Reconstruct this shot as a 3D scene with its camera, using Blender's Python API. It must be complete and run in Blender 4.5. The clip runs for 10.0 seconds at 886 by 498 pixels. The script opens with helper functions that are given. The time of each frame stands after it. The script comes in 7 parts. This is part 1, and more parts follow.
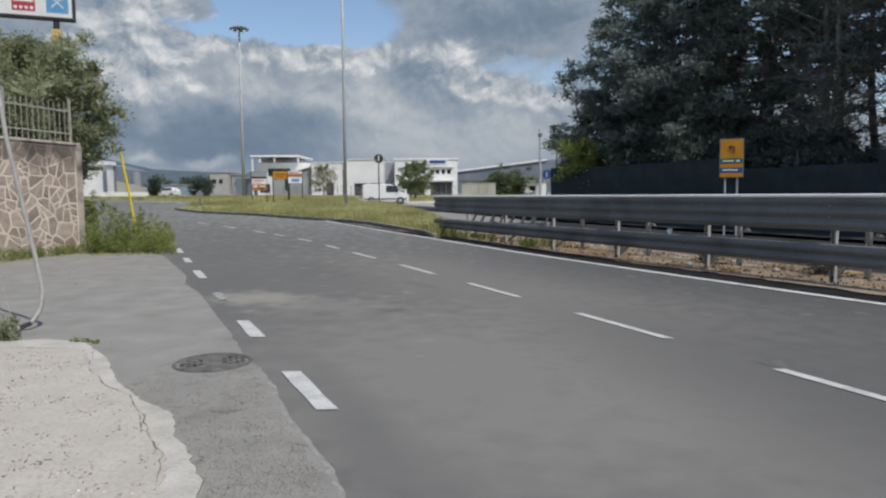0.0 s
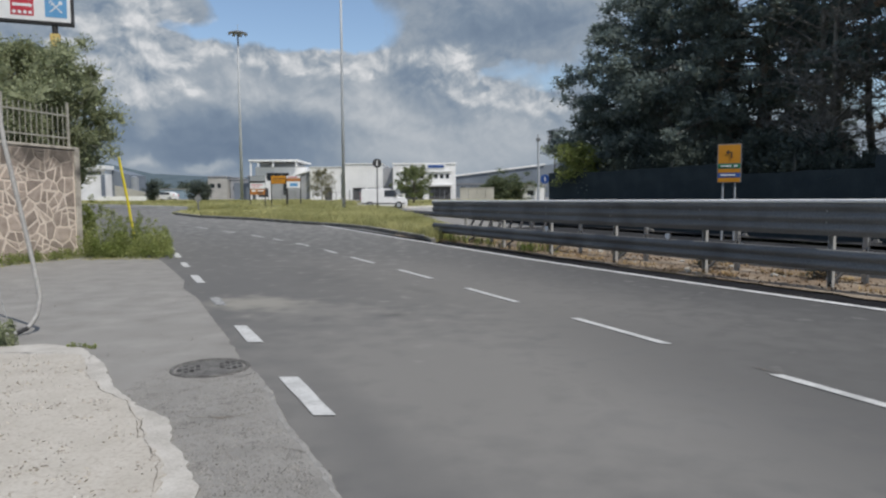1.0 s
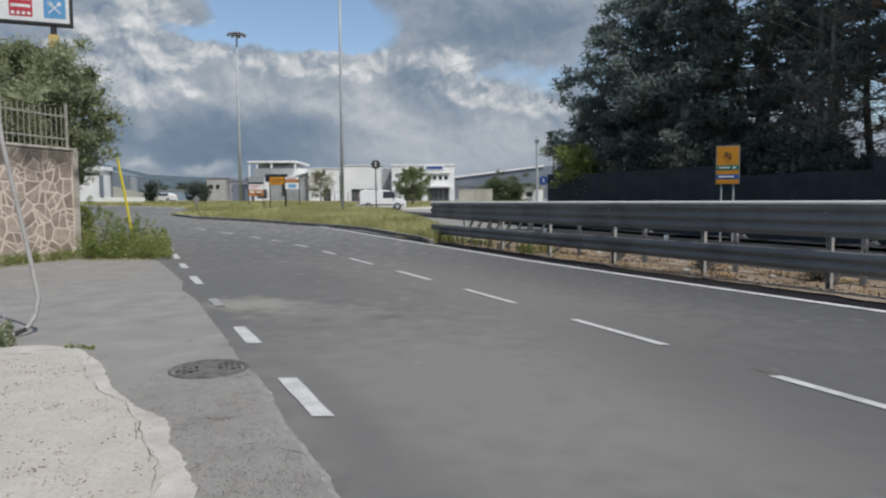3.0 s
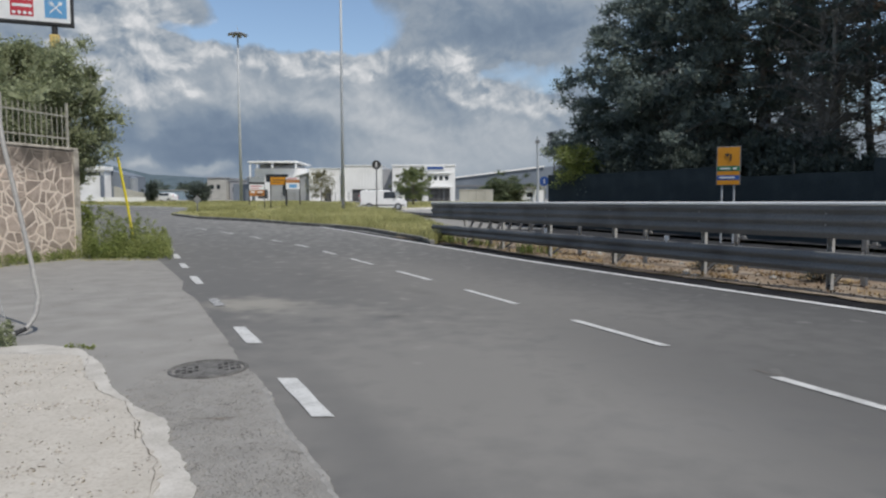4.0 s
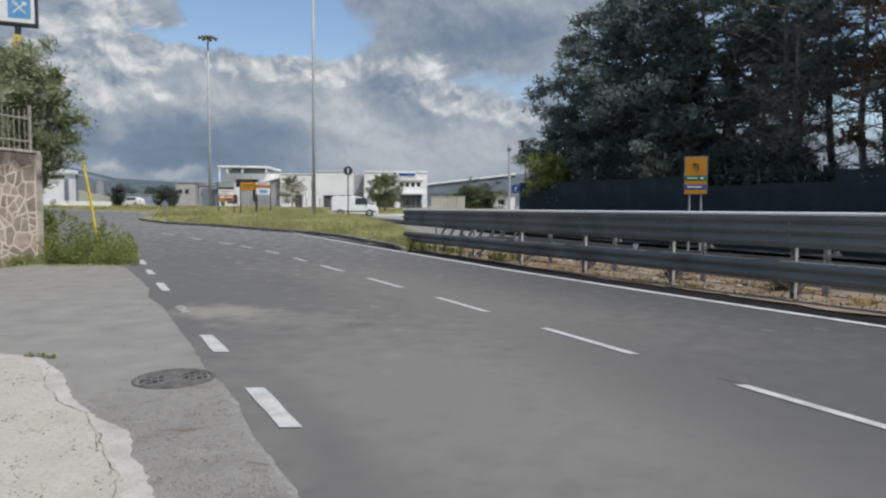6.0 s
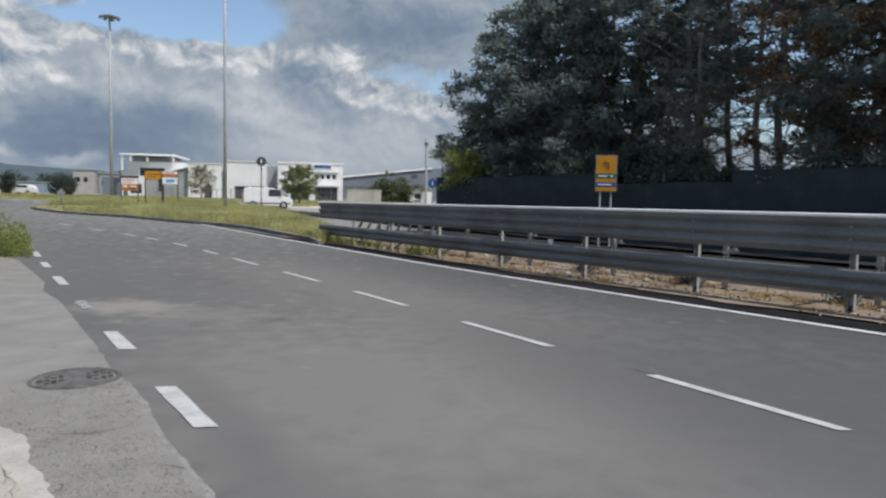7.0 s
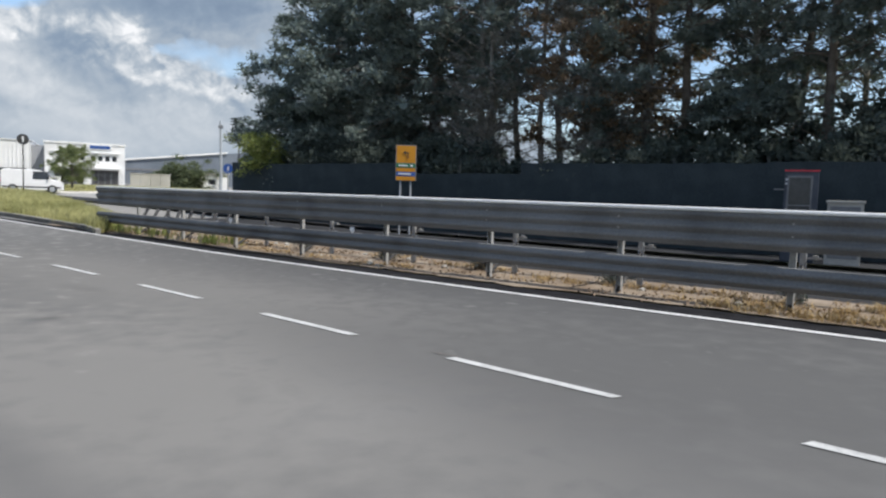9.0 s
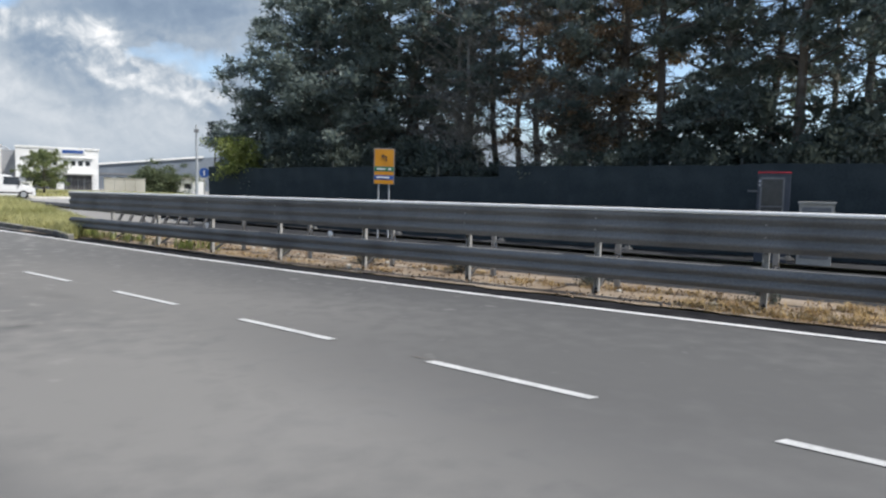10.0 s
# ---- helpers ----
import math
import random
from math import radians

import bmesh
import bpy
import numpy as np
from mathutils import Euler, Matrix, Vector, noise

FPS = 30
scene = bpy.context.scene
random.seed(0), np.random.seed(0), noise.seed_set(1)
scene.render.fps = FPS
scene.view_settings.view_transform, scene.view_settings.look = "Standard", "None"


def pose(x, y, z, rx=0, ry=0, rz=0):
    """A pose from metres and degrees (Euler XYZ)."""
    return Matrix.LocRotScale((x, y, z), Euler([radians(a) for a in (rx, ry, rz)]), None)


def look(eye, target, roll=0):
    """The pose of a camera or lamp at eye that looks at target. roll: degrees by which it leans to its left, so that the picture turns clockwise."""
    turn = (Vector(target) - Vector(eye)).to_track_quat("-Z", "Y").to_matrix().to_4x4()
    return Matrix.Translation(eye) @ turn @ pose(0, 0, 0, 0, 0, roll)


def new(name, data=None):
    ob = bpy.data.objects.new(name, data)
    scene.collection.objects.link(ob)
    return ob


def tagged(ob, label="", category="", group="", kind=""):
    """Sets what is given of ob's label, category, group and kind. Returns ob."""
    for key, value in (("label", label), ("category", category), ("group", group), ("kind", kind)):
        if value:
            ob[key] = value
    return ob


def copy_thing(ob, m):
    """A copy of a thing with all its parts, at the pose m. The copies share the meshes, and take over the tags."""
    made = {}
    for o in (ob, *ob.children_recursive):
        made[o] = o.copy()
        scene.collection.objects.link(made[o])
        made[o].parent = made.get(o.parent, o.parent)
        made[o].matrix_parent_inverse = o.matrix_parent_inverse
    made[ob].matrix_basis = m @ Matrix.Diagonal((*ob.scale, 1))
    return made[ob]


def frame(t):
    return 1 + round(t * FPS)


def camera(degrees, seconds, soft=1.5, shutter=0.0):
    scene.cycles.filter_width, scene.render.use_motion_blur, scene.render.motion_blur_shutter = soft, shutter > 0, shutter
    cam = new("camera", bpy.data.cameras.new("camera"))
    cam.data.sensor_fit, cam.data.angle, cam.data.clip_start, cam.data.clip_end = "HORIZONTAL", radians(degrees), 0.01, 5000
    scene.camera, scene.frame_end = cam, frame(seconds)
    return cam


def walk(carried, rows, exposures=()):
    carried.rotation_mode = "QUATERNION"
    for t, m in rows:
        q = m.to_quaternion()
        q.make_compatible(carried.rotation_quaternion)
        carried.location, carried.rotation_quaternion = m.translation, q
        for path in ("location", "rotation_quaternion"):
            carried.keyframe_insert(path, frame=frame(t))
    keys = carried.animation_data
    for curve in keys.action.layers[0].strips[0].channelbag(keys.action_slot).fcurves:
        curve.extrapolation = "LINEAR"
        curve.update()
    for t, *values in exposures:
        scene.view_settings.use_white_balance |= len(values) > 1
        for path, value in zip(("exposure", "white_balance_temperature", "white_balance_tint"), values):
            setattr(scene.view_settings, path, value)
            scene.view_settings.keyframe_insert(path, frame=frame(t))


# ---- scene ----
cam = camera(66.6, 10.0, soft=2.3, shutter=0.4)
PATH = [
    (0, pose(-0.001, 0.000, 1.416, 85.43, 0.35, 0.25)),
    (0.5, pose(0.003, -0.002, 1.421, 85.76, 0.29, 0.31)),
    (1, pose(0.003, 0.000, 1.423, 85.81, 0.30, 0.11)),
    (1.5, pose(0.005, 0.001, 1.422, 85.91, 0.32, 0.15)),
    (2, pose(0.001, 0.001, 1.422, 85.88, 0.33, 0.18)),
    (2.5, pose(0.000, 0.000, 1.420, 85.90, 0.31, 0.00)),
    (4, pose(0.004, 0.004, 1.420, 85.96, 0.14, 0.05)),
    (4.5, pose(0.007, 0.006, 1.422, 85.94, 0.08, -0.13)),
    (5, pose(0.008, 0.006, 1.424, 85.94, 0.13, -0.62)),
    (5.2, pose(0.009, 0.005, 1.427, 86.19, 0.26, -0.53)),
    (6.3, pose(0.008, 0.047, 1.434, 86.58, -0.60, -4.22)),
    (6.5, pose(-0.005, 0.071, 1.430, 86.59, -0.77, -5.85)),
    (7, pose(-0.042, 0.059, 1.431, 86.09, -1.16, -9.45)),
    (7.5, pose(-0.038, 0.074, 1.426, 85.76, -1.37, -13.08)),
    (8, pose(-0.056, 0.078, 1.425, 85.82, -1.70, -18.53)),
    (8.5, pose(-0.056, 0.083, 1.419, 85.54, -2.03, -22.85)),
    (9, pose(-0.029, 0.113, 1.427, 85.54, -1.91, -26.16)),
    (9.5, pose(-0.012, 0.104, 1.437, 85.38, -1.05, -27.24)),
    (10, pose(-0.026, 0.099, 1.434, 85.85, -1.58, -27.96)),
]
walk(cam, PATH, [(0.0, -0.02), (5.2, -0.02), (6.5, 0.06), (7.2, 0.08), (8.0, 0.23), (9.0, 0.44), (10.0, 0.52)])

# ---- world and sun ----
SUN_TO = Vector((0.64, -0.77, 1.45)).normalized()
world = bpy.data.worlds.new("sky_world")
scene.world = world
world.use_nodes = True
wn, wl = world.node_tree.nodes, world.node_tree.links
wn.clear()


def wnode(kind, **kw):
    n = wn.new(kind)
    for k, v in kw.items():
        setattr(n, k, v)
    return n


def wmath(op, a, b=None, c=None):
    n = wnode("ShaderNodeMath", operation=op)
    for i, v in enumerate((a, b, c)):
        if v is None:
            continue
        if isinstance(v, (int, float)):
            n.inputs[i].default_value = v
        else:
            wl.new(v, n.inputs[i])
    return n.outputs[0]


sky = wnode("ShaderNodeTexSky", sky_type="NISHITA", sun_disc=False)
sky.sun_elevation = math.asin(SUN_TO.z)
sky.sun_rotation = math.atan2(SUN_TO.x, SUN_TO.y)
sky.air_density, sky.dust_density, sky.ozone_density = 1.0, 0.6, 1.5
coord = wnode("ShaderNodeTexCoord")


def wnoise(scale, detail, rough, off, warp=0.0):
    m = wnode("ShaderNodeMapping")
    m.inputs["Location"].default_value = off
    m.inputs["Scale"].default_value = (1.0, 1.0, 1.35)
    wl.new(coord.outputs["Generated"], m.inputs["Vector"])
    n = wnode("ShaderNodeTexNoise")
    n.inputs["Scale"].default_value, n.inputs["Detail"].default_value = scale, detail
    n.inputs["Roughness"].default_value, n.inputs["Distortion"].default_value = rough, warp
    wl.new(m.outputs[0], n.inputs["Vector"])
    return n.outputs["Fac"]


def wramp(fac, stops):
    n = wnode("ShaderNodeValToRGB")
    while len(n.color_ramp.elements) < len(stops):
        n.color_ramp.elements.new(0.5)
    for e, (p, c) in zip(n.color_ramp.elements, stops):
        e.position, e.color = p, (*c, 1.0)
    wl.new(fac, n.inputs[0])
    return n.outputs[0]


def field(az_el, lumps, outer=1.35, inner=0.25):
    """Sum of soft oval masses (azimuth, elevation, half width, half height, weight), in degrees."""
    acc = None
    for az, el, ra, re, weight in lumps:
        d = wnode("ShaderNodeVectorMath", operation="MULTIPLY_ADD")
        wl.new(az_el, d.inputs[0])
        d.inputs[1].default_value, d.inputs[2].default_value = (1 / ra, 1 / re, 0.0), (-az / ra, -el / re, 0.0)
        ln = wnode("ShaderNodeVectorMath", operation="LENGTH")
        wl.new(d.outputs[0], ln.inputs[0])
        m = wnode("ShaderNodeMapRange", interpolation_type="SMOOTHSTEP")
        m.inputs["From Min"].default_value, m.inputs["From Max"].default_value = outer, inner
        m.inputs["To Max"].default_value = weight
        wl.new(ln.outputs["Value"], m.inputs["Value"])
        acc = wmath("ADD", acc, m.outputs[0]) if acc else m.outputs[0]
    return acc


def wpuffs(scale, off):
    """Heaped round lumps, as on the top of a cumulus: low at the middle of each lump."""
    m = wnode("ShaderNodeMapping")
    m.inputs["Location"].default_value = off
    m.inputs["Scale"].default_value = (1.0, 1.0, 1.25)
    wob = wnode("ShaderNodeTexNoise")
    wob.inputs["Scale"].default_value, wob.inputs["Detail"].default_value = 14.0, 4.0
    wl.new(coord.outputs["Generated"], wob.inputs["Vector"])
    add = wnode("ShaderNodeVectorMath", operation="MULTIPLY_ADD")
    wl.new(wob.outputs["Color"], add.inputs[0])
    add.inputs[1].default_value = (0.06, 0.06, 0.06)
    wl.new(coord.outputs["Generated"], add.inputs[2])
    wl.new(add.outputs[0], m.inputs["Vector"])
    n = wnode("ShaderNodeTexVoronoi", feature="SMOOTH_F1")
    n.inputs["Scale"].default_value, n.inputs["Detail"].default_value = scale, 3.0
    n.inputs["Roughness"].default_value, n.inputs["Lacunarity"].default_value, n.inputs["Smoothness"].default_value = 0.5, 2.3, 0.35
    wl.new(m.outputs[0], n.inputs["Vector"])
    return n.outputs["Distance"]


def bent(amount, scale, detail, off):
    """Azimuth and elevation in degrees, pushed about by turbulence so that masses get billowing edges."""
    n = wnode("ShaderNodeTexNoise")
    n.inputs["Scale"].default_value, n.inputs["Detail"].default_value, n.inputs["Roughness"].default_value = scale, detail, 0.55
    m = wnode("ShaderNodeMapping")
    m.inputs["Location"].default_value = off
    wl.new(coord.outputs["Generated"], m.inputs["Vector"])
    wl.new(m.outputs[0], n.inputs["Vector"])
    sh = wnode("ShaderNodeVectorMath", operation="MULTIPLY_ADD")
    wl.new(n.outputs["Color"], sh.inputs[0])
    sh.inputs[1].default_value, sh.inputs[2].default_value = (amount, amount * 0.8, 0.0), (-amount / 2, -amount * 0.4, 0.0)
    add = wnode("ShaderNodeVectorMath", operation="ADD")
    wl.new(sh.outputs[0], add.inputs[0])
    wl.new(aim.outputs[0], add.inputs[1])
    return add.outputs[0]


sep = wnode("ShaderNodeSeparateXYZ")
wl.new(coord.outputs["Generated"], sep.inputs[0])
aim = wnode("ShaderNodeCombineXYZ")
wl.new(wmath("MULTIPLY", wmath("ARCTAN2", sep.outputs[0], sep.outputs[1]), 57.2958), aim.inputs[0])
wl.new(wmath("MULTIPLY", wmath("ARCSINE", sep.outputs[2]), 57.2958), aim.inputs[1])

# cloud cover: clearings and banks; then the light and dark of the cloud bodies, lit from the upper right
HOLES = [(-13.2, 15.3, 6.8, 2.9, -0.6), (-20.8, 13.0, 4.6, 0.9, -0.4), (-6.9, 14.8, 5.2, 2.4, -0.48), (4.8, 11.0, 3.2, 0.9, -0.3), (7.8, 9.7, 3.2, 1.3, -0.36), (-16.5, 18.5, 11.5, 3.2, -0.4), (-10.6, 13.7, 4.2, 1.9, -0.32), (36.0, 14.0, 22.0, 10.0, -0.34), (62.0, 12.0, 16.0, 12.0, -0.3)]
BANKS = [(-19.6, 10.6, 7.3, 2.7, 0.35), (-8.3, 10.6, 6.1, 2.4, 0.35), (-23.3, 14.5, 6.5, 2.0, 0.3), (-16.5, 5.8, 14.6, 4.1, 0.4), (3.6, 14.8, 11.5, 3.4, 0.35), (3.2, 7.9, 9.6, 3.8, 0.35), (0.3, 11.2, 2.9, 2.4, 0.2), (-28.0, 9.9, 5.2, 6.4, 0.3), (-8.0, 2.0, 50.0, 6.0, 0.35), (-40.0, 8.0, 18.0, 12.0, 0.2)]
LIT = [(-23.1, 9.0, 4.0, 3.0, 0.24), (-20.2, 12.0, 3.2, 2.2, 0.18), (-17.0, 12.5, 4.5, 2.1, 0.22), (-13.4, 11.3, 4.7, 2.9, 0.16), (-8.3, 11.1, 5.9, 2.9, 0.24), (-5.0, 12.3, 3.1, 2.4, 0.18), (0.3, 11.3, 3.2, 2.8, 0.34), (2.4, 9.8, 2.9, 1.8, 0.2), (7.0, 8.4, 6.1, 2.1, 0.27), (3.6, 6.7, 11.2, 3.6, 0.11), (-26.5, 11.7, 6.0, 3.8, 0.13), (-22.1, 15.0, 7.5, 2.0, 0.21), (-24.8, 11.4, 6.5, 4.5, 0.26), (-28.0, 8.0, 4.5, 4.0, 0.2)]
LIT_LOW = [(-16.5, 9.0, 6.6, 2.3, 0.16), (-23.6, 5.3, 1.4, 1.3, 0.22), (-23.9, 2.6, 1.4, 0.5, 0.26), (-19.5, 2.5, 1.7, 0.5, 0.28), (-6.9, 7.9, 5.7, 2.4, 0.16), (-0.2, 4.4, 12.5, 2.9, 0.16), (-3.1, 13.9, 2.4, 2.9, 0.1), (17.1, 13.3, 7.0, 2.3, 0.15)]
SHADED = [(-17.8, 5.1, 8.3, 2.7, -0.23), (-22.1, 4.5, 5.0, 2.2, -0.12), (-11.6, 5.4, 6.0, 2.6, -0.12), (-28.0, 5.1, 4.1, 3.0, -0.13), (-2.8, 10.3, 2.6, 2.9, -0.12), (3.2, 14.1, 8.1, 2.4, -0.19), (-14.7, 2.8, 10.8, 1.6, -0.14), (-4.5, 15.7, 3.8, 2.9, -0.1), (10.3, 12.8, 5.6, 2.8, -0.1), (-29.1, 14.2, 4.4, 1.3, -0.08)]
billow = wnoise(7.0, 7.0, 0.52, (0.3, 0.0, 0.0))
wisp = wnoise(16.0, 6.0, 0.55, (1.7, 0.2, 2.4))
lump, lump_up = wpuffs(17.0, (0.0, 0.0, 0.0)), wpuffs(17.0, (-0.006, 0.0, -0.012))
edge_pos = bent(5.5, 10.0, 7.0, (0.0, 0.0, 0.0))
body_pos = bent(4.5, 13.0, 6.0, (4.0, 1.0, 0.0))
puff_pos = bent(4.0, 18.0, 7.0, (2.0, 5.0, 0.0))
dens = wmath("ADD", wmath("MULTIPLY_ADD", billow, 0.75, 0.20), field(edge_pos, HOLES + BANKS))
# broken cloud only, high overhead
high = wnode("ShaderNodeMapRange", interpolation_type="SMOOTHSTEP")
high.inputs["From Min"].default_value, high.inputs["From Max"].default_value, high.inputs["To Max"].default_value = 0.36, 0.75, -0.16
wl.new(sep.outputs[2], high.inputs["Value"])
dens = wmath("ADD", dens, high.outputs[0])
cover = wramp(dens, [(0.36, (0, 0, 0)), (0.46, (0.45, 0.45, 0.45)), (0.60, (1, 1, 1))])
lit = wnode("ShaderNodeMapRange", interpolation_type="SMOOTHSTEP")
lit.inputs["From Min"].default_value, lit.inputs["From Max"].default_value = 0.06, 0.25
wl.new(wmath("MULTIPLY_ADD", wmath("SUBTRACT", 0.45, lump), 0.22, field(puff_pos, LIT, 1.3, 0.2)), lit.inputs["Value"])
near = wnode("ShaderNodeMapRange", interpolation_type="SMOOTHSTEP")
near.inputs["From Min"].default_value, near.inputs["From Max"].default_value, near.inputs["To Min"].default_value = 0.03, 0.16, 0.30
wl.new(sep.outputs[2], near.inputs["Value"])
relief = wmath("MULTIPLY", wmath("SUBTRACT", lump_up, lump), wmath("MULTIPLY_ADD", lit.outputs[0], 0.55, 0.25))
grain = wmath("MULTIPLY_ADD", wmath("SUBTRACT", billow, 0.5), 0.42, wmath("MULTIPLY", wmath("SUBTRACT", wisp, 0.5), 0.20))
shade = wmath("MULTIPLY_ADD", wmath("ADD", grain, relief), near.outputs[0], 0.44)
shade = wmath("ADD", shade, wmath("MULTIPLY_ADD", lit.outputs[0], 0.21, field(body_pos, LIT_LOW + SHADED)))
tone = wramp(shade, [(0.05, (0.15, 0.205, 0.29)), (0.27, (0.205, 0.265, 0.348)), (0.50, (0.325, 0.375, 0.435)), (0.74, (0.51, 0.54, 0.575)), (0.98, (0.70, 0.71, 0.73))])
bg_sky = wnode("ShaderNodeBackground")
bg_sky.inputs[1].default_value = 0.135
wl.new(sky.outputs[0], bg_sky.inputs[0])
bg_cloud = wnode("ShaderNodeBackground")
bg_cloud.inputs[1].default_value = 1.0
wl.new(tone, bg_cloud.inputs[0])
wmix = wnode("ShaderNodeMixShader")
wl.new(cover, wmix.inputs[0])
wl.new(bg_sky.outputs[0], wmix.inputs[1])
wl.new(bg_cloud.outputs[0], wmix.inputs[2])
wout = wnode("ShaderNodeOutputWorld")
wl.new(wmix.outputs[0], wout.inputs[0])

sun_data = bpy.data.lights.new("sun", "SUN")
sun_data.energy, sun_data.angle, sun_data.color = 3.2, radians(0.6), (1.0, 0.955, 0.89)
sun = new("sun", sun_data)
sun.matrix_world = look(SUN_TO * 80, (0, 0, 0))

# ---- materials ----


def surf(name, a, b, scale=6.0, fine=60.0, rough=0.8, bump=0.15, metal=0.0, mid=0.5, width=0.25, stain=None, stain_scale=0.6,
         stain_at=0.62, by_piece=0.0, by_island=0.0, bump_dist=0.01, spec=0.5, trans=0.0, patches=(), fine_bump=False, upright=False):
    """Two-scale mottled surface: colours a to b, grain, relief, and optional broad stains."""
    m = bpy.data.materials.new(name)
    m.use_nodes = True
    n, l = m.node_tree.nodes, m.node_tree.links
    p = n["Principled BSDF"]
    tc = n.new("ShaderNodeTexCoord")
    big, small = n.new("ShaderNodeTexNoise"), n.new("ShaderNodeTexNoise")
    for t, s, d in ((big, scale, 6.0), (small, fine, 3.0)):
        t.inputs["Scale"].default_value, t.inputs["Detail"].default_value = s, d
        l.new(tc.outputs["Object"], t.inputs["Vector"])
    mixf = n.new("ShaderNodeMath")
    mixf.operation = "MULTIPLY_ADD"
    l.new(small.outputs["Fac"], mixf.inputs[0])
    mixf.inputs[1].default_value = 0.45
    half = n.new("ShaderNodeMath")
    half.operation = "MULTIPLY_ADD"
    l.new(big.outputs["Fac"], half.inputs[0])
    half.inputs[1].default_value, half.inputs[2].default_value = 0.55, 0.0
    l.new(half.outputs[0], mixf.inputs[2])
    ramp = n.new("ShaderNodeValToRGB")
    e = ramp.color_ramp.elements
    e[0].position, e[0].color = mid - width / 2, (*a, 1)
    e[1].position, e[1].color = mid + width / 2, (*b, 1)
    l.new(mixf.outputs[0], ramp.inputs[0])
    col = ramp.outputs[0]
    if stain:
        sn = n.new("ShaderNodeTexNoise")
        sn.inputs["Scale"].default_value, sn.inputs["Detail"].default_value = stain_scale, 5.0
        l.new(tc.outputs["Object"], sn.inputs["Vector"])
        sr = n.new("ShaderNodeMapRange")
        sr.inputs["From Min"].default_value, sr.inputs["From Max"].default_value = stain_at - 0.1, stain_at + 0.1
        l.new(sn.outputs["Fac"], sr.inputs["Value"])
        mx = n.new("ShaderNodeMix")
        mx.data_type = "RGBA"
        l.new(sr.outputs[0], mx.inputs["Factor"])
        l.new(col, mx.inputs["A"])
        mx.inputs["B"].default_value = (*stain, 1)
        col = mx.outputs["Result"]
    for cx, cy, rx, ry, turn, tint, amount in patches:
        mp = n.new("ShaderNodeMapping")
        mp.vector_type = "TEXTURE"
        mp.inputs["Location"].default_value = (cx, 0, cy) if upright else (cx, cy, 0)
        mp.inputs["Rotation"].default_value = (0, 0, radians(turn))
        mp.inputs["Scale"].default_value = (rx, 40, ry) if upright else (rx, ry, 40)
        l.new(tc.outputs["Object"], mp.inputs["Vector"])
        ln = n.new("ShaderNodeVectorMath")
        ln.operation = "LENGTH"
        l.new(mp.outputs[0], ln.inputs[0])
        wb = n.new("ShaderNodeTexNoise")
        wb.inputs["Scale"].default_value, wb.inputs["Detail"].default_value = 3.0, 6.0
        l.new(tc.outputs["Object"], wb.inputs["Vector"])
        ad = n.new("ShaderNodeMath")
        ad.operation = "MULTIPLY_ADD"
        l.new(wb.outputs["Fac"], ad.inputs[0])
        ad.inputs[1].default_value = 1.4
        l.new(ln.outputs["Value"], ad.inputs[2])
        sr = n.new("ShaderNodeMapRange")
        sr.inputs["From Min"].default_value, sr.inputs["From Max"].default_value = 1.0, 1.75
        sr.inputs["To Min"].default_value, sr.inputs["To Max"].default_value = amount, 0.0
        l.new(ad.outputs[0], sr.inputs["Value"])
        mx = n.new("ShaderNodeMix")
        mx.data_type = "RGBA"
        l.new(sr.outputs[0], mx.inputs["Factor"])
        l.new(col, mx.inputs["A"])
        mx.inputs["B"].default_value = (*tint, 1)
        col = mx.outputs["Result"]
    if by_piece or by_island:
        hs = n.new("ShaderNodeHueSaturation")
        if by_piece:
            rnd = n.new("ShaderNodeObjectInfo").outputs["Random"]
        else:
            rnd = n.new("ShaderNodeNewGeometry").outputs["Random Per Island"]
        mr = n.new("ShaderNodeMapRange")
        k = by_piece or by_island
        mr.inputs["To Min"].default_value, mr.inputs["To Max"].default_value = 1 - k, 1 + k
        l.new(rnd, mr.inputs["Value"])
        l.new(mr.outputs[0], hs.inputs["Value"])
        l.new(col, hs.inputs["Color"])
        col = hs.outputs[0]
    l.new(col, p.inputs["Base Color"])
    p.inputs["Roughness"].default_value, p.inputs["Metallic"].default_value = rough, metal
    p.inputs["Specular IOR Level"].default_value = spec
    if bump:
        bp = n.new("ShaderNodeBump")
        bp.inputs["Strength"].default_value, bp.inputs["Distance"].default_value = bump, bump_dist
        l.new(small.outputs["Fac"] if fine_bump else mixf.outputs[0], bp.inputs["Height"])
        l.new(bp.outputs[0], p.inputs["Normal"])
    if trans:
        tr = n.new("ShaderNodeBsdfTranslucent")
        l.new(col, tr.inputs["Color"])
        ms = n.new("ShaderNodeMixShader")
        ms.inputs[0].default_value = trans
        out = n["Material Output"]
        l.new(p.outputs[0], ms.inputs[1])
        l.new(tr.outputs[0], ms.inputs[2])
        l.new(ms.outputs[0], out.inputs["Surface"])
    return m


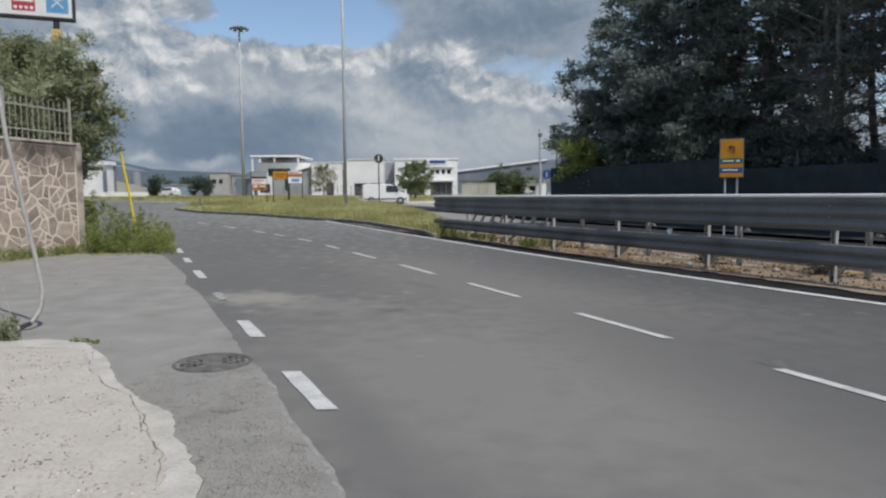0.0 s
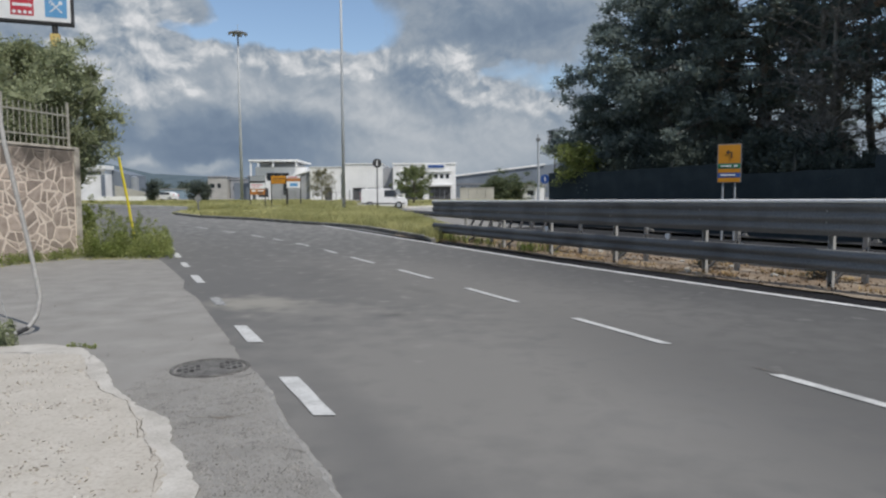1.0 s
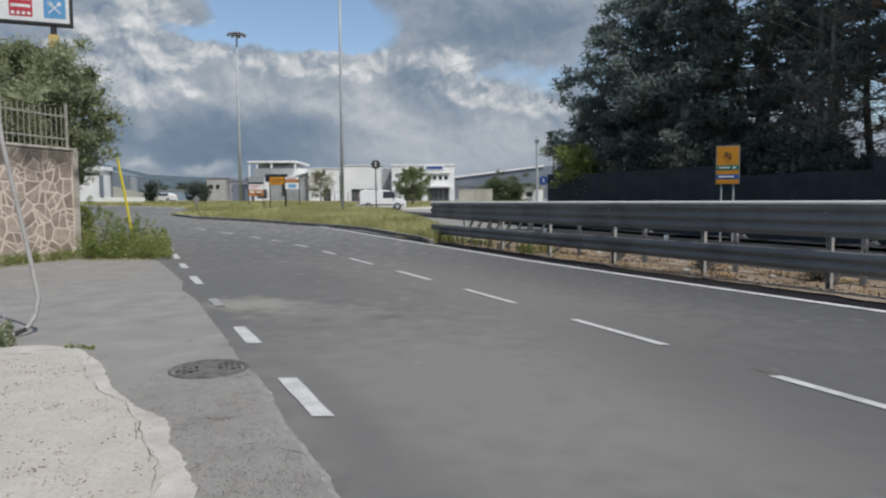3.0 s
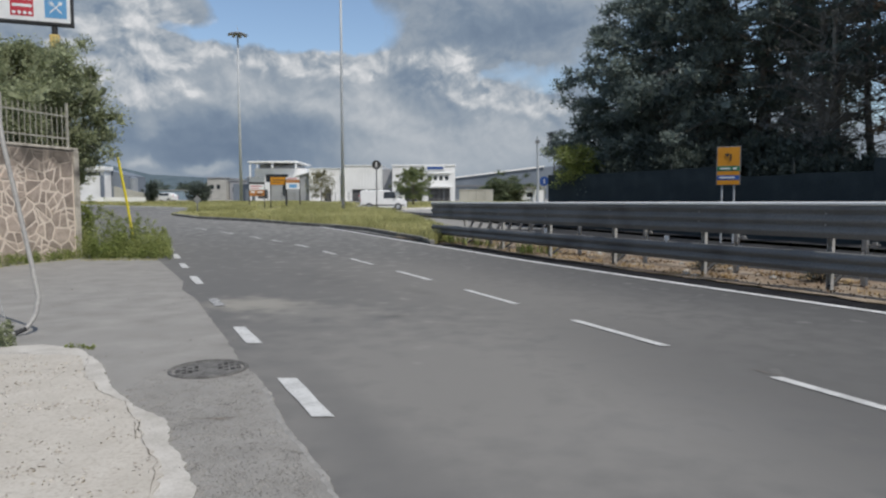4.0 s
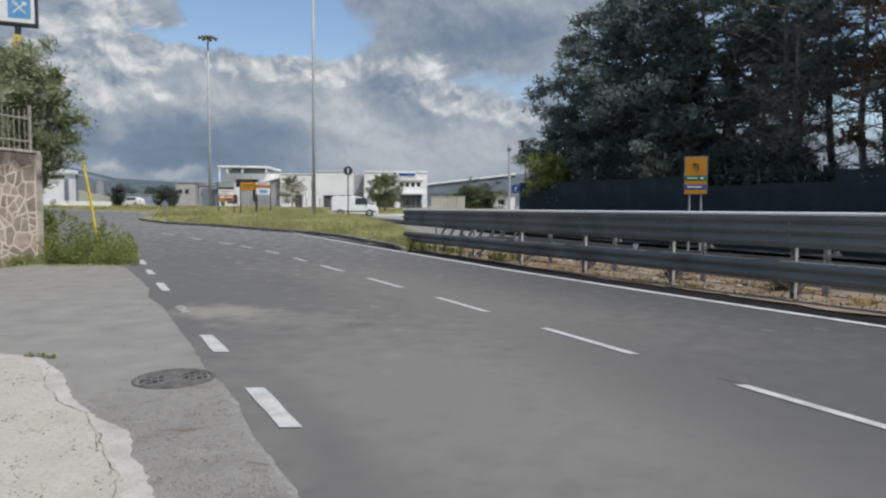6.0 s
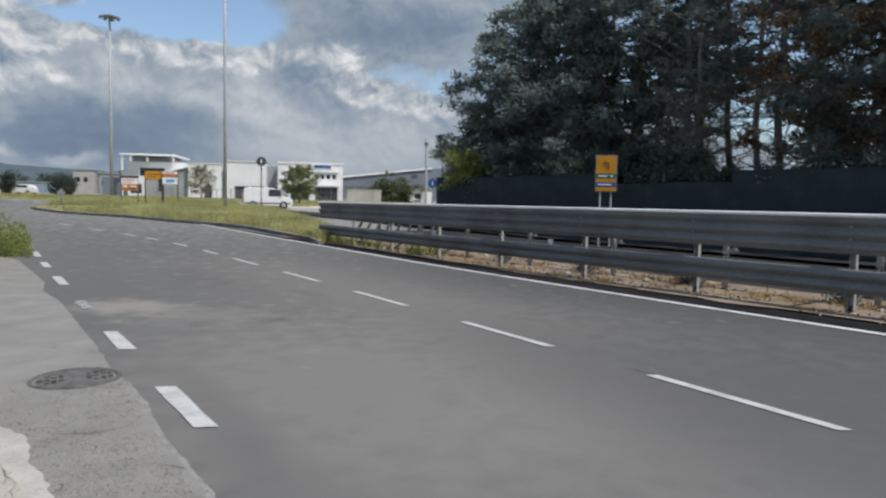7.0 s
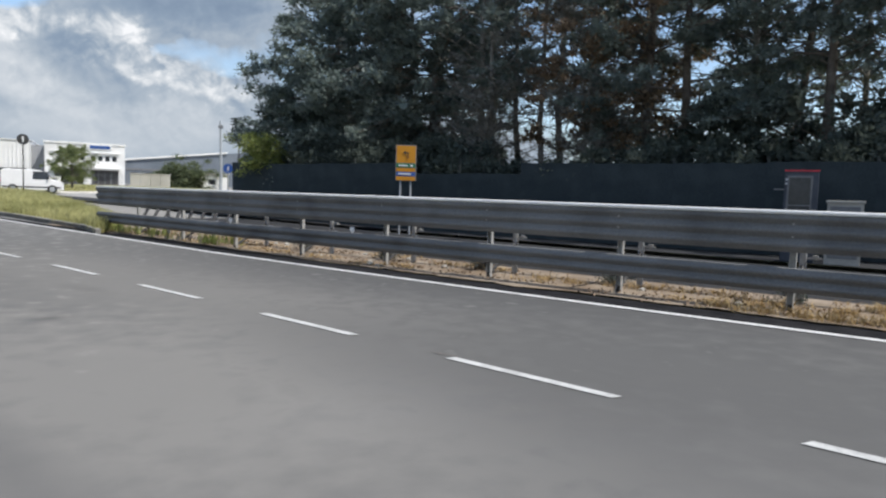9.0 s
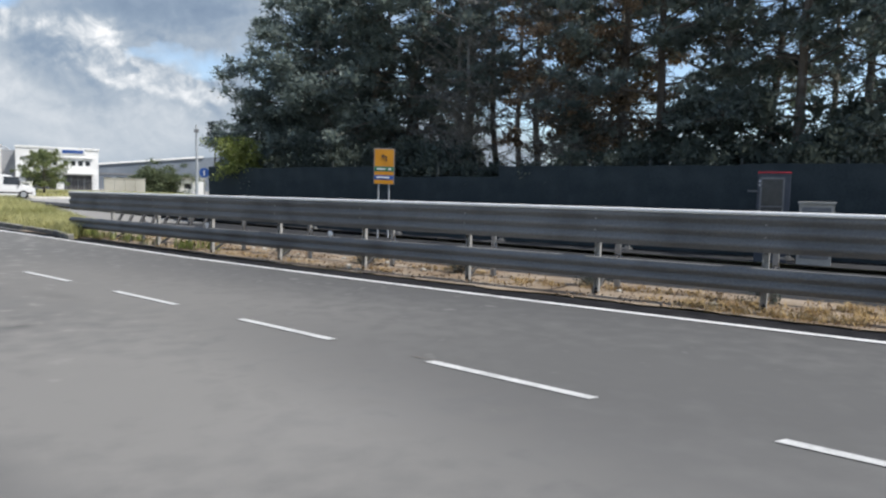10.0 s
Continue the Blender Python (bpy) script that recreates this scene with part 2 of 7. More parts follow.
# dust blown on the road, tarry spots, broad paler and darker areas: place, half sizes, turn, colour, amount
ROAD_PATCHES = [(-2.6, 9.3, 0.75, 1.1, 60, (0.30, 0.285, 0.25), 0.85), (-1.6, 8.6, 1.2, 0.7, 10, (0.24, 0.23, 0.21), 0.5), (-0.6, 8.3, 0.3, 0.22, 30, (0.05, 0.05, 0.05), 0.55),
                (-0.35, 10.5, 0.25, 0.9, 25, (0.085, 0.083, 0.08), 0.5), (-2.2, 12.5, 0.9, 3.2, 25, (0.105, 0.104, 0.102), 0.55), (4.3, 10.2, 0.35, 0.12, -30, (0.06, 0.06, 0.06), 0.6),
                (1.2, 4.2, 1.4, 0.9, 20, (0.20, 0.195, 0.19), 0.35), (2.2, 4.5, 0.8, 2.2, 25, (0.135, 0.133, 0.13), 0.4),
                # broad tone of the lanes: paler left of centre, darker towards the rail
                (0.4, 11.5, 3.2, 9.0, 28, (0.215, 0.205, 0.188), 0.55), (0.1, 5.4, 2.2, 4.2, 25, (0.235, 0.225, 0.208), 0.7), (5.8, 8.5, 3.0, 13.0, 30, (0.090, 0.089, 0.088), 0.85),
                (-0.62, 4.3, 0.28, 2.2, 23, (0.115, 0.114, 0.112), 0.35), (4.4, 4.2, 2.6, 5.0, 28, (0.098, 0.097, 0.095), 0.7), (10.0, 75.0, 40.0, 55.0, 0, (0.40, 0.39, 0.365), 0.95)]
M = {
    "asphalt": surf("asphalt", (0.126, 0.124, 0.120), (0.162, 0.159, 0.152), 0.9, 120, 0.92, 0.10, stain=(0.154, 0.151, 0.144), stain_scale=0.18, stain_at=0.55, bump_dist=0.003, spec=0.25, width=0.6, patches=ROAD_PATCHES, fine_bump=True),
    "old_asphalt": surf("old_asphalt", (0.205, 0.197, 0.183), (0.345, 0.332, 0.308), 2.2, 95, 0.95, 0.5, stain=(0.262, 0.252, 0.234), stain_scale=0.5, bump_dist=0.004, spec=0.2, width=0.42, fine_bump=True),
    "concrete": surf("concrete", (0.43, 0.397, 0.345), (0.54, 0.507, 0.450), 3.0, 60, 0.95, 0.9, stain=(0.40, 0.36, 0.31), stain_scale=34, stain_at=0.60, bump_dist=0.005, spec=0.2, width=0.34, fine_bump=True),
    "concrete_new": surf("concrete_new", (0.40, 0.375, 0.335), (0.56, 0.535, 0.49), 4.0, 60, 0.95, 0.4, spec=0.2),
    "lip": surf("worn_asphalt_lip", (0.24, 0.232, 0.218), (0.37, 0.358, 0.335), 9, 90, 0.95, 0.4, spec=0.2),
    "paint": surf("road_paint", (0.38, 0.38, 0.37), (0.60, 0.60, 0.585), 5, 70, 0.85, 0.3, mid=0.45, stain=(0.30, 0.30, 0.29), stain_scale=26, stain_at=0.68, spec=0.3),
    "paint_bright": surf("edge_line_paint", (0.55, 0.55, 0.54), (0.74, 0.74, 0.73), 3, 50, 0.8, 0.2, mid=0.42, stain=(0.45, 0.45, 0.44), stain_scale=2, stain_at=0.64),
    "paint_worn": surf("road_paint_worn", (0.13, 0.13, 0.13), (0.42, 0.42, 0.41), 7, 60, 0.85, 0.3, mid=0.5, width=0.16),
    # near-black asphalt for the lane and pavement beyond the guard rail
    "asphalt_dark": surf("dark_asphalt", (0.030, 0.031, 0.034), (0.056, 0.057, 0.060), 1.5, 150, 0.95, 0.7, bump_dist=0.008, spec=0.15),
    # near-black colour of the strip between edge line and guard rail
    "edge_black": surf("near_black_strip", (0.010, 0.010, 0.012), (0.030, 0.030, 0.032), 3, 90, 0.95, 0.5, spec=0.1),
    "dirt": surf("dry_dirt", (0.21, 0.168, 0.128), (0.41, 0.345, 0.272), 1.6, 22, 1.0, 0.8, stain=(0.23, 0.175, 0.125), stain_scale=1.1, stain_at=0.54, bump_dist=0.03, spec=0.1, width=0.34),
    "soil": surf("field_soil", (0.19, 0.19, 0.07), (0.33, 0.305, 0.135), 0.35, 9, 1.0, 0.8, stain=(0.33, 0.29, 0.17), stain_scale=0.09, bump_dist=0.05, spec=0.1),
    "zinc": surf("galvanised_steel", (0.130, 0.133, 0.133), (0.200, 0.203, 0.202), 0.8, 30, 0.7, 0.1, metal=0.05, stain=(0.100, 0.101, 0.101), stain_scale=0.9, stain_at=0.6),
    "zinc_light": surf("galvanised_post", (0.30, 0.30, 0.295), (0.50, 0.50, 0.485), 5, 40, 0.6, 0.1, metal=0.15),
    # near-white copy of the zinc: sunlight on the rail's top put into colour
    "zinc_sunlit": surf("sunlit_zinc", (0.78, 0.78, 0.77), (0.88, 0.88, 0.87), 2, 30, 0.5, 0.03, metal=0.0),
    "steel_pole": surf("painted_steel_pole", (0.36, 0.385, 0.41), (0.49, 0.515, 0.54), 0.6, 20, 0.5, 0.05, metal=0.0),
}


# ---- building helpers ----


def mesh_of(bm, name, smooth=False):
    bmesh.ops.recalc_face_normals(bm, faces=bm.faces)
    me = bpy.data.meshes.new(name)
    bm.to_mesh(me)
    bm.free()
    if smooth:
        for f in me.polygons:
            f.use_smooth = True
    return me


def part(name, bm, material, parent=None, label="", smooth=False, at=None):
    me = bm if isinstance(bm, bpy.types.Mesh) else mesh_of(bm, name, smooth)
    if material and not me.materials:
        me.materials.append(material)
    ob = new(name, me)
    if parent:
        ob.parent = parent
    if at is not None:
        ob.matrix_basis = at
    if label:
        ob["label"] = label
    return ob


def thing(name, label, category, at=None, group="", kind=""):
    ob = new(name)
    if at is not None:
        ob.matrix_basis = at
    return tagged(ob, label, category, group, kind)


def box(bm, x0, y0, z0, x1, y1, z1, bevel=0.0, m=None):
    r = bmesh.ops.create_cube(bm, size=1.0)
    vs = r["verts"]
    t = Matrix.Translation(((x0 + x1) / 2, (y0 + y1) / 2, (z0 + z1) / 2)) @ Matrix.Diagonal((x1 - x0, y1 - y0, z1 - z0, 1))
    bmesh.ops.transform(bm, matrix=(m @ t) if m else t, verts=vs)
    if bevel:
        es = list({e for v in vs for e in v.link_edges})
        bmesh.ops.bevel(bm, geom=es, offset=bevel, segments=2, affect="EDGES", profile=0.6)
    return bm


def tube(bm, pts, radii, sides=8, cap=True):
    """A tube along points, with a radius at each."""
    pts = [Vector(p) for p in pts]
    if not isinstance(radii, (list, tuple)):
        radii = [radii] * len(pts)
    rings, side = [], None
    for i, p in enumerate(pts):
        d = (pts[min(i + 1, len(pts) - 1)] - pts[max(i - 1, 0)]).normalized()
        if side is None:
            side = d.orthogonal().normalized()
        side = (side - d * side.dot(d)).normalized()
        o = d.cross(side)
        rings.append([bm.verts.new(p + radii[i] * (math.cos(2 * math.pi * k / sides) * side + math.sin(2 * math.pi * k / sides) * o)) for k in range(sides)])
    for a, b in zip(rings, rings[1:]):
        for k in range(sides):
            bm.faces.new((a[k], a[(k + 1) % sides], b[(k + 1) % sides], b[k]))
    if cap:
        bm.faces.new(rings[0][::-1])
        bm.faces.new(rings[-1])
    return bm


def hgt(y):
    """Height of the ground, which climbs gently beyond the bend."""
    return float(np.interp(y, (-100, 16, 25, 33, 40, 48, 60, 75, 110, 160, 300, 2000), (0, 0, 0.06, 0.15, 0.3, 0.5, 0.75, 1.05, 1.45, 1.9, 2.2, 2.2)))


def white_x(y):
    """The road's right edge line, x over y."""
    y = max(-40.0, y)
    if y < 2:
        return 8.948 - 0.564 * (y - 2)
    return 10.103 + (0.06 if y > 18 else 0.06 * max(0, (y - 12) / 6)) - 0.5903 * y + 0.006465 * y * y - 0.0000966 * y ** 3


def kerb_x(y):
    """Outer edge of the dark strip beside the edge line."""
    return white_x(y) + float(np.interp(y, (0, 19, 24, 30), (0.86, 0.82, 0.55, 0.45)))


def mid_x(y):
    return 4.916 - 0.4234 * y + 0.000678 * y * y - 0.0000757 * y ** 3 - float(np.interp(y, (21, 24, 26.2, 29.3, 33), (0, 0.2, 0.43, 0.85, 1.16)))


def left_x(y):
    return 1.30 - 0.4829 * y + 0.000617 * y * y


def rail_x(y):
    """The front guard rail's face."""
    return white_x(y) + float(np.interp(y, (5, 8.4, 10.5, 12.4, 14.4, 16.3, 23.6), (1.46, 1.44, 1.41, 1.30, 1.15, 1.05, 1.03)))


def strip(name, xa, xb, ys, z, cols=1):
    """A draped sheet between two curves, x over y."""
    bm = bmesh.new()
    rows = [[bm.verts.new((xa(y) + (xb(y) - xa(y)) * k / cols, y, hgt(y) + z)) for k in range(cols + 1)] for y in ys]
    for a, b in zip(rows, rows[1:]):
        for k in range(cols):
            bm.faces.new((a[k], a[k + 1], b[k + 1], b[k]))
    return bm


def sheet(outline, z, depth=0.3, cut=4.0):
    """A level slab of that outline, draped over the ground."""
    bm = bmesh.new()
    f = bm.faces.new([bm.verts.new((x, y, 0)) for x, y in outline])
    ys = [p[1] for p in outline]
    y = math.ceil(min(ys) / cut) * cut
    while y < max(ys):
        bmesh.ops.bisect_plane(bm, geom=bm.verts[:] + bm.edges[:] + bm.faces[:], plane_co=(0, y, 0), plane_no=(0, 1, 0))
        y += cut
    if depth:
        r = bmesh.ops.extrude_face_region(bm, geom=bm.faces[:])
        for v in [g for g in r["geom"] if isinstance(g, bmesh.types.BMVert)]:
            v.co.z += depth
    for v in bm.verts:
        v.co.z += hgt(v.co.y) + z - depth
    return bm


def smooth_line(pts, step, jitter=0.0, seed=1):
    """Evenly spaced points along a polyline, with a small unevenness."""
    rng = random.Random(seed)
    out = []
    for (x0, y0), (x1, y1) in zip(pts, pts[1:]):
        d = math.hypot(x1 - x0, y1 - y0)
        n = max(1, round(d / step))
        for k in range(n):
            u = k / n
            j = rng.uniform(-jitter, jitter)
            out.append((x0 + (x1 - x0) * u - j * (y1 - y0) / d, y0 + (y1 - y0) * u + j * (x1 - x0) / d))
    return out + [pts[-1]]


# ---- ground and roads ----
steps = sorted({*range(-40, 80, 4), *range(80, 320, 20), 400, 600, 900, 1400, 2000, -100, -300, -1000})
bm = bmesh.new()
xs = sorted({-1500, -900, -500, -300, -200, *range(-150, 151, 15), 200, 300, 500, 900, 1500})
grid = [[bm.verts.new((x, y, hgt(y) - 0.06)) for x in xs] for y in steps]
for a, b in zip(grid, grid[1:]):
    for k in range(len(xs) - 1):
        bm.faces.new((a[k], a[k + 1], b[k + 1], b[k]))
tagged(part("ground", bm, M["soil"]), "wide grassy ground reaching to the horizon", "ground", kind="structure")

ROWS = [-30 + 1.5 * k for k in range(72)]
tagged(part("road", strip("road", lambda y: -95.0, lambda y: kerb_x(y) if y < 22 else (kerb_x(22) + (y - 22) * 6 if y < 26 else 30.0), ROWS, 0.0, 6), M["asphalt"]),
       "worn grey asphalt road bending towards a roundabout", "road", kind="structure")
tagged(part("road_edge", strip("road_edge", white_x, kerb_x, [y for y in ROWS if y < 33.5], 0.006), M["edge_black"]),
       "near-black strip along the foot of the guard rail", "road edge", kind="structure")
# ---- markings ----


def dash(name, fx, y0, y1, width, material, label):
    """One painted dash along a curve."""
    bm = bmesh.new()
    n = 3
    rng = random.Random(int(y0 * 97))
    rows = []
    for k in range(n + 1):
        y = y0 + (y1 - y0) * k / n
        w = width / 2 * rng.uniform(0.92, 1.06)
        d = (fx(y + 0.1) - fx(y - 0.1)) / 0.2
        c = 1 / math.hypot(1, d)
        rows.append([bm.verts.new((fx(y) + s * w / c, y, hgt(y) + 0.008)) for s in (-1, 1)])
    for a, b in zip(rows, rows[1:]):
        bm.faces.new((a[0], a[1], b[1], b[0]))
    ob = part(name, bm, material)
    return tagged(ob, label, "road marking", group=name + "s", kind="structure")


CENTRE = [(-9.3, -7.9), (-6.7, -5.3), (-4.05, -2.6), (-1.4, 0.05), (1.26, 2.71), (3.87, 5.34), (6.51, 7.96), (9.24, 10.74), (12.08, 13.66), (15.12, 16.65), (17.85, 19.0), (20.45, 21.7), (23.0, 24.1), (25.0, 26.2), (28.0, 29.3), (31.3, 32.9)]
for y0, y1 in CENTRE:
    dash("centre_dash", mid_x, y0, y1, 0.10, M["paint"], "white painted dash of the road's centre line")
for y0, y1, worn in ((4.36, 5.34, 0), (6.68, 7.58, 0), (9.1, 9.85, 1), (11.6, 12.8, 0), (14.45, 15.5, 0), (16.8, 18.2, 0), (19.3, 20.4, 0), (2.2, 3.2, 0), (0.2, 1.2, 0)):
    if y0 > 3:
        dash("edge_dash", left_x, y0, y1, 0.14, M["paint_worn" if worn else "paint"], "short white painted dash at the road's edge" if not worn else "worn white dash under road dust")
tagged(part("edge_line", strip("edge_line", lambda y: white_x(y) - 0.08, lambda y: white_x(y) + 0.08, [-30 + k for k in range(69)], 0.012), M["paint_bright"]),
       "solid white line painted along the road's edge", "road marking", kind="structure")

# ---- old asphalt apron and concrete slab ----
APRON = [(-8.2, 17.6), (-6.75, 16.0), (-4.62, 11.9), (-4.2, 10.75), (-3.68, 9.9), (-2.92, 8.3), (-2.26, 6.92), (-1.82, 5.93), (-1.48, 5.34), (-1.23, 4.73),
         (-0.99, 4.12), (-0.745, 3.66), (-0.515, 3.15), (-0.2, 2.0), (0.6, -2.0), (5.6, -12.0), (-20.0, -12.0), (-20.0, 17.6)]
edge = smooth_line(APRON[:14], 0.10, 0.013, 3) + APRON[14:]
tagged(part("apron", sheet(edge, 0.012, 0.03, 50), M["old_asphalt"]), "older pale patched asphalt beside the road", "pavement", kind="structure")
lip = smooth_line([(-1.36, 5.05), (-1.23, 4.73), (-0.99, 4.12), (-0.745, 3.66), (-0.515, 3.15), (-0.2, 2.0)], 0.05, 0.010, 9)
bm = bmesh.new()
rows = []
for i, (x, y) in enumerate(lip):
    w = 0.020 + 0.020 * noise.noise(Vector((y * 5.0, 0.3, 0)))
    rows.append([bm.verts.new((x - 0.02, y, 0.0135)), bm.verts.new((x + w * 0.5, y, 0.020)), bm.verts.new((x + w * 1.3, y, 0.001))])
for p, q in zip(rows, rows[1:]):
    for k in range(2):
        bm.faces.new((p[k], q[k], q[k + 1], p[k + 1]))
tagged(part("apron_edge", bm, M["lip"]), "pale crumbling lip along the old asphalt", "pavement", kind="structure")
SLAB = [(-12.0, 6.9), (-5.2, 6.5), (-4.26, 6.42), (-3.95, 6.54), (-3.49, 6.37), (-2.96, 5.75), (-2.52, 5.04), (-2.12, 4.54), (-1.77, 4.24), (-1.60, 3.84), (-1.38, 3.51),
        (-1.19, 3.16), (-1.0, 2.2), (-0.6, -1.0), (0.4, -7.0), (-12.0, -7.0)]
edge = smooth_line(SLAB[:13], 0.05, 0.013, 5) + SLAB[13:]
tagged(part("slab", sheet(edge, 0.03, 0.05, 50), M["concrete_new"]), "pale broken edge band of the concrete slab", "pavement", kind="structure")
INNER = [(-12.0, 6.4), (-5.2, 6.1), (-3.32, 6.05), (-2.91, 5.37), (-2.53, 4.89), (-2.21, 4.61), (-1.9, 4.14), (-1.73, 3.8), (-1.52, 3.51), (-1.37, 3.16), (-1.15, 2.2), (-0.75, -1.0), (0.2, -7.0), (-12.0, -7.0)]
edge = smooth_line(INNER[:11], 0.05, 0.025, 6) + INNER[11:]
tagged(part("forecourt", sheet(edge, 0.036, 0.02, 50), M["concrete"]), "worn cream concrete forecourt with a cracked edge", "pavement", kind="structure")

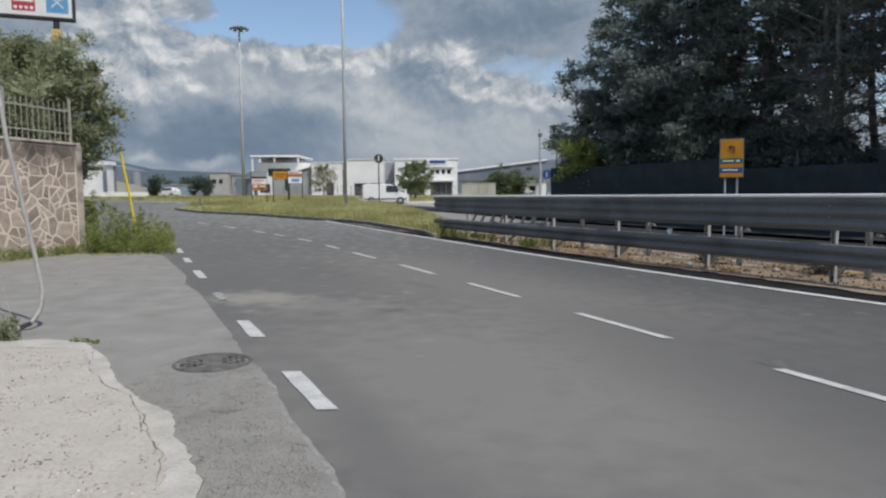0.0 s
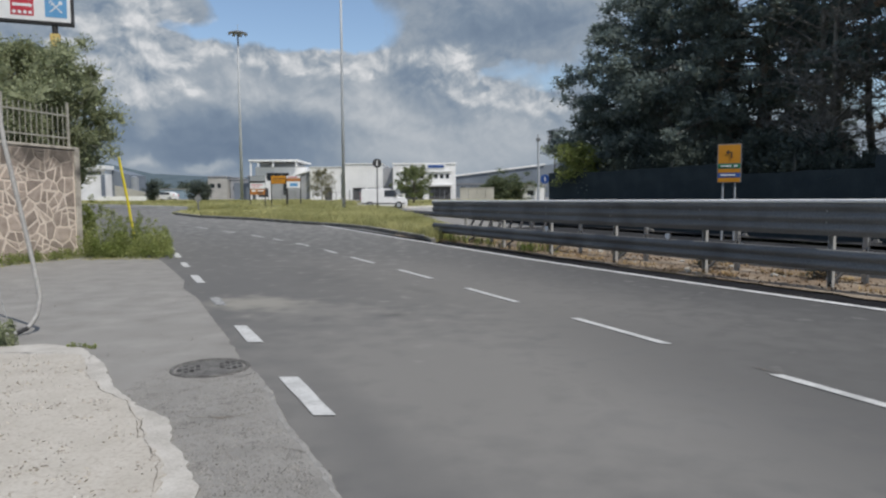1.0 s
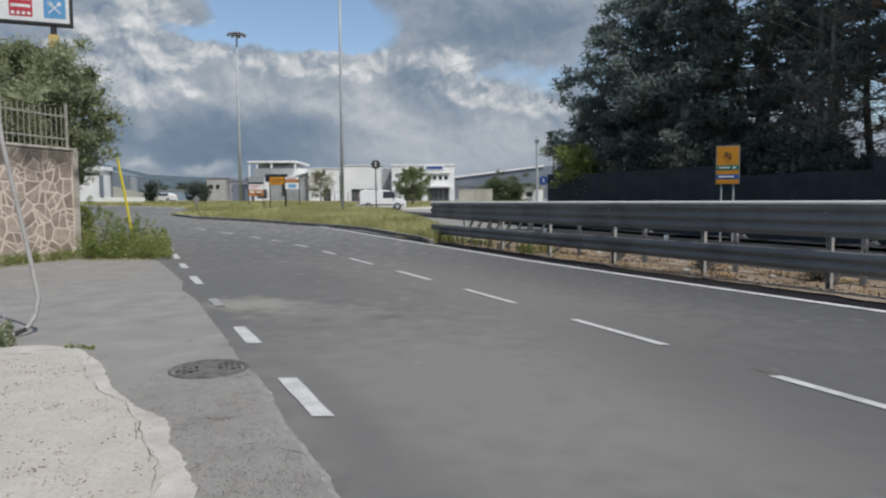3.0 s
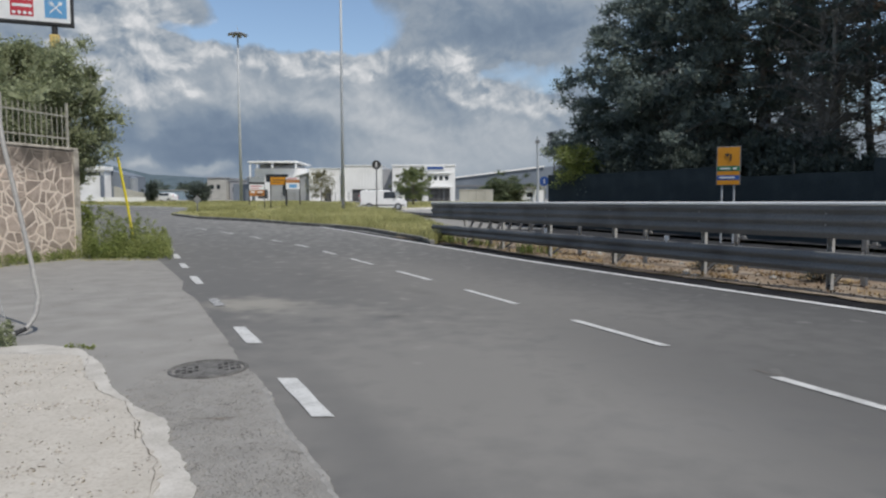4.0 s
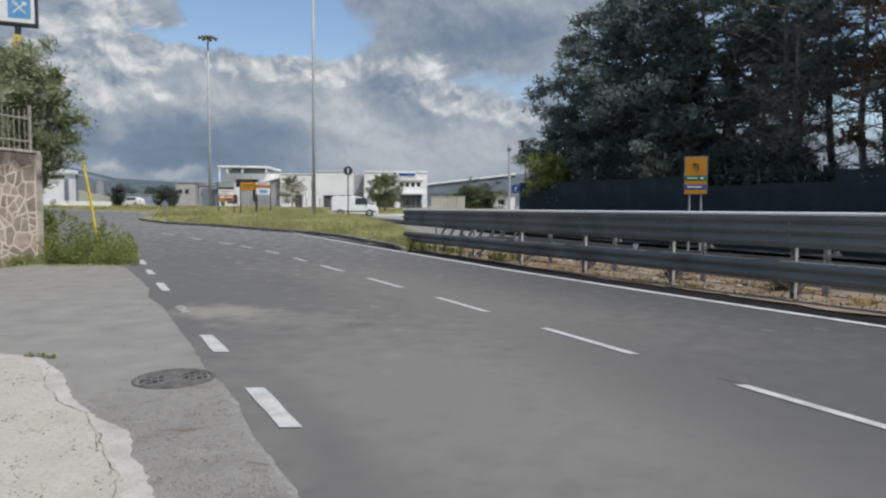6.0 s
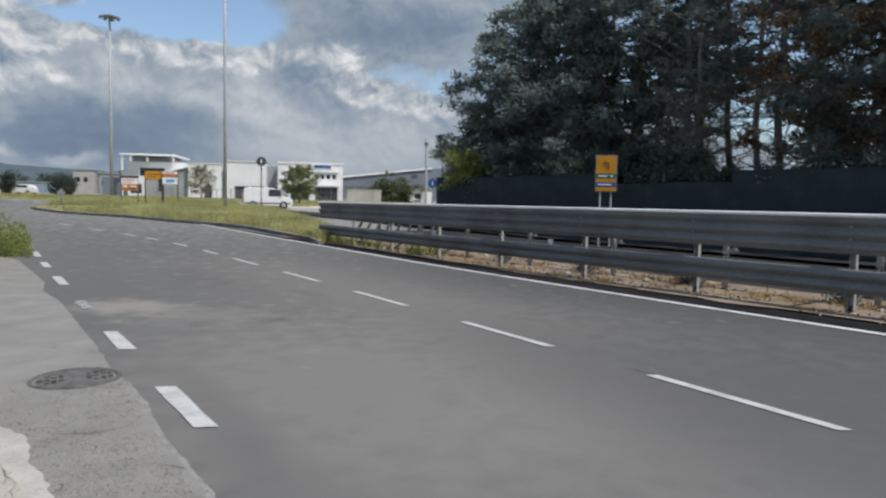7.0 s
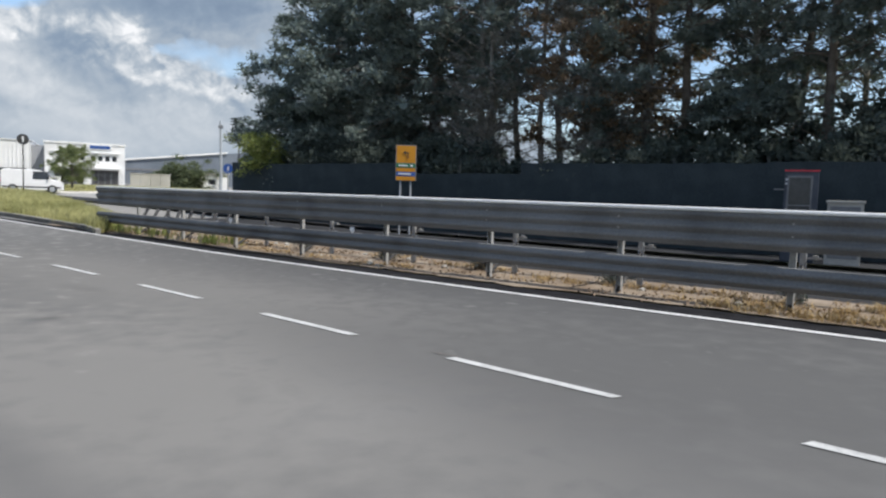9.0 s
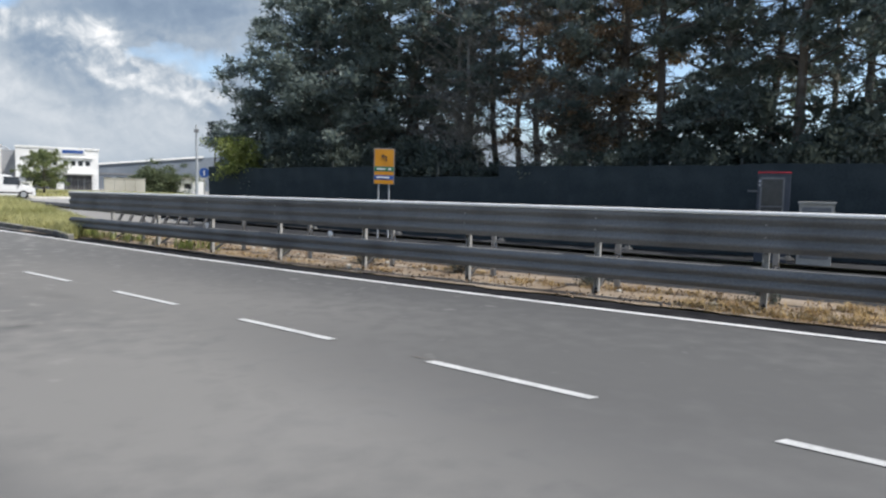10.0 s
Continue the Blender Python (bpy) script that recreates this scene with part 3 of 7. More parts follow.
# ---- more materials ----
# dark runs of water and moss below the coping: along the wall and up, half sizes, turn, colour, amount
WALL_STAINS = [(0.4, 2.70, 0.7, 0.55, 0, (0.10, 0.085, 0.07), 0.8), (1.3, 2.66, 0.8, 0.6, 0, (0.09, 0.078, 0.066), 0.85), (2.5, 2.70, 0.9, 0.5, 0, (0.11, 0.095, 0.08), 0.75), (3.7, 2.68, 0.9, 0.55, 0, (0.10, 0.088, 0.075), 0.75)]
M.update({
    "stone": surf("wall_stone", (0.31, 0.25, 0.208), (0.49, 0.405, 0.342), 5, 45, 0.9, 0.6, by_piece=0.26, bump_dist=0.02, patches=WALL_STAINS, upright=True),
    "mortar": surf("wall_mortar", (0.66, 0.56, 0.47), (0.80, 0.70, 0.60), 4, 50, 0.95, 0.4, stain=(0.40, 0.33, 0.265), stain_scale=1.1, stain_at=0.68, patches=WALL_STAINS, upright=True),
    "coping": surf("coping_concrete", (0.42, 0.38, 0.32), (0.60, 0.55, 0.48), 3, 40, 0.95, 0.4, stain=(0.12, 0.11, 0.10), stain_scale=1.6, stain_at=0.55),
    "cream_paint": surf("cream_painted_iron", (0.30, 0.285, 0.245), (0.46, 0.44, 0.385), 6, 40, 0.6, 0.1),
    "bark": surf("bark", (0.10, 0.085, 0.072), (0.22, 0.19, 0.165), 3, 22, 0.95, 0.9, bump_dist=0.03),
    "bark_pale": surf("pale_bark", (0.17, 0.16, 0.148), (0.33, 0.315, 0.295), 3, 22, 0.95, 0.9, bump_dist=0.03),
    "needles": surf("pine_needles", (0.120, 0.160, 0.158), (0.285, 0.335, 0.298), 0.5, 3, 0.45, 0, by_island=0.30, trans=0.5, spec=0.5),
    "needles_dry": surf("dry_needles", (0.20, 0.150, 0.108), (0.35, 0.265, 0.19), 0.6, 5, 0.8, 0, by_island=0.4, trans=0.4, spec=0.2),
    "twig_grey": surf("grey_dry_needles", (0.17, 0.17, 0.16), (0.31, 0.31, 0.29), 0.6, 5, 0.7, 0, by_island=0.35, trans=0.4, spec=0.3),
    "bright_leaf": surf("yellow_green_leaf", (0.20, 0.245, 0.075), (0.37, 0.41, 0.14), 0.8, 6, 0.6, 0, by_island=0.3, trans=0.5, spec=0.3),
    "olive_leaf": surf("grey_green_leaf", (0.22, 0.25, 0.14), (0.41, 0.44, 0.27), 0.9, 7, 0.6, 0, by_island=0.3, trans=0.45, spec=0.35),
    "weed_leaf": surf("weed_leaf", (0.17, 0.22, 0.06), (0.40, 0.43, 0.17), 1.2, 9, 0.7, 0, by_island=0.35, trans=0.45, spec=0.25),
    "dark_leaf": surf("dark_leaf", (0.060, 0.080, 0.072), (0.125, 0.150, 0.125), 0.6, 5, 0.7, 0, by_island=0.25, trans=0.35, spec=0.35),
    "hedge_leaf": surf("hedge_leaf", (0.085, 0.11, 0.06), (0.18, 0.21, 0.115), 0.6, 5, 0.75, 0, by_island=0.35, trans=0.4, spec=0.25),
    "tree_leaf": surf("street_tree_leaf", (0.14, 0.18, 0.08), (0.29, 0.325, 0.16), 0.8, 6, 0.7, 0, by_island=0.4, trans=0.45, spec=0.25),
    "blossom": surf("pale_leaf", (0.17, 0.17, 0.10), (0.33, 0.31, 0.21), 0.8, 6, 0.7, 0, by_island=0.3, trans=0.3, spec=0.25),
    "grass": surf("meadow_grass", (0.32, 0.322, 0.135), (0.60, 0.57, 0.285), 0.25, 4, 0.8, 0, by_island=0.3, trans=0.45, spec=0.2),
    "hay": surf("dry_grass", (0.28, 0.19, 0.085), (0.55, 0.41, 0.21), 1.5, 9, 0.9, 0, by_island=0.4, trans=0.2, spec=0.15),
    "kerb_top": surf("kerb_top", (0.34, 0.33, 0.30), (0.50, 0.48, 0.44), 4, 40, 0.95, 0.4, stain=(0.16, 0.155, 0.145), stain_scale=2.3, stain_at=0.62, by_piece=0.15),
    "kerb_pale": surf("pale_kerb", (0.52, 0.50, 0.46), (0.66, 0.64, 0.60), 4, 40, 0.95, 0.3, by_piece=0.1),
    "case_grey": surf("case_grey", (0.042, 0.052, 0.072), (0.072, 0.085, 0.112), 3, 30, 0.5, 0.05),
    "grit": surf("grit", (0.17, 0.155, 0.138), (0.29, 0.268, 0.24), 4, 30, 0.95, 0, by_island=0.4, spec=0.1),
    "crack": surf("crack_dirt", (0.10, 0.09, 0.078), (0.24, 0.215, 0.185), 9, 60, 1.0, 0, spec=0.05),
    "scuffs": surf("worn_pits", (0.36, 0.325, 0.28), (0.46, 0.422, 0.37), 7, 40, 0.95, 0, by_island=0.3, spec=0.1),
    "pebbles": surf("pale_pebbles", (0.50, 0.475, 0.43), (0.62, 0.595, 0.55), 7, 40, 0.9, 0, by_island=0.2, spec=0.2),
    "chips": surf("aggregate_chips", (0.30, 0.288, 0.268), (0.42, 0.402, 0.372), 6, 50, 0.9, 0, by_island=0.25, spec=0.2),
    "chips_dark": surf("dark_chips", (0.105, 0.103, 0.098), (0.20, 0.196, 0.188), 6, 50, 0.9, 0, by_island=0.25, spec=0.2),
    "litter": surf("dead_leaves", (0.15, 0.105, 0.068), (0.30, 0.22, 0.15), 4, 30, 0.95, 0, by_island=0.5, spec=0.1),
    "kerb": surf("kerb_stone", (0.11, 0.107, 0.10), (0.27, 0.26, 0.24), 4, 40, 0.95, 0.4, stain=(0.055, 0.055, 0.053), stain_scale=1.3, stain_at=0.6, by_piece=0.15),
    "screen": surf("fence_screen", (0.028, 0.040, 0.047), (0.054, 0.068, 0.076), 1.2, 30, 0.9, 0.2, spec=0.15),
    "fence_post": surf("fence_post", (0.025, 0.032, 0.032), (0.05, 0.058, 0.056), 3, 30, 0.7, 0.1),
    "white_wall": surf("white_render", (0.78, 0.78, 0.77), (0.88, 0.88, 0.87), 0.4, 8, 0.9, 0.1, stain=(0.70, 0.70, 0.69), stain_scale=0.25, stain_at=0.6),
    "grey_wall": surf("grey_render", (0.26, 0.27, 0.29), (0.38, 0.39, 0.41), 0.4, 8, 0.9, 0.1),
    "blue_grey": surf("blue_grey_cladding", (0.13, 0.155, 0.19), (0.20, 0.23, 0.27), 0.3, 8, 0.7, 0.1),
    "dark_glass": surf("dark_glass", (0.02, 0.025, 0.03), (0.05, 0.055, 0.065), 0.5, 6, 0.15, 0, spec=0.6),
    "interior": surf("dark_opening", (0.035, 0.035, 0.04), (0.11, 0.11, 0.11), 0.7, 5, 0.9, 0),
    "concrete_wall": surf("precast_concrete", (0.36, 0.35, 0.32), (0.50, 0.485, 0.45), 0.5, 12, 0.95, 0.2),
    "yellow": surf("yellow_orange_sheet", (0.48, 0.20, 0.005), (0.56, 0.25, 0.01), 3, 30, 0.5, 0.03),
    "pole_yellow": surf("yellow_paint", (0.62, 0.52, 0.02), (0.78, 0.66, 0.06), 3, 30, 0.55, 0.03),
    "sleeve": surf("faded_yellow", (0.55, 0.40, 0.12), (0.68, 0.52, 0.20), 4, 30, 0.7, 0.05),
    "green": surf("green_sheet", (0.01, 0.13, 0.06), (0.02, 0.18, 0.085), 3, 30, 0.5, 0.03),
    "blue": surf("blue_sheet", (0.02, 0.07, 0.26), (0.03, 0.10, 0.35), 3, 30, 0.5, 0.03),
    "light_blue": surf("light_blue_sheet", (0.10, 0.30, 0.55), (0.14, 0.36, 0.62), 3, 30, 0.45, 0.02),
    "red": surf("red_sheet", (0.42, 0.025, 0.045), (0.54, 0.045, 0.065), 3, 30, 0.45, 0.02),
    "orange": surf("orange_sheet", (0.36, 0.14, 0.035), (0.48, 0.20, 0.05), 3, 30, 0.5, 0.02),
    "white": surf("white_sheet", (0.70, 0.71, 0.72), (0.80, 0.81, 0.82), 3, 30, 0.45, 0.02),
    "black": surf("black_sheet", (0.015, 0.015, 0.017), (0.03, 0.03, 0.033), 3, 30, 0.6, 0.03),
    "grey_sheet": surf("grey_sheet", (0.15, 0.155, 0.165), (0.24, 0.245, 0.255), 3, 30, 0.55, 0.05, metal=0.1),
    "plastic": surf("grey_plastic_conduit", (0.30, 0.29, 0.28), (0.44, 0.43, 0.41), 4, 40, 0.6, 0.1),
    "iron": surf("cast_iron", (0.022, 0.021, 0.02), (0.06, 0.058, 0.055), 9, 50, 0.85, 0.5, metal=0.1),
    "cover": surf("dusty_iron", (0.095, 0.092, 0.087), (0.195, 0.189, 0.18), 8, 60, 0.9, 0.6, spec=0.2),
    "rim_dust": surf("dusty_rim", (0.075, 0.072, 0.068), (0.20, 0.193, 0.183), 7, 50, 0.9, 0.4, spec=0.2, width=0.2),
    "dark_iron": surf("dark_iron", (0.03, 0.03, 0.032), (0.07, 0.07, 0.072), 6, 50, 0.7, 0.2, metal=0.3),
    "hill": surf("far_hill", (0.055, 0.085, 0.105), (0.10, 0.135, 0.155), 0.006, 0.05, 1.0, 0),
    "shed_blue": surf("pale_blue_metal", (0.20, 0.28, 0.38), (0.30, 0.38, 0.48), 0.4, 8, 0.6, 0.05),
    "van_white": surf("white_car_paint", (0.70, 0.70, 0.70), (0.78, 0.78, 0.78), 1, 10, 0.25, 0),
    "rubber": surf("rubber", (0.012, 0.012, 0.012), (0.03, 0.03, 0.03), 5, 40, 0.9, 0.1),
    "silver": surf("silver_paint", (0.34, 0.36, 0.38), (0.44, 0.46, 0.48), 1, 10, 0.3, 0, metal=0.4),
})

U, N = Vector((-0.48, 0.877)), Vector((0.877, 0.48))   # along and across the barrier


def rp(s, d):
    """A place by its way along and distance across the barrier's line."""
    return U.x * s + N.x * d, U.y * s + N.y * d


# ---- beyond the guard rail ----
dirt = lambda y: kerb_x(y) - 0.04 + 0.16 * noise.noise(Vector((y * 1.7, 0.5, 0))) + 0.10 * noise.noise(Vector((y * 6.0, 2.5, 0)))
tagged(part("median", strip("median", dirt, lambda y: kerb_x(y) + 2.6, [-30 + 0.2 * k for k in range(280)], 0.03, 4), M["dirt"]),
       "dry sandy median strip under the guard rail", "ground", kind="structure")
tagged(part("far_road", strip("far_road", lambda y: kerb_x(y) + 2.5, lambda y: kerb_x(y) + 9.6, [31 + 2 * k for k in range(17)], 0.014, 2), M["old_asphalt"]),
       "grey asphalt carriageway behind the guard rail", "road", kind="structure")
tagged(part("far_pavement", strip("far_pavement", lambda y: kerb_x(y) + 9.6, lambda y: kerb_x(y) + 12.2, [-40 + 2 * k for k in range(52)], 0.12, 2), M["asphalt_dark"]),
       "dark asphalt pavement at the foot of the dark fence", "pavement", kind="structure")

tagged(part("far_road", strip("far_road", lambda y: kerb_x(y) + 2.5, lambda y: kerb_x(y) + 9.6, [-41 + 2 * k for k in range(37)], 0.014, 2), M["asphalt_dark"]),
       "dark asphalt lane along the screened fence", "road", kind="structure")

# ---- guard rail: two facing rails tied together ----
rail_path = []
yy = -8.0
while yy < 23.35:
    rail_path.append(Vector((rail_x(yy), yy, 0)))
    yy += 0.1
cum = [0.0]
for a, b in zip(rail_path, rail_path[1:]):
    cum.append(cum[-1] + (b - a).length)
TOTAL = cum[-1]


def rail_at(s):
    """Place and outward side of the rail at the arc length s from its near end."""
    s = min(max(s, 0), TOTAL)
    k = min(max(np.searchsorted(cum, s) - 1, 0), len(rail_path) - 2)
    u = (s - cum[k]) / (cum[k + 1] - cum[k])
    p = rail_path[k].lerp(rail_path[k + 1], u)
    a, b = rail_path[max(k - 12, 0)], rail_path[min(k + 13, len(rail_path) - 1)]
    d = (b - a).normalized()
    return p, Vector((-d.y, d.x, 0))       # the side faces the near road


def wave_profile(z0, z1, waves, depth=0.055):
    """Section of a corrugated beam: out from the post face, and up."""
    pts = [(-0.01, z0 - 0.004)]
    n = waves * 10
    for k in range(n + 1):
        u = k / n
        w = 0.5 - 0.5 * math.cos(2 * math.pi * waves * u)
        w = w ** 0.75
        pts.append((0.012 + depth * w, z0 + (z1 - z0) * u))
    if waves == 3:
        pts = [p for p in pts if p[1] < z1 - 0.05] + [(0.058, z1 - 0.045), (0.045, z1 - 0.018), (0.012, z1), (-0.03, z1 + 0.008)]
    else:
        pts.append((-0.012, z1 + 0.006))
    return pts


def beam(s0, s1, prof, out, step=0.6):
    bm = bmesh.new()
    n = max(2, round((s1 - s0) / step))
    rings = []
    for k in range(n + 1):
        p, side = rail_at(s0 + (s1 - s0) * k / n)
        front = [bm.verts.new(p + side * (o * out[0] + out[1]) + Vector((0, 0, z))) for o, z in prof]
        back = [bm.verts.new(p + side * ((o - 0.006) * out[0] + out[1]) + Vector((0, 0, z))) for o, z in prof]
        rings.append(front + back[::-1])
    m = len(rings[0])
    for a, b in zip(rings, rings[1:]):
        for k in range(m):
            bm.faces.new((a[k], a[(k + 1) % m], b[(k + 1) % m], b[k]))
    bm.faces.new(rings[0])
    bm.faces.new(rings[-1][::-1])
    return bm


RAIL_TOP, GAP = 1.385, 0.95
guard = thing("guard_rail", "double-sided galvanised steel guard rail with corrugated beams on posts", "guard rail")
upper, lower = wave_profile(0.845, RAIL_TOP, 3), wave_profile(0.305, 0.625, 2)
SPAN = 2.41
post_s = cum[min(range(len(rail_path)), key=lambda k: abs(rail_path[k].y - 10.37))]
first = post_s % SPAN
# sections lap at every second post
cuts = [0.0] + [first + SPAN * k + 0.25 for k in range(0, int((TOTAL - first) / SPAN) + 1, 2)] + [TOTAL]
cuts = [c for i, c in enumerate(cuts) if i == 0 or c - cuts[i - 1] > 0.4]
for row, (sgn, off) in enumerate(((1, 0.10), (-1, -GAP - 0.10))):
    for i, (a, b) in enumerate(zip(cuts, cuts[1:])):
        lap = 0.004 * (i % 2)
        part("upper_beam", beam(a - (0.16 if i else 0), b, upper, (sgn, off + sgn * lap)), M["zinc"], guard, smooth=False)
        if row == 0:
            # added tube along the top; its near-white colour paints the sunlit shine
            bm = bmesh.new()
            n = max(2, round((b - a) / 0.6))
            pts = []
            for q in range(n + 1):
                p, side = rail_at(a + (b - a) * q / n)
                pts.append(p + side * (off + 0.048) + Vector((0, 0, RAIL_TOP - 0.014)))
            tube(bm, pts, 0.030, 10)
            part("top_edge", bm, M["zinc_sunlit"], guard, "rolled top edge with its sunlit shine painted near-white")
        if row == 0:
            part("lower_beam", beam(a - (0.16 if i else 0), min(b + (0.14 if i == len(cuts) - 2 else 0), TOTAL), lower, (sgn, off + sgn * lap)), M["zinc"], guard)


def post_mesh(h):
    """A channel-section post, open to one side, with a spacer block at the top."""
    bm = bmesh.new()
    box(bm, -0.042, 0.056, -0.3, 0.042, 0.064, h)
    box(bm, -0.042, -0.004, -0.3, -0.034, 0.056, h)
    box(bm, 0.034, -0.004, -0.3, 0.042, 0.056, h)
    box(bm, -0.044, -0.10, 0.93, 0.044, -0.004, 1.33)
    box(bm, -0.044, -0.10, 0.38, 0.044, -0.004, 0.56)
    return mesh_of(bm, "post")


post_me = post_mesh(1.36)
post_me.materials.append(M["zinc_light"])
bolt_bm = bmesh.new()
bmesh.ops.create_uvsphere(bolt_bm, u_segments=8, v_segments=5, radius=0.016)
bolt_me = mesh_of(bolt_bm, "bolt", True)
bolt_me.materials.append(M["zinc_light"])
s = first
k = 0
while s < TOTAL:
    p, side = rail_at(s)
    ang = math.degrees(math.atan2(side.y, side.x)) + 90
    part("post", post_me, None, guard, at=pose(p.x, p.y, 0, 0, 0, ang + 0.0))
    q = p - side * GAP
    part("post", post_me, None, guard, at=pose(q.x, q.y, 0, 0, 0, ang + 180))
    if s < TOTAL - 9.0:
        bm = bmesh.new()
        box(bm, -0.04, -0.05, 0.70, 0.24, -0.035, 0.73, 0.003)
        box(bm, 0.12, -0.06, 0.695, 0.20, -0.03, 0.76, 0.006)
        part("bracket", bm, M["zinc_light"], guard, at=pose(q.x, q.y, 0, 0, 0, ang))
    bm = bmesh.new()
    tube(bm, [p + Vector((0, 0, 0.06)), q + Vector((0, 0, 0.62))], 0.032, 6)
    part("brace", bm, M["dark_iron"], guard)
    if s > TOTAL - 7.0:
        al = Vector((side.y, -side.x, 0))
        for u in (0.0, 0.6, 1.2, 1.8):
            bm = bmesh.new()
            tube(bm, [p + al * (-u) + Vector((0, 0, 0.40)) - side * 0.08, q + al * (0.7 - u) + side * 0.1 + Vector((0, 0, 1.10))], 0.042, 6)
            part("brace", bm, M["dark_iron"], guard)
    bm = bmesh.new()
    tube(bm, [p + Vector((0, 0, 1.15)), q + Vector((0, 0, 1.15))], 0.03, 6)
    part("tie_bar", bm, M["dark_iron"], guard)
    for z in (1.05, 1.22, 0.51):
        o = p + side * 0.125
        part("bolt", bolt_me, None, guard, at=pose(o.x, o.y, z))
    s += SPAN
    k += 1

for yr in (13.2, 16.8):
    p, side = rail_at(cum[min(range(len(rail_path)), key=lambda k: abs(rail_path[k].y - yr))])
    o = p + side * 0.13
    bm = bmesh.new()
    box(bm, -0.055, -0.012, 0.0, 0.055, 0.012, 0.09, 0.004)
    box(bm, -0.02, -0.004, -0.03, 0.02, 0.004, 0.0)
    part("reflector", bm, M["white"], guard, "small white reflector", at=pose(o.x, o.y, 0.655, 0, 0, math.degrees(math.atan2(side.y, side.x)) + 90))

# ---- leaves and trees ----


def leaf_mesh(name, centres, spread, count, size, rng, flat=1.0, droop=0.0, aspect=0.5):
    """Clumps of small leaf blades about the centres: one mesh of separate quads."""
    c = np.asarray(centres, float)
    sp = np.asarray(spread, float)
    idx = rng.integers(0, len(c), count)
    off = rng.normal(0, 1, (count, 3))
    off *= (rng.random(count) ** 0.45 / np.linalg.norm(off, axis=1))[:, None]
    pos = c[idx] + off * sp[idx][:, None] * np.array([1, 1, flat]) * 1.45
    d = rng.normal(0, 1, (count, 3))
    d[:, 2] -= droop
    d /= np.linalg.norm(d, axis=1)[:, None]
    e = np.cross(d, rng.normal(0, 1, (count, 3)))
    e /= np.linalg.norm(e, axis=1)[:, None]
    ln = size * rng.uniform(0.55, 1.4, count)[:, None]
    w = ln * aspect
    v = np.stack([pos - d * ln * 0.5, pos + e * w * 0.5, pos + d * ln * 0.5, pos - e * w * 0.5], 1).reshape(-1, 3)
    f = np.arange(count * 4).reshape(-1, 4)
    me = bpy.data.meshes.new(name)
    me.from_pydata(v.tolist(), [], f.tolist())
    return me


def pads(name, centres, radii, fill, edge, size, rng, flat=0.5, aspect=0.42):
    """Foliage pads: each a dense heart of broad sprays with a fringe of small needle tufts pointing outwards."""
    c, r = np.asarray(centres, float), np.asarray(radii, float)
    squash = np.array([1.0, 1.0, flat])

    def sprays(k, near, far, length, wide, outward):
        n = len(c) * k
        i = np.repeat(np.arange(len(c)), k)
        u = rng.normal(0, 1, (n, 3))
        u /= np.linalg.norm(u, axis=1)[:, None]
        p = c[i] + u * squash * (r[i] * rng.uniform(near, far, n))[:, None]
        d = u * squash * outward + rng.normal(0, 0.45, (n, 3)) + np.array([0, 0, 0.12])
        d /= np.linalg.norm(d, axis=1)[:, None]
        e = np.cross(d, rng.normal(0, 0.6, (n, 3)) + np.array([0, 0, 0.5]))
        e /= np.linalg.norm(e, axis=1)[:, None]
        ln = (length if length else 0.62 * r[i]) * rng.uniform(0.6, 1.35, n)
        ln, w = ln[:, None], (ln * wide)[:, None]
        return np.stack([p - d * ln * 0.5, p + e * w * 0.5 + d * ln * 0.08, p + d * ln * 0.5, p - e * w * 0.5 + d * ln * 0.08], 1).reshape(-1, 3)

    v = np.concatenate([sprays(fill, 0.05, 0.62, None, 0.62, 0.3), sprays(edge, 0.45, 1.12, size, aspect, 1.0)])
    me = bpy.data.meshes.new(name)
    me.from_pydata(v.tolist(), [], np.arange(len(v)).reshape(-1, 4).tolist())
    return me


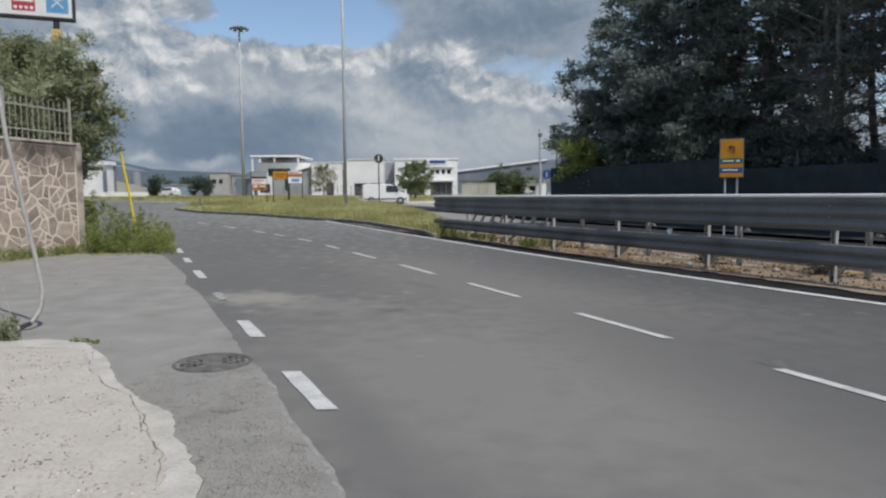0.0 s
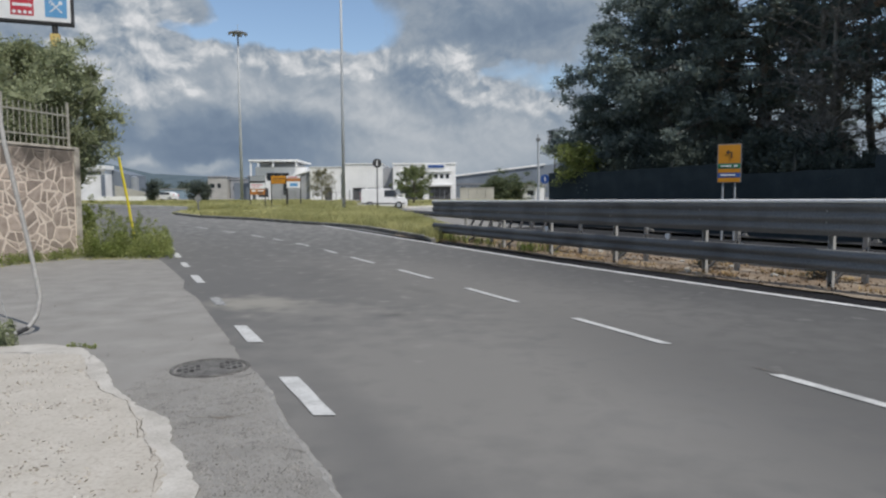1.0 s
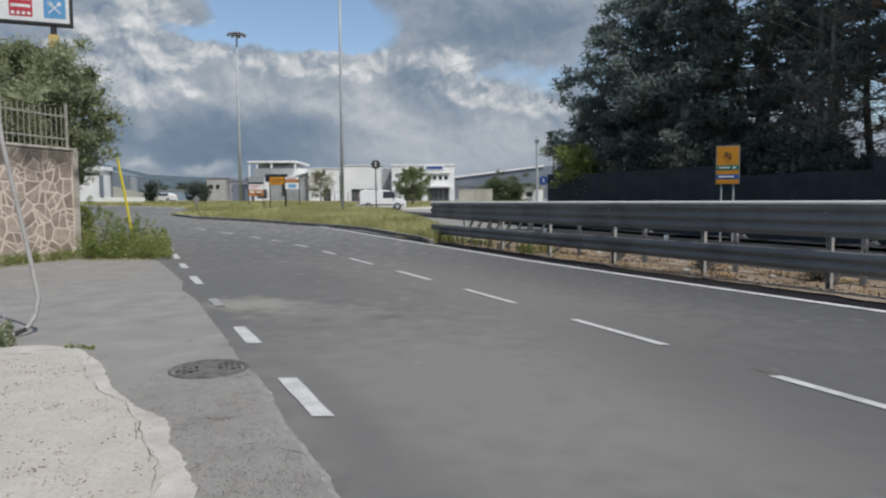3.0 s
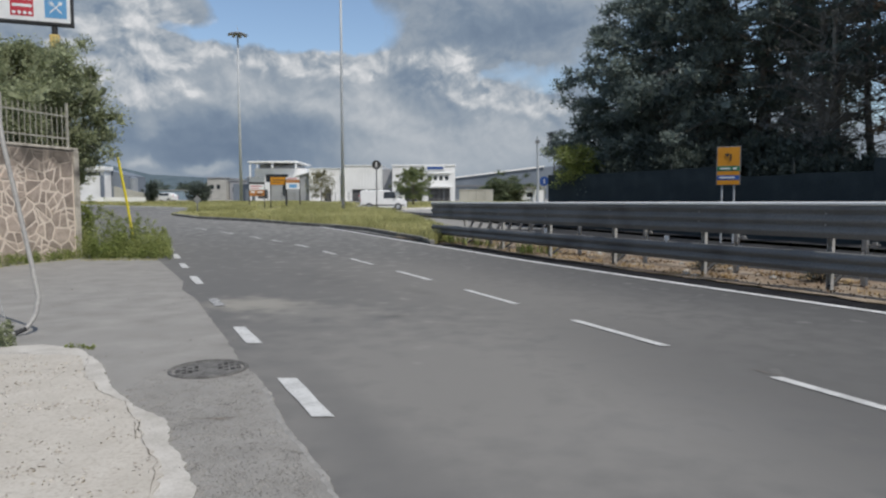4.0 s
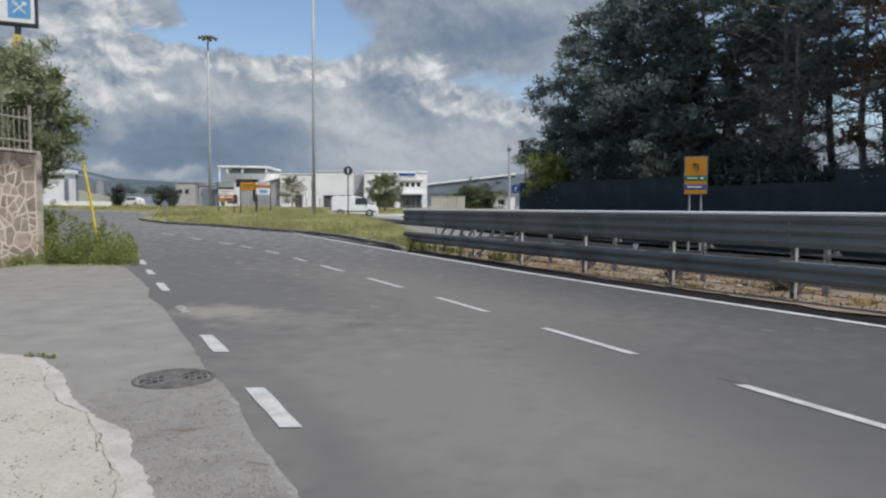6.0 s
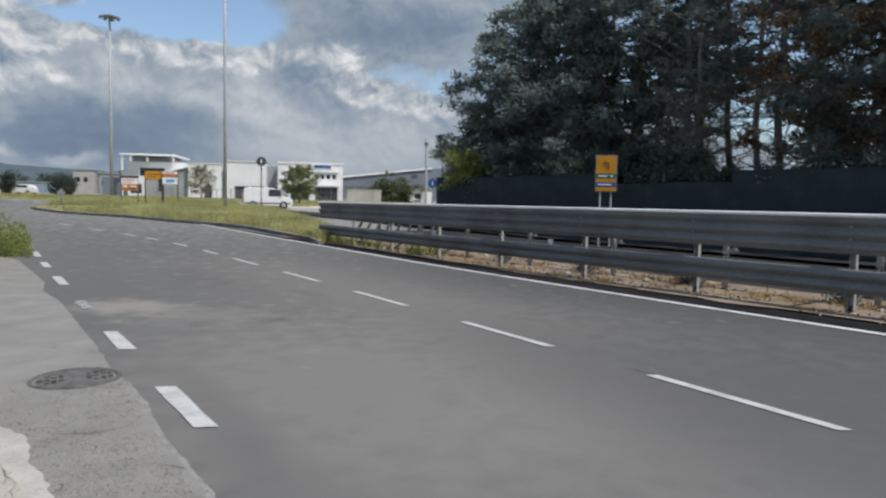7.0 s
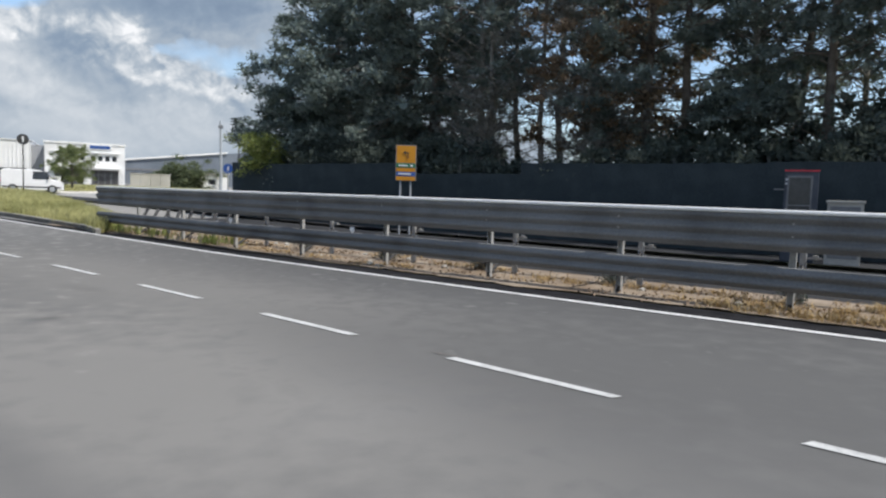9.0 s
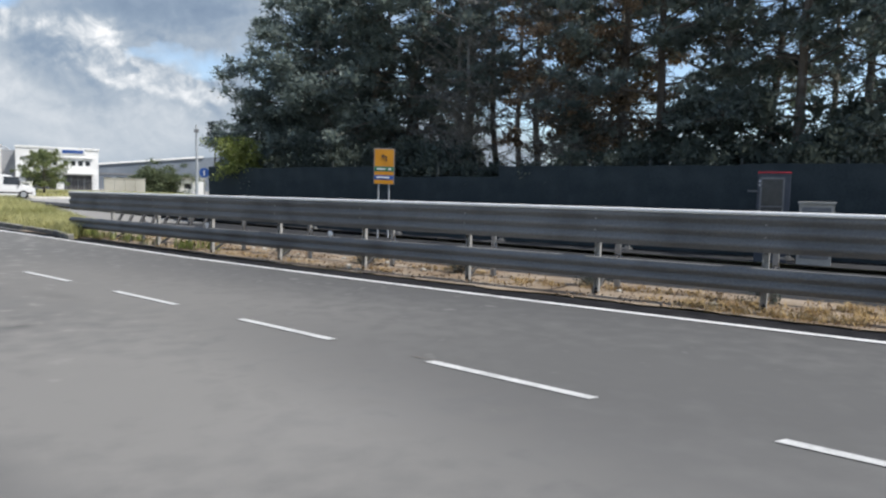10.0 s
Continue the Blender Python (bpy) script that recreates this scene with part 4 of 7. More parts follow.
def tree(name, label, category, seed, h, r, first_limb=0.25, leaves=9000, size=0.2, limbs=22, leaf="needles", bark="bark", trunk_r=0.16,
         shape="cone", clump=0.55, lean=0.0, flat=0.6, rise=0.25, group="", aspect=0.5, dead=0, twigs=2, fill=0):
    rng = np.random.default_rng(seed)
    t = thing(name, label, category, group=group)
    bm = bmesh.new()
    n = 9
    hh = h * (0.78 if shape == "ball" else 0.97)
    wob = rng.normal(0, 0.02 * h, (n, 2)).cumsum(0) * 0.35
    tp = [Vector((wob[k][0] * (k > 0) + lean * (k / (n - 1)), wob[k][1] * (k > 0), hh * k / (n - 1) - (0.3 if k == 0 else 0))) for k in range(n)]
    tube(bm, tp, [trunk_r * (1.25 if k == 0 else 1) * (1 - 0.85 * k / (n - 1)) + 0.012 for k in range(n)], 8)
    centres, spread = [], []
    for i in range(limbs):
        u = first_limb + (0.97 - first_limb) * (i + rng.uniform(0, 0.8)) / limbs
        k = u * (n - 1)
        b = tp[int(k)].lerp(tp[min(int(k) + 1, n - 1)], k - int(k))
        v = (u - first_limb) / (1 - first_limb)
        if shape == "cone":
            reach = r * (1.0 - 0.72 * v) * (0.55 + 0.45 * min(1, v * 5 + 0.3))
        elif shape == "ball":
            reach = r * math.sqrt(max(0.06, 1 - (2 * v - 0.9) ** 2))
        elif shape == "dome":
            reach = r * math.sqrt(max(0.05, 1 - max(0.0, (v - 0.3) / 0.72) ** 2.2))
        else:
            reach = r * (0.75 + 0.25 * math.sin(3 * v + seed)) * (1 - 0.45 * v * v)
        reach *= rng.uniform(0.86, 1.05) if shape == "dome" else rng.uniform(0.75, 1.15)
        az = i * 2.4 + rng.uniform(-0.5, 0.5)
        end = b + Vector((math.cos(az) * reach, math.sin(az) * reach, reach * (rise + 0.5 * v) + rng.uniform(-0.2, 0.2)))
        mid = b.lerp(end, 0.5) + Vector((0, 0, -0.08 * reach))
        tube(bm, [b, mid, end], [max(0.012, trunk_r * 0.34 * (1 - 0.6 * v)), trunk_r * 0.2 * (1 - 0.5 * v) + 0.006, 0.008], 5, False)
        for w in ((0.5, 0.66, 0.8, 0.91, 1.0) if shape == "dome" else (0.35, 0.55, 0.72, 0.88, 1.0)):
            if rng.random() < 0.88:
                centres.append(b.lerp(mid, w * 2) if w < 0.5 else mid.lerp(end, w * 2 - 1))
                spread.append(clump * rng.uniform(0.5, 1.15) * (0.55 + 0.45 * reach / r))
        for _ in range(twigs):
            q = mid.lerp(end, rng.uniform(0.1, 0.9))
            e2 = q + Vector(rng.normal(0, (0.16 if shape == "dome" else 0.32) * reach, 3).tolist()) * Vector((1, 1, 0.5)).length / 1.5
            tube(bm, [q, e2], [0.014, 0.005], 4, False)
            centres.append(e2)
            spread.append(clump * rng.uniform(0.4, 0.9))
    for i in range(dead):
        # bare dead branches below the crown
        k = rng.uniform(0.12, first_limb + 0.2) * (n - 1)
        b = tp[int(k)].lerp(tp[int(k) + 1], k - int(k))
        az, reach = rng.uniform(0, 6.28), r * rng.uniform(0.35, 0.8)
        end = b + Vector((math.cos(az) * reach, math.sin(az) * reach, reach * rng.uniform(-0.1, 0.6)))
        tube(bm, [b, b.lerp(end, 0.5) + Vector((0, 0, -0.06)), end], [0.026, 0.017, 0.007], 4, False)
        for _ in range(4):
            q = b.lerp(end, rng.uniform(0.3, 0.95))
            e2 = q + Vector(rng.normal(0, 0.28 * reach, 3).tolist())
            tube(bm, [q, e2], [0.011, 0.005], 3, False)
    centres.append(tp[-1])
    spread.append(clump * 0.6)
    part("trunk", bm, M[bark], t, smooth=True)
    at = [tuple(c) for c in centres]
    crown = pads("crown", at, spread, fill, leaves // len(at), size, rng, flat, aspect) if fill else leaf_mesh("crown", at, spread, leaves, size, rng, flat, aspect=aspect)
    part("crown", crown, M[leaf], t)
    return t


def pine(label, seed, h, r, first_limb, limbs, profile, pad, fill, edge, bark="bark", leaf="needles", trunk_r=0.18, flat=0.5, dead=0, bare=0.0, inner=0.35, lift=0.02):
    """A pine: tapered wandering trunk, forked limbs, and pads of needles towards the ends of the limbs."""
    rng = np.random.default_rng(seed)
    t = thing("pine_tree", label, "tree")
    bm = bmesh.new()
    n = 10
    wob = rng.normal(0, 0.018 * h, (n, 2)).cumsum(0) * 0.4
    tp = [Vector((wob[k][0] * (k > 0), wob[k][1] * (k > 0), h * 0.96 * k / (n - 1) - (0.3 if k == 0 else 0))) for k in range(n)]
    tube(bm, tp, [trunk_r * (1.3 if k == 0 else 1) * (1 - 0.84 * k / (n - 1)) + 0.012 for k in range(n)], 8)

    def on_trunk(u):
        k = u * (n - 1)
        return tp[int(k)].lerp(tp[min(int(k) + 1, n - 1)], k - int(k))

    centres, radii = [], []
    for i in range(limbs):
        u = first_limb + (0.97 - first_limb) * (i + rng.uniform(0, 0.9)) / limbs
        v = (u - first_limb) / (1 - first_limb)
        base = on_trunk(u)
        reach = r * float(np.interp(v, (0, 0.15, 0.35, 0.6, 0.82, 1.0), profile)) * rng.uniform(0.78, 1.08)
        az = i * 2.4 + rng.uniform(-0.6, 0.6)
        out = Vector((math.cos(az), math.sin(az), 0))
        end = base + out * reach + Vector((0, 0, reach * (lift + 0.42 * v + rng.uniform(-0.22, 0.3))))
        mid = base.lerp(end, 0.5) + Vector((-out.y, out.x, 0)) * rng.uniform(-0.14, 0.14) * reach + Vector((0, 0, rng.uniform(-0.12, 0.06) * reach))
        tube(bm, [base, mid, end], [max(0.018, trunk_r * 0.30 * (1 - 0.6 * v)), trunk_r * 0.15 * (1 - 0.5 * v) + 0.008, 0.008], 5, False)
        leafy = rng.random() >= bare
        for w in (0.38, 0.58, 0.78, 0.98):
            if w < inner or (not leafy and w < 0.9) or rng.random() < 0.12:
                continue
            q = base.lerp(mid, w * 2) if w < 0.5 else mid.lerp(end, w * 2 - 1)
            centres.append(q + Vector(rng.normal(0, 0.12, 3).tolist()))
            radii.append(pad * rng.uniform(0.65, 1.15) * (0.62 + 0.38 * reach / r))
        for _ in range(3):
            q = mid.lerp(end, rng.uniform(0.0, 0.85))
            side = Vector((-out.y, out.x, 0)) * rng.choice((-1, 1)) * rng.uniform(0.2, 0.42) * reach
            e2 = q + side + out * 0.2 * reach + Vector((0, 0, rng.normal(0.05, 0.12) * reach))
            tube(bm, [q, q.lerp(e2, 0.5) + Vector((0, 0, -0.03)), e2], [0.02, 0.014, 0.006], 4, False)
            if leafy:
                centres.append(e2)
                radii.append(pad * rng.uniform(0.55, 1.0) * (0.62 + 0.38 * reach / r))
    for i in range(dead):
        # bare dead branches below the crown
        base = on_trunk(rng.uniform(0.10, first_limb + 0.25))
        az, reach = rng.uniform(0, 6.28), r * rng.uniform(0.35, 0.85)
        end = base + Vector((math.cos(az) * reach, math.sin(az) * reach, reach * rng.uniform(-0.15, 0.55)))
        tube(bm, [base, base.lerp(end, 0.5) + Vector((0, 0, -0.06)), end], [0.032, 0.02, 0.008], 4, False)
        for _ in range(5):
            q = base.lerp(end, rng.uniform(0.25, 0.95))
            tube(bm, [q, q + Vector(rng.normal(0, 0.26 * reach, 3).tolist())], [0.014, 0.006], 3, False)
    centres.append(tp[-1])
    radii.append(pad * 0.7)
    part("trunk", bm, M[bark], t, smooth=True)
    part("crown", pads("crown", [tuple(c) for c in centres], radii, fill, edge, 0.17, rng, flat), M[leaf], t)
    return t


DOME = (0.75, 1.0, 1.0, 0.84, 0.62, 0.16)
TALL = (0.7, 1.0, 0.9, 1.0, 0.75, 0.2)
kinds = [
    pine("tall dark pine with a dense rounded crown down to the fence", 11, 12.4, 4.0, 0.10, 62, DOME, 0.74, 8, 105, inner=0.5, trunk_r=0.2, flat=0.62),
    pine("tall dark pine with spreading layered boughs behind the fence", 12, 14.5, 3.6, 0.22, 27, TALL, 0.66, 12, 85, dead=18, flat=0.48, inner=0.5, bare=0.12, lift=0.16, trunk_r=0.19),
    pine("tall dark pine with a bare lower trunk and sparse crown", 13, 14.0, 3.3, 0.36, 19, TALL, 0.56, 10, 75, "bark_pale", dead=44, bare=0.3, inner=0.5, lift=0.2, flat=0.42, trunk_r=0.15),
    pine("thin tall pine with half-dry brown foliage", 14, 11.0, 2.5, 0.24, 26, TALL, 0.5, 9, 60, "bark_pale", "needles_dry", dead=34, bare=0.3, trunk_r=0.12, lift=0.25),
    pine("bare grey half-dead pine full of thin twigs", 15, 13.0, 2.4, 0.20, 26, TALL, 0.34, 3, 26, "bark_pale", "twig_grey", dead=120, bare=0.45, trunk_r=0.13, lift=0.3),
]
rng = random.Random(4)
# places along the barrier line, distance across it, kind of tree
plan = [(24.0, 24.2, 0), (25.1, 23.4, 0), (22.7, 23.5, 0), (21.2, 25.2, 0), (18.4, 25.0, 1), (19.7, 26.6, 1), (14.5, 23.2, 4), (9.8, 23.2, 4), (16.2, 24.2, 2), (14.0, 25.0, 2), (10.7, 23.6, 3), (12.6, 24.4, 2), (8.9, 24.6, 1), (7.4, 24.2, 1), (4.6, 24.8, 2), (2.6, 24.0, 1), (-0.4, 24.6, 1), (-2.8, 24.2, 1),
        (22.6, 28.6, 1), (19.4, 28.6, 1), (20.4, 22.8, 4), (16.8, 28.0, 2), (10.4, 28.4, 3), (9.4, 29.2, 2), (6.4, 29.4, 2), (4.4, 27.6, 1), (1.6, 29.0, 2), (1.8, 25.8, 2), (-2.6, 28.4, 1), (12.0, 26.2, 2)]
used = set()
for sx, d, kd in plan:
    x, y = rp(sx + rng.uniform(-0.3, 0.3), d + rng.uniform(-0.1, 0.3))
    m = pose(x, y, hgt(y) * 0.5, rng.uniform(-2, 2), rng.uniform(-2, 2), rng.uniform(0, 360))
    if kd not in used:
        used.add(kd)
        kinds[kd].matrix_basis = m
        t = kinds[kd]
    else:
        t = copy_thing(kinds[kd], m)
        k = rng.uniform(0.94, 1.12)
        t.scale = (k, k, k * rng.uniform(0.95, 1.08))
    if d < 23.55 and sx > 20:
        t.scale = (0.66, 0.66, 0.66)
    elif sx > 23.0:
        t.scale = (1.10, 1.10, 0.93)
    t["group"] = "pines behind the fence"

# dark undergrowth along the fence, taller towards the near end
gen = np.random.default_rng(8)
c, sp = [], []
for i in range(460):
    along = gen.uniform(-6, 24)
    tall = float(np.interp(along, (-6, 0, 3, 6, 8, 9.5, 13.5, 15, 24), (2.6, 3.4, 4.2, 4.2, 2.4, 0.9, 0.9, 2.6, 2.6)))
    x, y = rp(along, gen.uniform(21.2, 26.5))
    c.append((x, y, 0.9 + tall * gen.random() ** 1.1))
    sp.append(gen.uniform(0.5, 0.9))
for i in range(70):
    # thicker and higher round the last pine
    x, y = rp(gen.uniform(22.0, 26.6), gen.uniform(22.0, 24.6))
    c.append((x, y, 1.8 + 3.6 * gen.random()))
    sp.append(gen.uniform(0.5, 0.8))
for i in range(170):
    # close behind the fence
    along = gen.uniform(-8, 22)
    if 8.2 < along < 13.8 and gen.random() < 0.7:
        continue
    x, y = rp(along, gen.uniform(20.9, 22.0))
    c.append((x, y, 1.2 + (0.9 if 9.0 < along < 13.5 else 2.2) * gen.random()))
    sp.append(gen.uniform(0.4, 0.7))
for i in range(90):
    # sprays that lean over the top of the fence
    along = gen.uniform(-8, 23)
    x, y = rp(along, gen.uniform(20.25, 20.9))
    c.append((x, y, (2.2 if 9.0 < along < 14.0 else 2.6) + gen.uniform(-0.15, 0.35)))
    sp.append(gen.uniform(0.28, 0.5))
tagged(part("undergrowth", pads("undergrowth", c, sp, 20, 150, 0.17, gen, 0.85, 0.4), M["dark_leaf"]), "dark evergreen undergrowth behind the fence", "shrubs", kind="stuff")

# ---- dark screened fence ----
fence = thing("screen_fence", "tall dark fence covered with opaque green screening", "fence")
s = -14.0
i = 0
while s < 24.0:
    x, y = rp(s, 20.0)
    ang = math.degrees(math.atan2(U.y, U.x))
    bm = bmesh.new()
    box(bm, -0.03, -0.03, -0.1, 0.03, 0.03, 2.68, 0.006)
    part("post", bm, M["fence_post"], fence, at=pose(x, y, 0.1, 0, 0, ang))
    bm = bmesh.new()
    rows = []
    pr = random.Random(i)
    top = (2.15 if 9.0 < s < 14.0 else 2.52) + pr.uniform(-0.03, 0.03)
    for a in range(7):
        rows.append([bm.verts.new((-0.01 + 2.515 * a / 6, 0.05 + 0.012 * math.sin(a * 1.3 + i) * math.sin(b), 0.05 + (top + pr.uniform(-0.015, 0.015) - 0.05) * b / 4)) for b in range(5)])
    for a, b in zip(rows, rows[1:]):
        for k in range(4):
            bm.faces.new((a[k], b[k], b[k + 1], a[k + 1]))
    r = bmesh.ops.extrude_face_region(bm, geom=bm.faces[:])
    for v in [g for g in r["geom"] if isinstance(g, bmesh.types.BMVert)]:
        v.co.y += 0.012
    part("screen_panel", bm, M["screen"], fence, at=pose(x, y, 0.1, 0, 0, ang))
    s += 2.5
    i += 1

# ---- direction sign beyond the rail ----


def board_sign(name, label, at, w, h, z0, rows, legs, back="grey_sheet", category="sign", leg_r=0.03, leg_mat="steel_pole"):
    """A flat sign on posts; rows are (x0, z0, x1, z1, material) fields laid on the plate, in metres from its lower left."""
    t = thing(name, label, category, at)
    bm = bmesh.new()
    box(bm, -w / 2, 0.0, z0, w / 2, 0.025, z0 + h, 0.006)
    plate = part("plate", bm, M[back], t)
    for i, (a, b, c, d, mt) in enumerate(rows):
        bm = bmesh.new()
        box(bm, -w / 2 + a, -0.004 - 0.003 * i, z0 + b, -w / 2 + c, 0.0, z0 + d)
        part("panel", bm, M[mt], plate)
    for lx in legs:
        bm = bmesh.new()
        tube(bm, [(lx, 0.06, -0.1), (lx, 0.06, z0 + h * 0.9)], leg_r, 8)
        part("leg", bm, M[leg_mat], t)
        bm = bmesh.new()
        box(bm, lx - 0.05, 0.025, z0 + 0.1, lx + 0.05, 0.1, z0 + 0.14)
        part("bracket", bm, M[leg_mat], t)
    return t


def facing(x, y, z, toward=(0.0, 0.0)):
    """Pose of a sign whose face turns to a place."""
    return pose(x, y, z, 0, 0, math.degrees(math.atan2(toward[1] - y, toward[0] - x)) + 90)


ds = board_sign("direction_sign", "orange direction sign with a bent arrow on two posts", facing(9.17, 21.84, 0.1, (-3, -6)),
                0.72, 1.24, 1.82,
                [(0.03, 0.62, 0.69, 1.21, "yellow"), (0.03, 0.46, 0.69, 0.60, "green"), (0.03, 0.32, 0.69, 0.44, "yellow"), (0.03, 0.17, 0.69, 0.31, "blue"), (0.03, 0.02, 0.69, 0.15, "yellow"),
                 (0.10, 0.51, 0.42, 0.55, "white"), (0.50, 0.50, 0.60, 0.56, "white"), (0.10, 0.22, 0.55, 0.265, "white")], (-0.18, 0.18))
bm = bmesh.new()
box(bm, 0.045, -0.034, 2.60, 0.085, -0.030, 2.78)
box(bm, -0.02, -0.034, 2.76, 0.085, -0.030, 2.80, 0, Matrix.Translation((0, 0, 0.01)))
arrow = [bm.verts.new(v) for v in ((-0.01, -0.032, 2.86), (-0.12, -0.032, 2.80), (-0.01, -0.032, 2.71))]
bm.faces.new(arrow)
part("arrow", bm, M["black"], ds)

# ---- roadside cabinet and display case ----
kiosk = thing("display_case", "grey glazed display case with a red top edge on the pavement", "display case", facing(15.1, 11.1, 0.12, (0, 0)))
bm = bmesh.new()
box(bm, -0.37, 0.0, 0.0, 0.37, 0.30, 2.2, 0.015)
part("body", bm, M["case_grey"], kiosk)
bm = bmesh.new()
box(bm, -0.27, -0.012, 0.75, 0.20, 0.001, 2.05)
part("pane", bm, M["dark_glass"], kiosk, "dark glass pane")
bm = bmesh.new()
box(bm, -0.38, -0.015, 2.2, 0.38, 0.31, 2.24, 0.008)
part("top_edge", bm, M["red"], kiosk, "red painted top edge")
for z in (1.88, 1.98):
    bm = bmesh.new()
    box(bm, -0.35, -0.010, z, -0.29, -0.001, z + 0.05)
    part("label_plate", bm, M["white"], kiosk)
for x0, z0, x1, z1 in ((-0.31, 0.70, -0.27, 2.10), (0.20, 0.70, 0.24, 2.10), (-0.27, 2.05, 0.20, 2.10), (-0.27, 0.70, 0.20, 0.75), (-0.27, 1.36, 0.20, 1.39)):
    bm = bmesh.new()
    box(bm, x0, -0.022, z0, x1, -0.001, z1, 0.003)
    part("pane_frame", bm, M["grey_sheet"], kiosk)
bm = bmesh.new()
box(bm, -0.60, 0.10, 1.74, -0.37, 0.13, 1.78, 0.004)
part("side_bracket", bm, M["grey_sheet"], kiosk)
cabinet = thing("utility_cabinet", "low pale grey roadside utility cabinet", "cabinet", facing(15.4, 10.15, 0.12, (0, 0)))
bm = bmesh.new()
box(bm, -0.37, 0.0, 0.0, 0.37, 0.32, 1.46, 0.01)
part("body", bm, M["concrete_wall"], cabinet)
bm = bmesh.new()
box(bm, -0.40, -0.03, 1.46, 0.40, 0.35, 1.52, 0.012)
part("lid", bm, M["concrete_wall"], cabinet)
bm = bmesh.new()
box(bm, -0.31, -0.012, 0.15, 0.31, 0.001, 1.38, 0.004)
part("door", bm, M["grey_sheet"], cabinet)

# ---- dry grass and litter under the rail ----
gen = np.random.default_rng(21)


def tufts(name, spots, blades, height, width, seed, lean=0.5):
    """Grass: separate bent blades at the spots (x, y, z)."""
    g = np.random.default_rng(seed)
    n = len(spots) * blades
    base = np.repeat(np.asarray(spots, float), blades, 0)
    base[:, :2] += g.normal(0, 0.06, (n, 2))
    az = g.uniform(0, 2 * math.pi, n)
    hh = height * g.uniform(0.45, 1.25, n)
    ln = hh * g.uniform(0.1, lean, n)
    side = np.stack([-np.sin(az), np.cos(az), np.zeros(n)], 1) * (width * g.uniform(0.6, 1.3, n))[:, None] / 2
    tip = base + np.stack([np.cos(az) * ln, np.sin(az) * ln, hh], 1)
    midp = base + np.stack([np.cos(az) * ln * 0.3, np.sin(az) * ln * 0.3, hh * 0.6], 1)
    v = np.stack([base - side, base + side, midp + side * 0.8, midp - side * 0.8, tip], 1).reshape(-1, 3)
    k = np.arange(n)[:, None] * 5
    quads = (k + np.array([0, 1, 2, 3])).tolist()
    tris = (k + np.array([3, 2, 4])).tolist()
    me = bpy.data.meshes.new(name)
    me.from_pydata(v.tolist(), [], quads + tris)
    return me


spots = []
for i in range(1500):
    y = gen.uniform(-2, 23)
    o = gen.uniform(0.05, 2.4)
    if noise.noise(Vector((y * 0.9, o * 1.2, 0.3))) > (0.14 if y > 6.5 else -0.2):
        spots.append((kerb_x(y) + o, y, hgt(y) + 0.02))
tagged(part("dry_grass", tufts("dry_grass", spots, 11, 0.09, 0.013, 31, 2.6), M["hay"]), "straw-coloured dry grass along the median", "grass", kind="stuff")
spots = []
for i in range(150):
    y = gen.uniform(1.0, 7.2)
    spots.append((kerb_x(y) + gen.uniform(0.02, 1.3) ** 1.3, y, hgt(y) + 0.02))
tagged(part("straw_tufts", tufts("straw_tufts", spots, 14, 0.11, 0.012, 35, 2.2), M["hay"]), "yellow straw tufts at the foot of the guard rail", "grass", kind="stuff")
lc = []
for i in range(420):
    y = gen.uniform(3, 23)
    lc.append((kerb_x(y) + gen.uniform(0.1, 2.2), y, hgt(y) + 0.05))
tagged(part("leaf_litter", leaf_mesh("leaf_litter", lc, [0.22] * len(lc), 3600, 0.05, gen, 0.12, aspect=0.6), M["litter"]), "brown dead leaves and twigs on the median", "litter", kind="stuff")
spots = []
for i in range(120):
    y = gen.uniform(16.5, 23.2)
    o = gen.uniform(0.05, 0.8)
    if y > 21.6 or abs(y - 17.9) < 0.35 or i % 6 == 0:
        spots.append((kerb_x(y) + o, y, hgt(y) + 0.02))
tagged(part("median_weeds", tufts("median_weeds", spots, 10, 0.26, 0.02, 33, 0.9), M["weed_leaf"]), "green weeds at the end of the guard rail", "weeds", kind="stuff")
for i in range(26):
    y = gen.uniform(6, 22)
    x = kerb_x(y) + gen.uniform(0.15, 2.0)
    bm = bmesh.new()
    bmesh.ops.create_icosphere(bm, subdivisions=1, radius=1.0)
    for v in bm.verts:
        v.co = Vector((v.co.x * gen.uniform(0.7, 1.2), v.co.y * gen.uniform(0.7, 1.2), v.co.z * gen.uniform(0.5, 0.8)))
    k = gen.uniform(0.03, 0.09)
    tagged(part("stone", bm, M["kerb_top"], at=Matrix.Translation((x, y, hgt(y) + 0.04)) @ Matrix.Diagonal((k, k, k, 1))), "small pale stone lying on the dry median", "stone", "stones on the median")

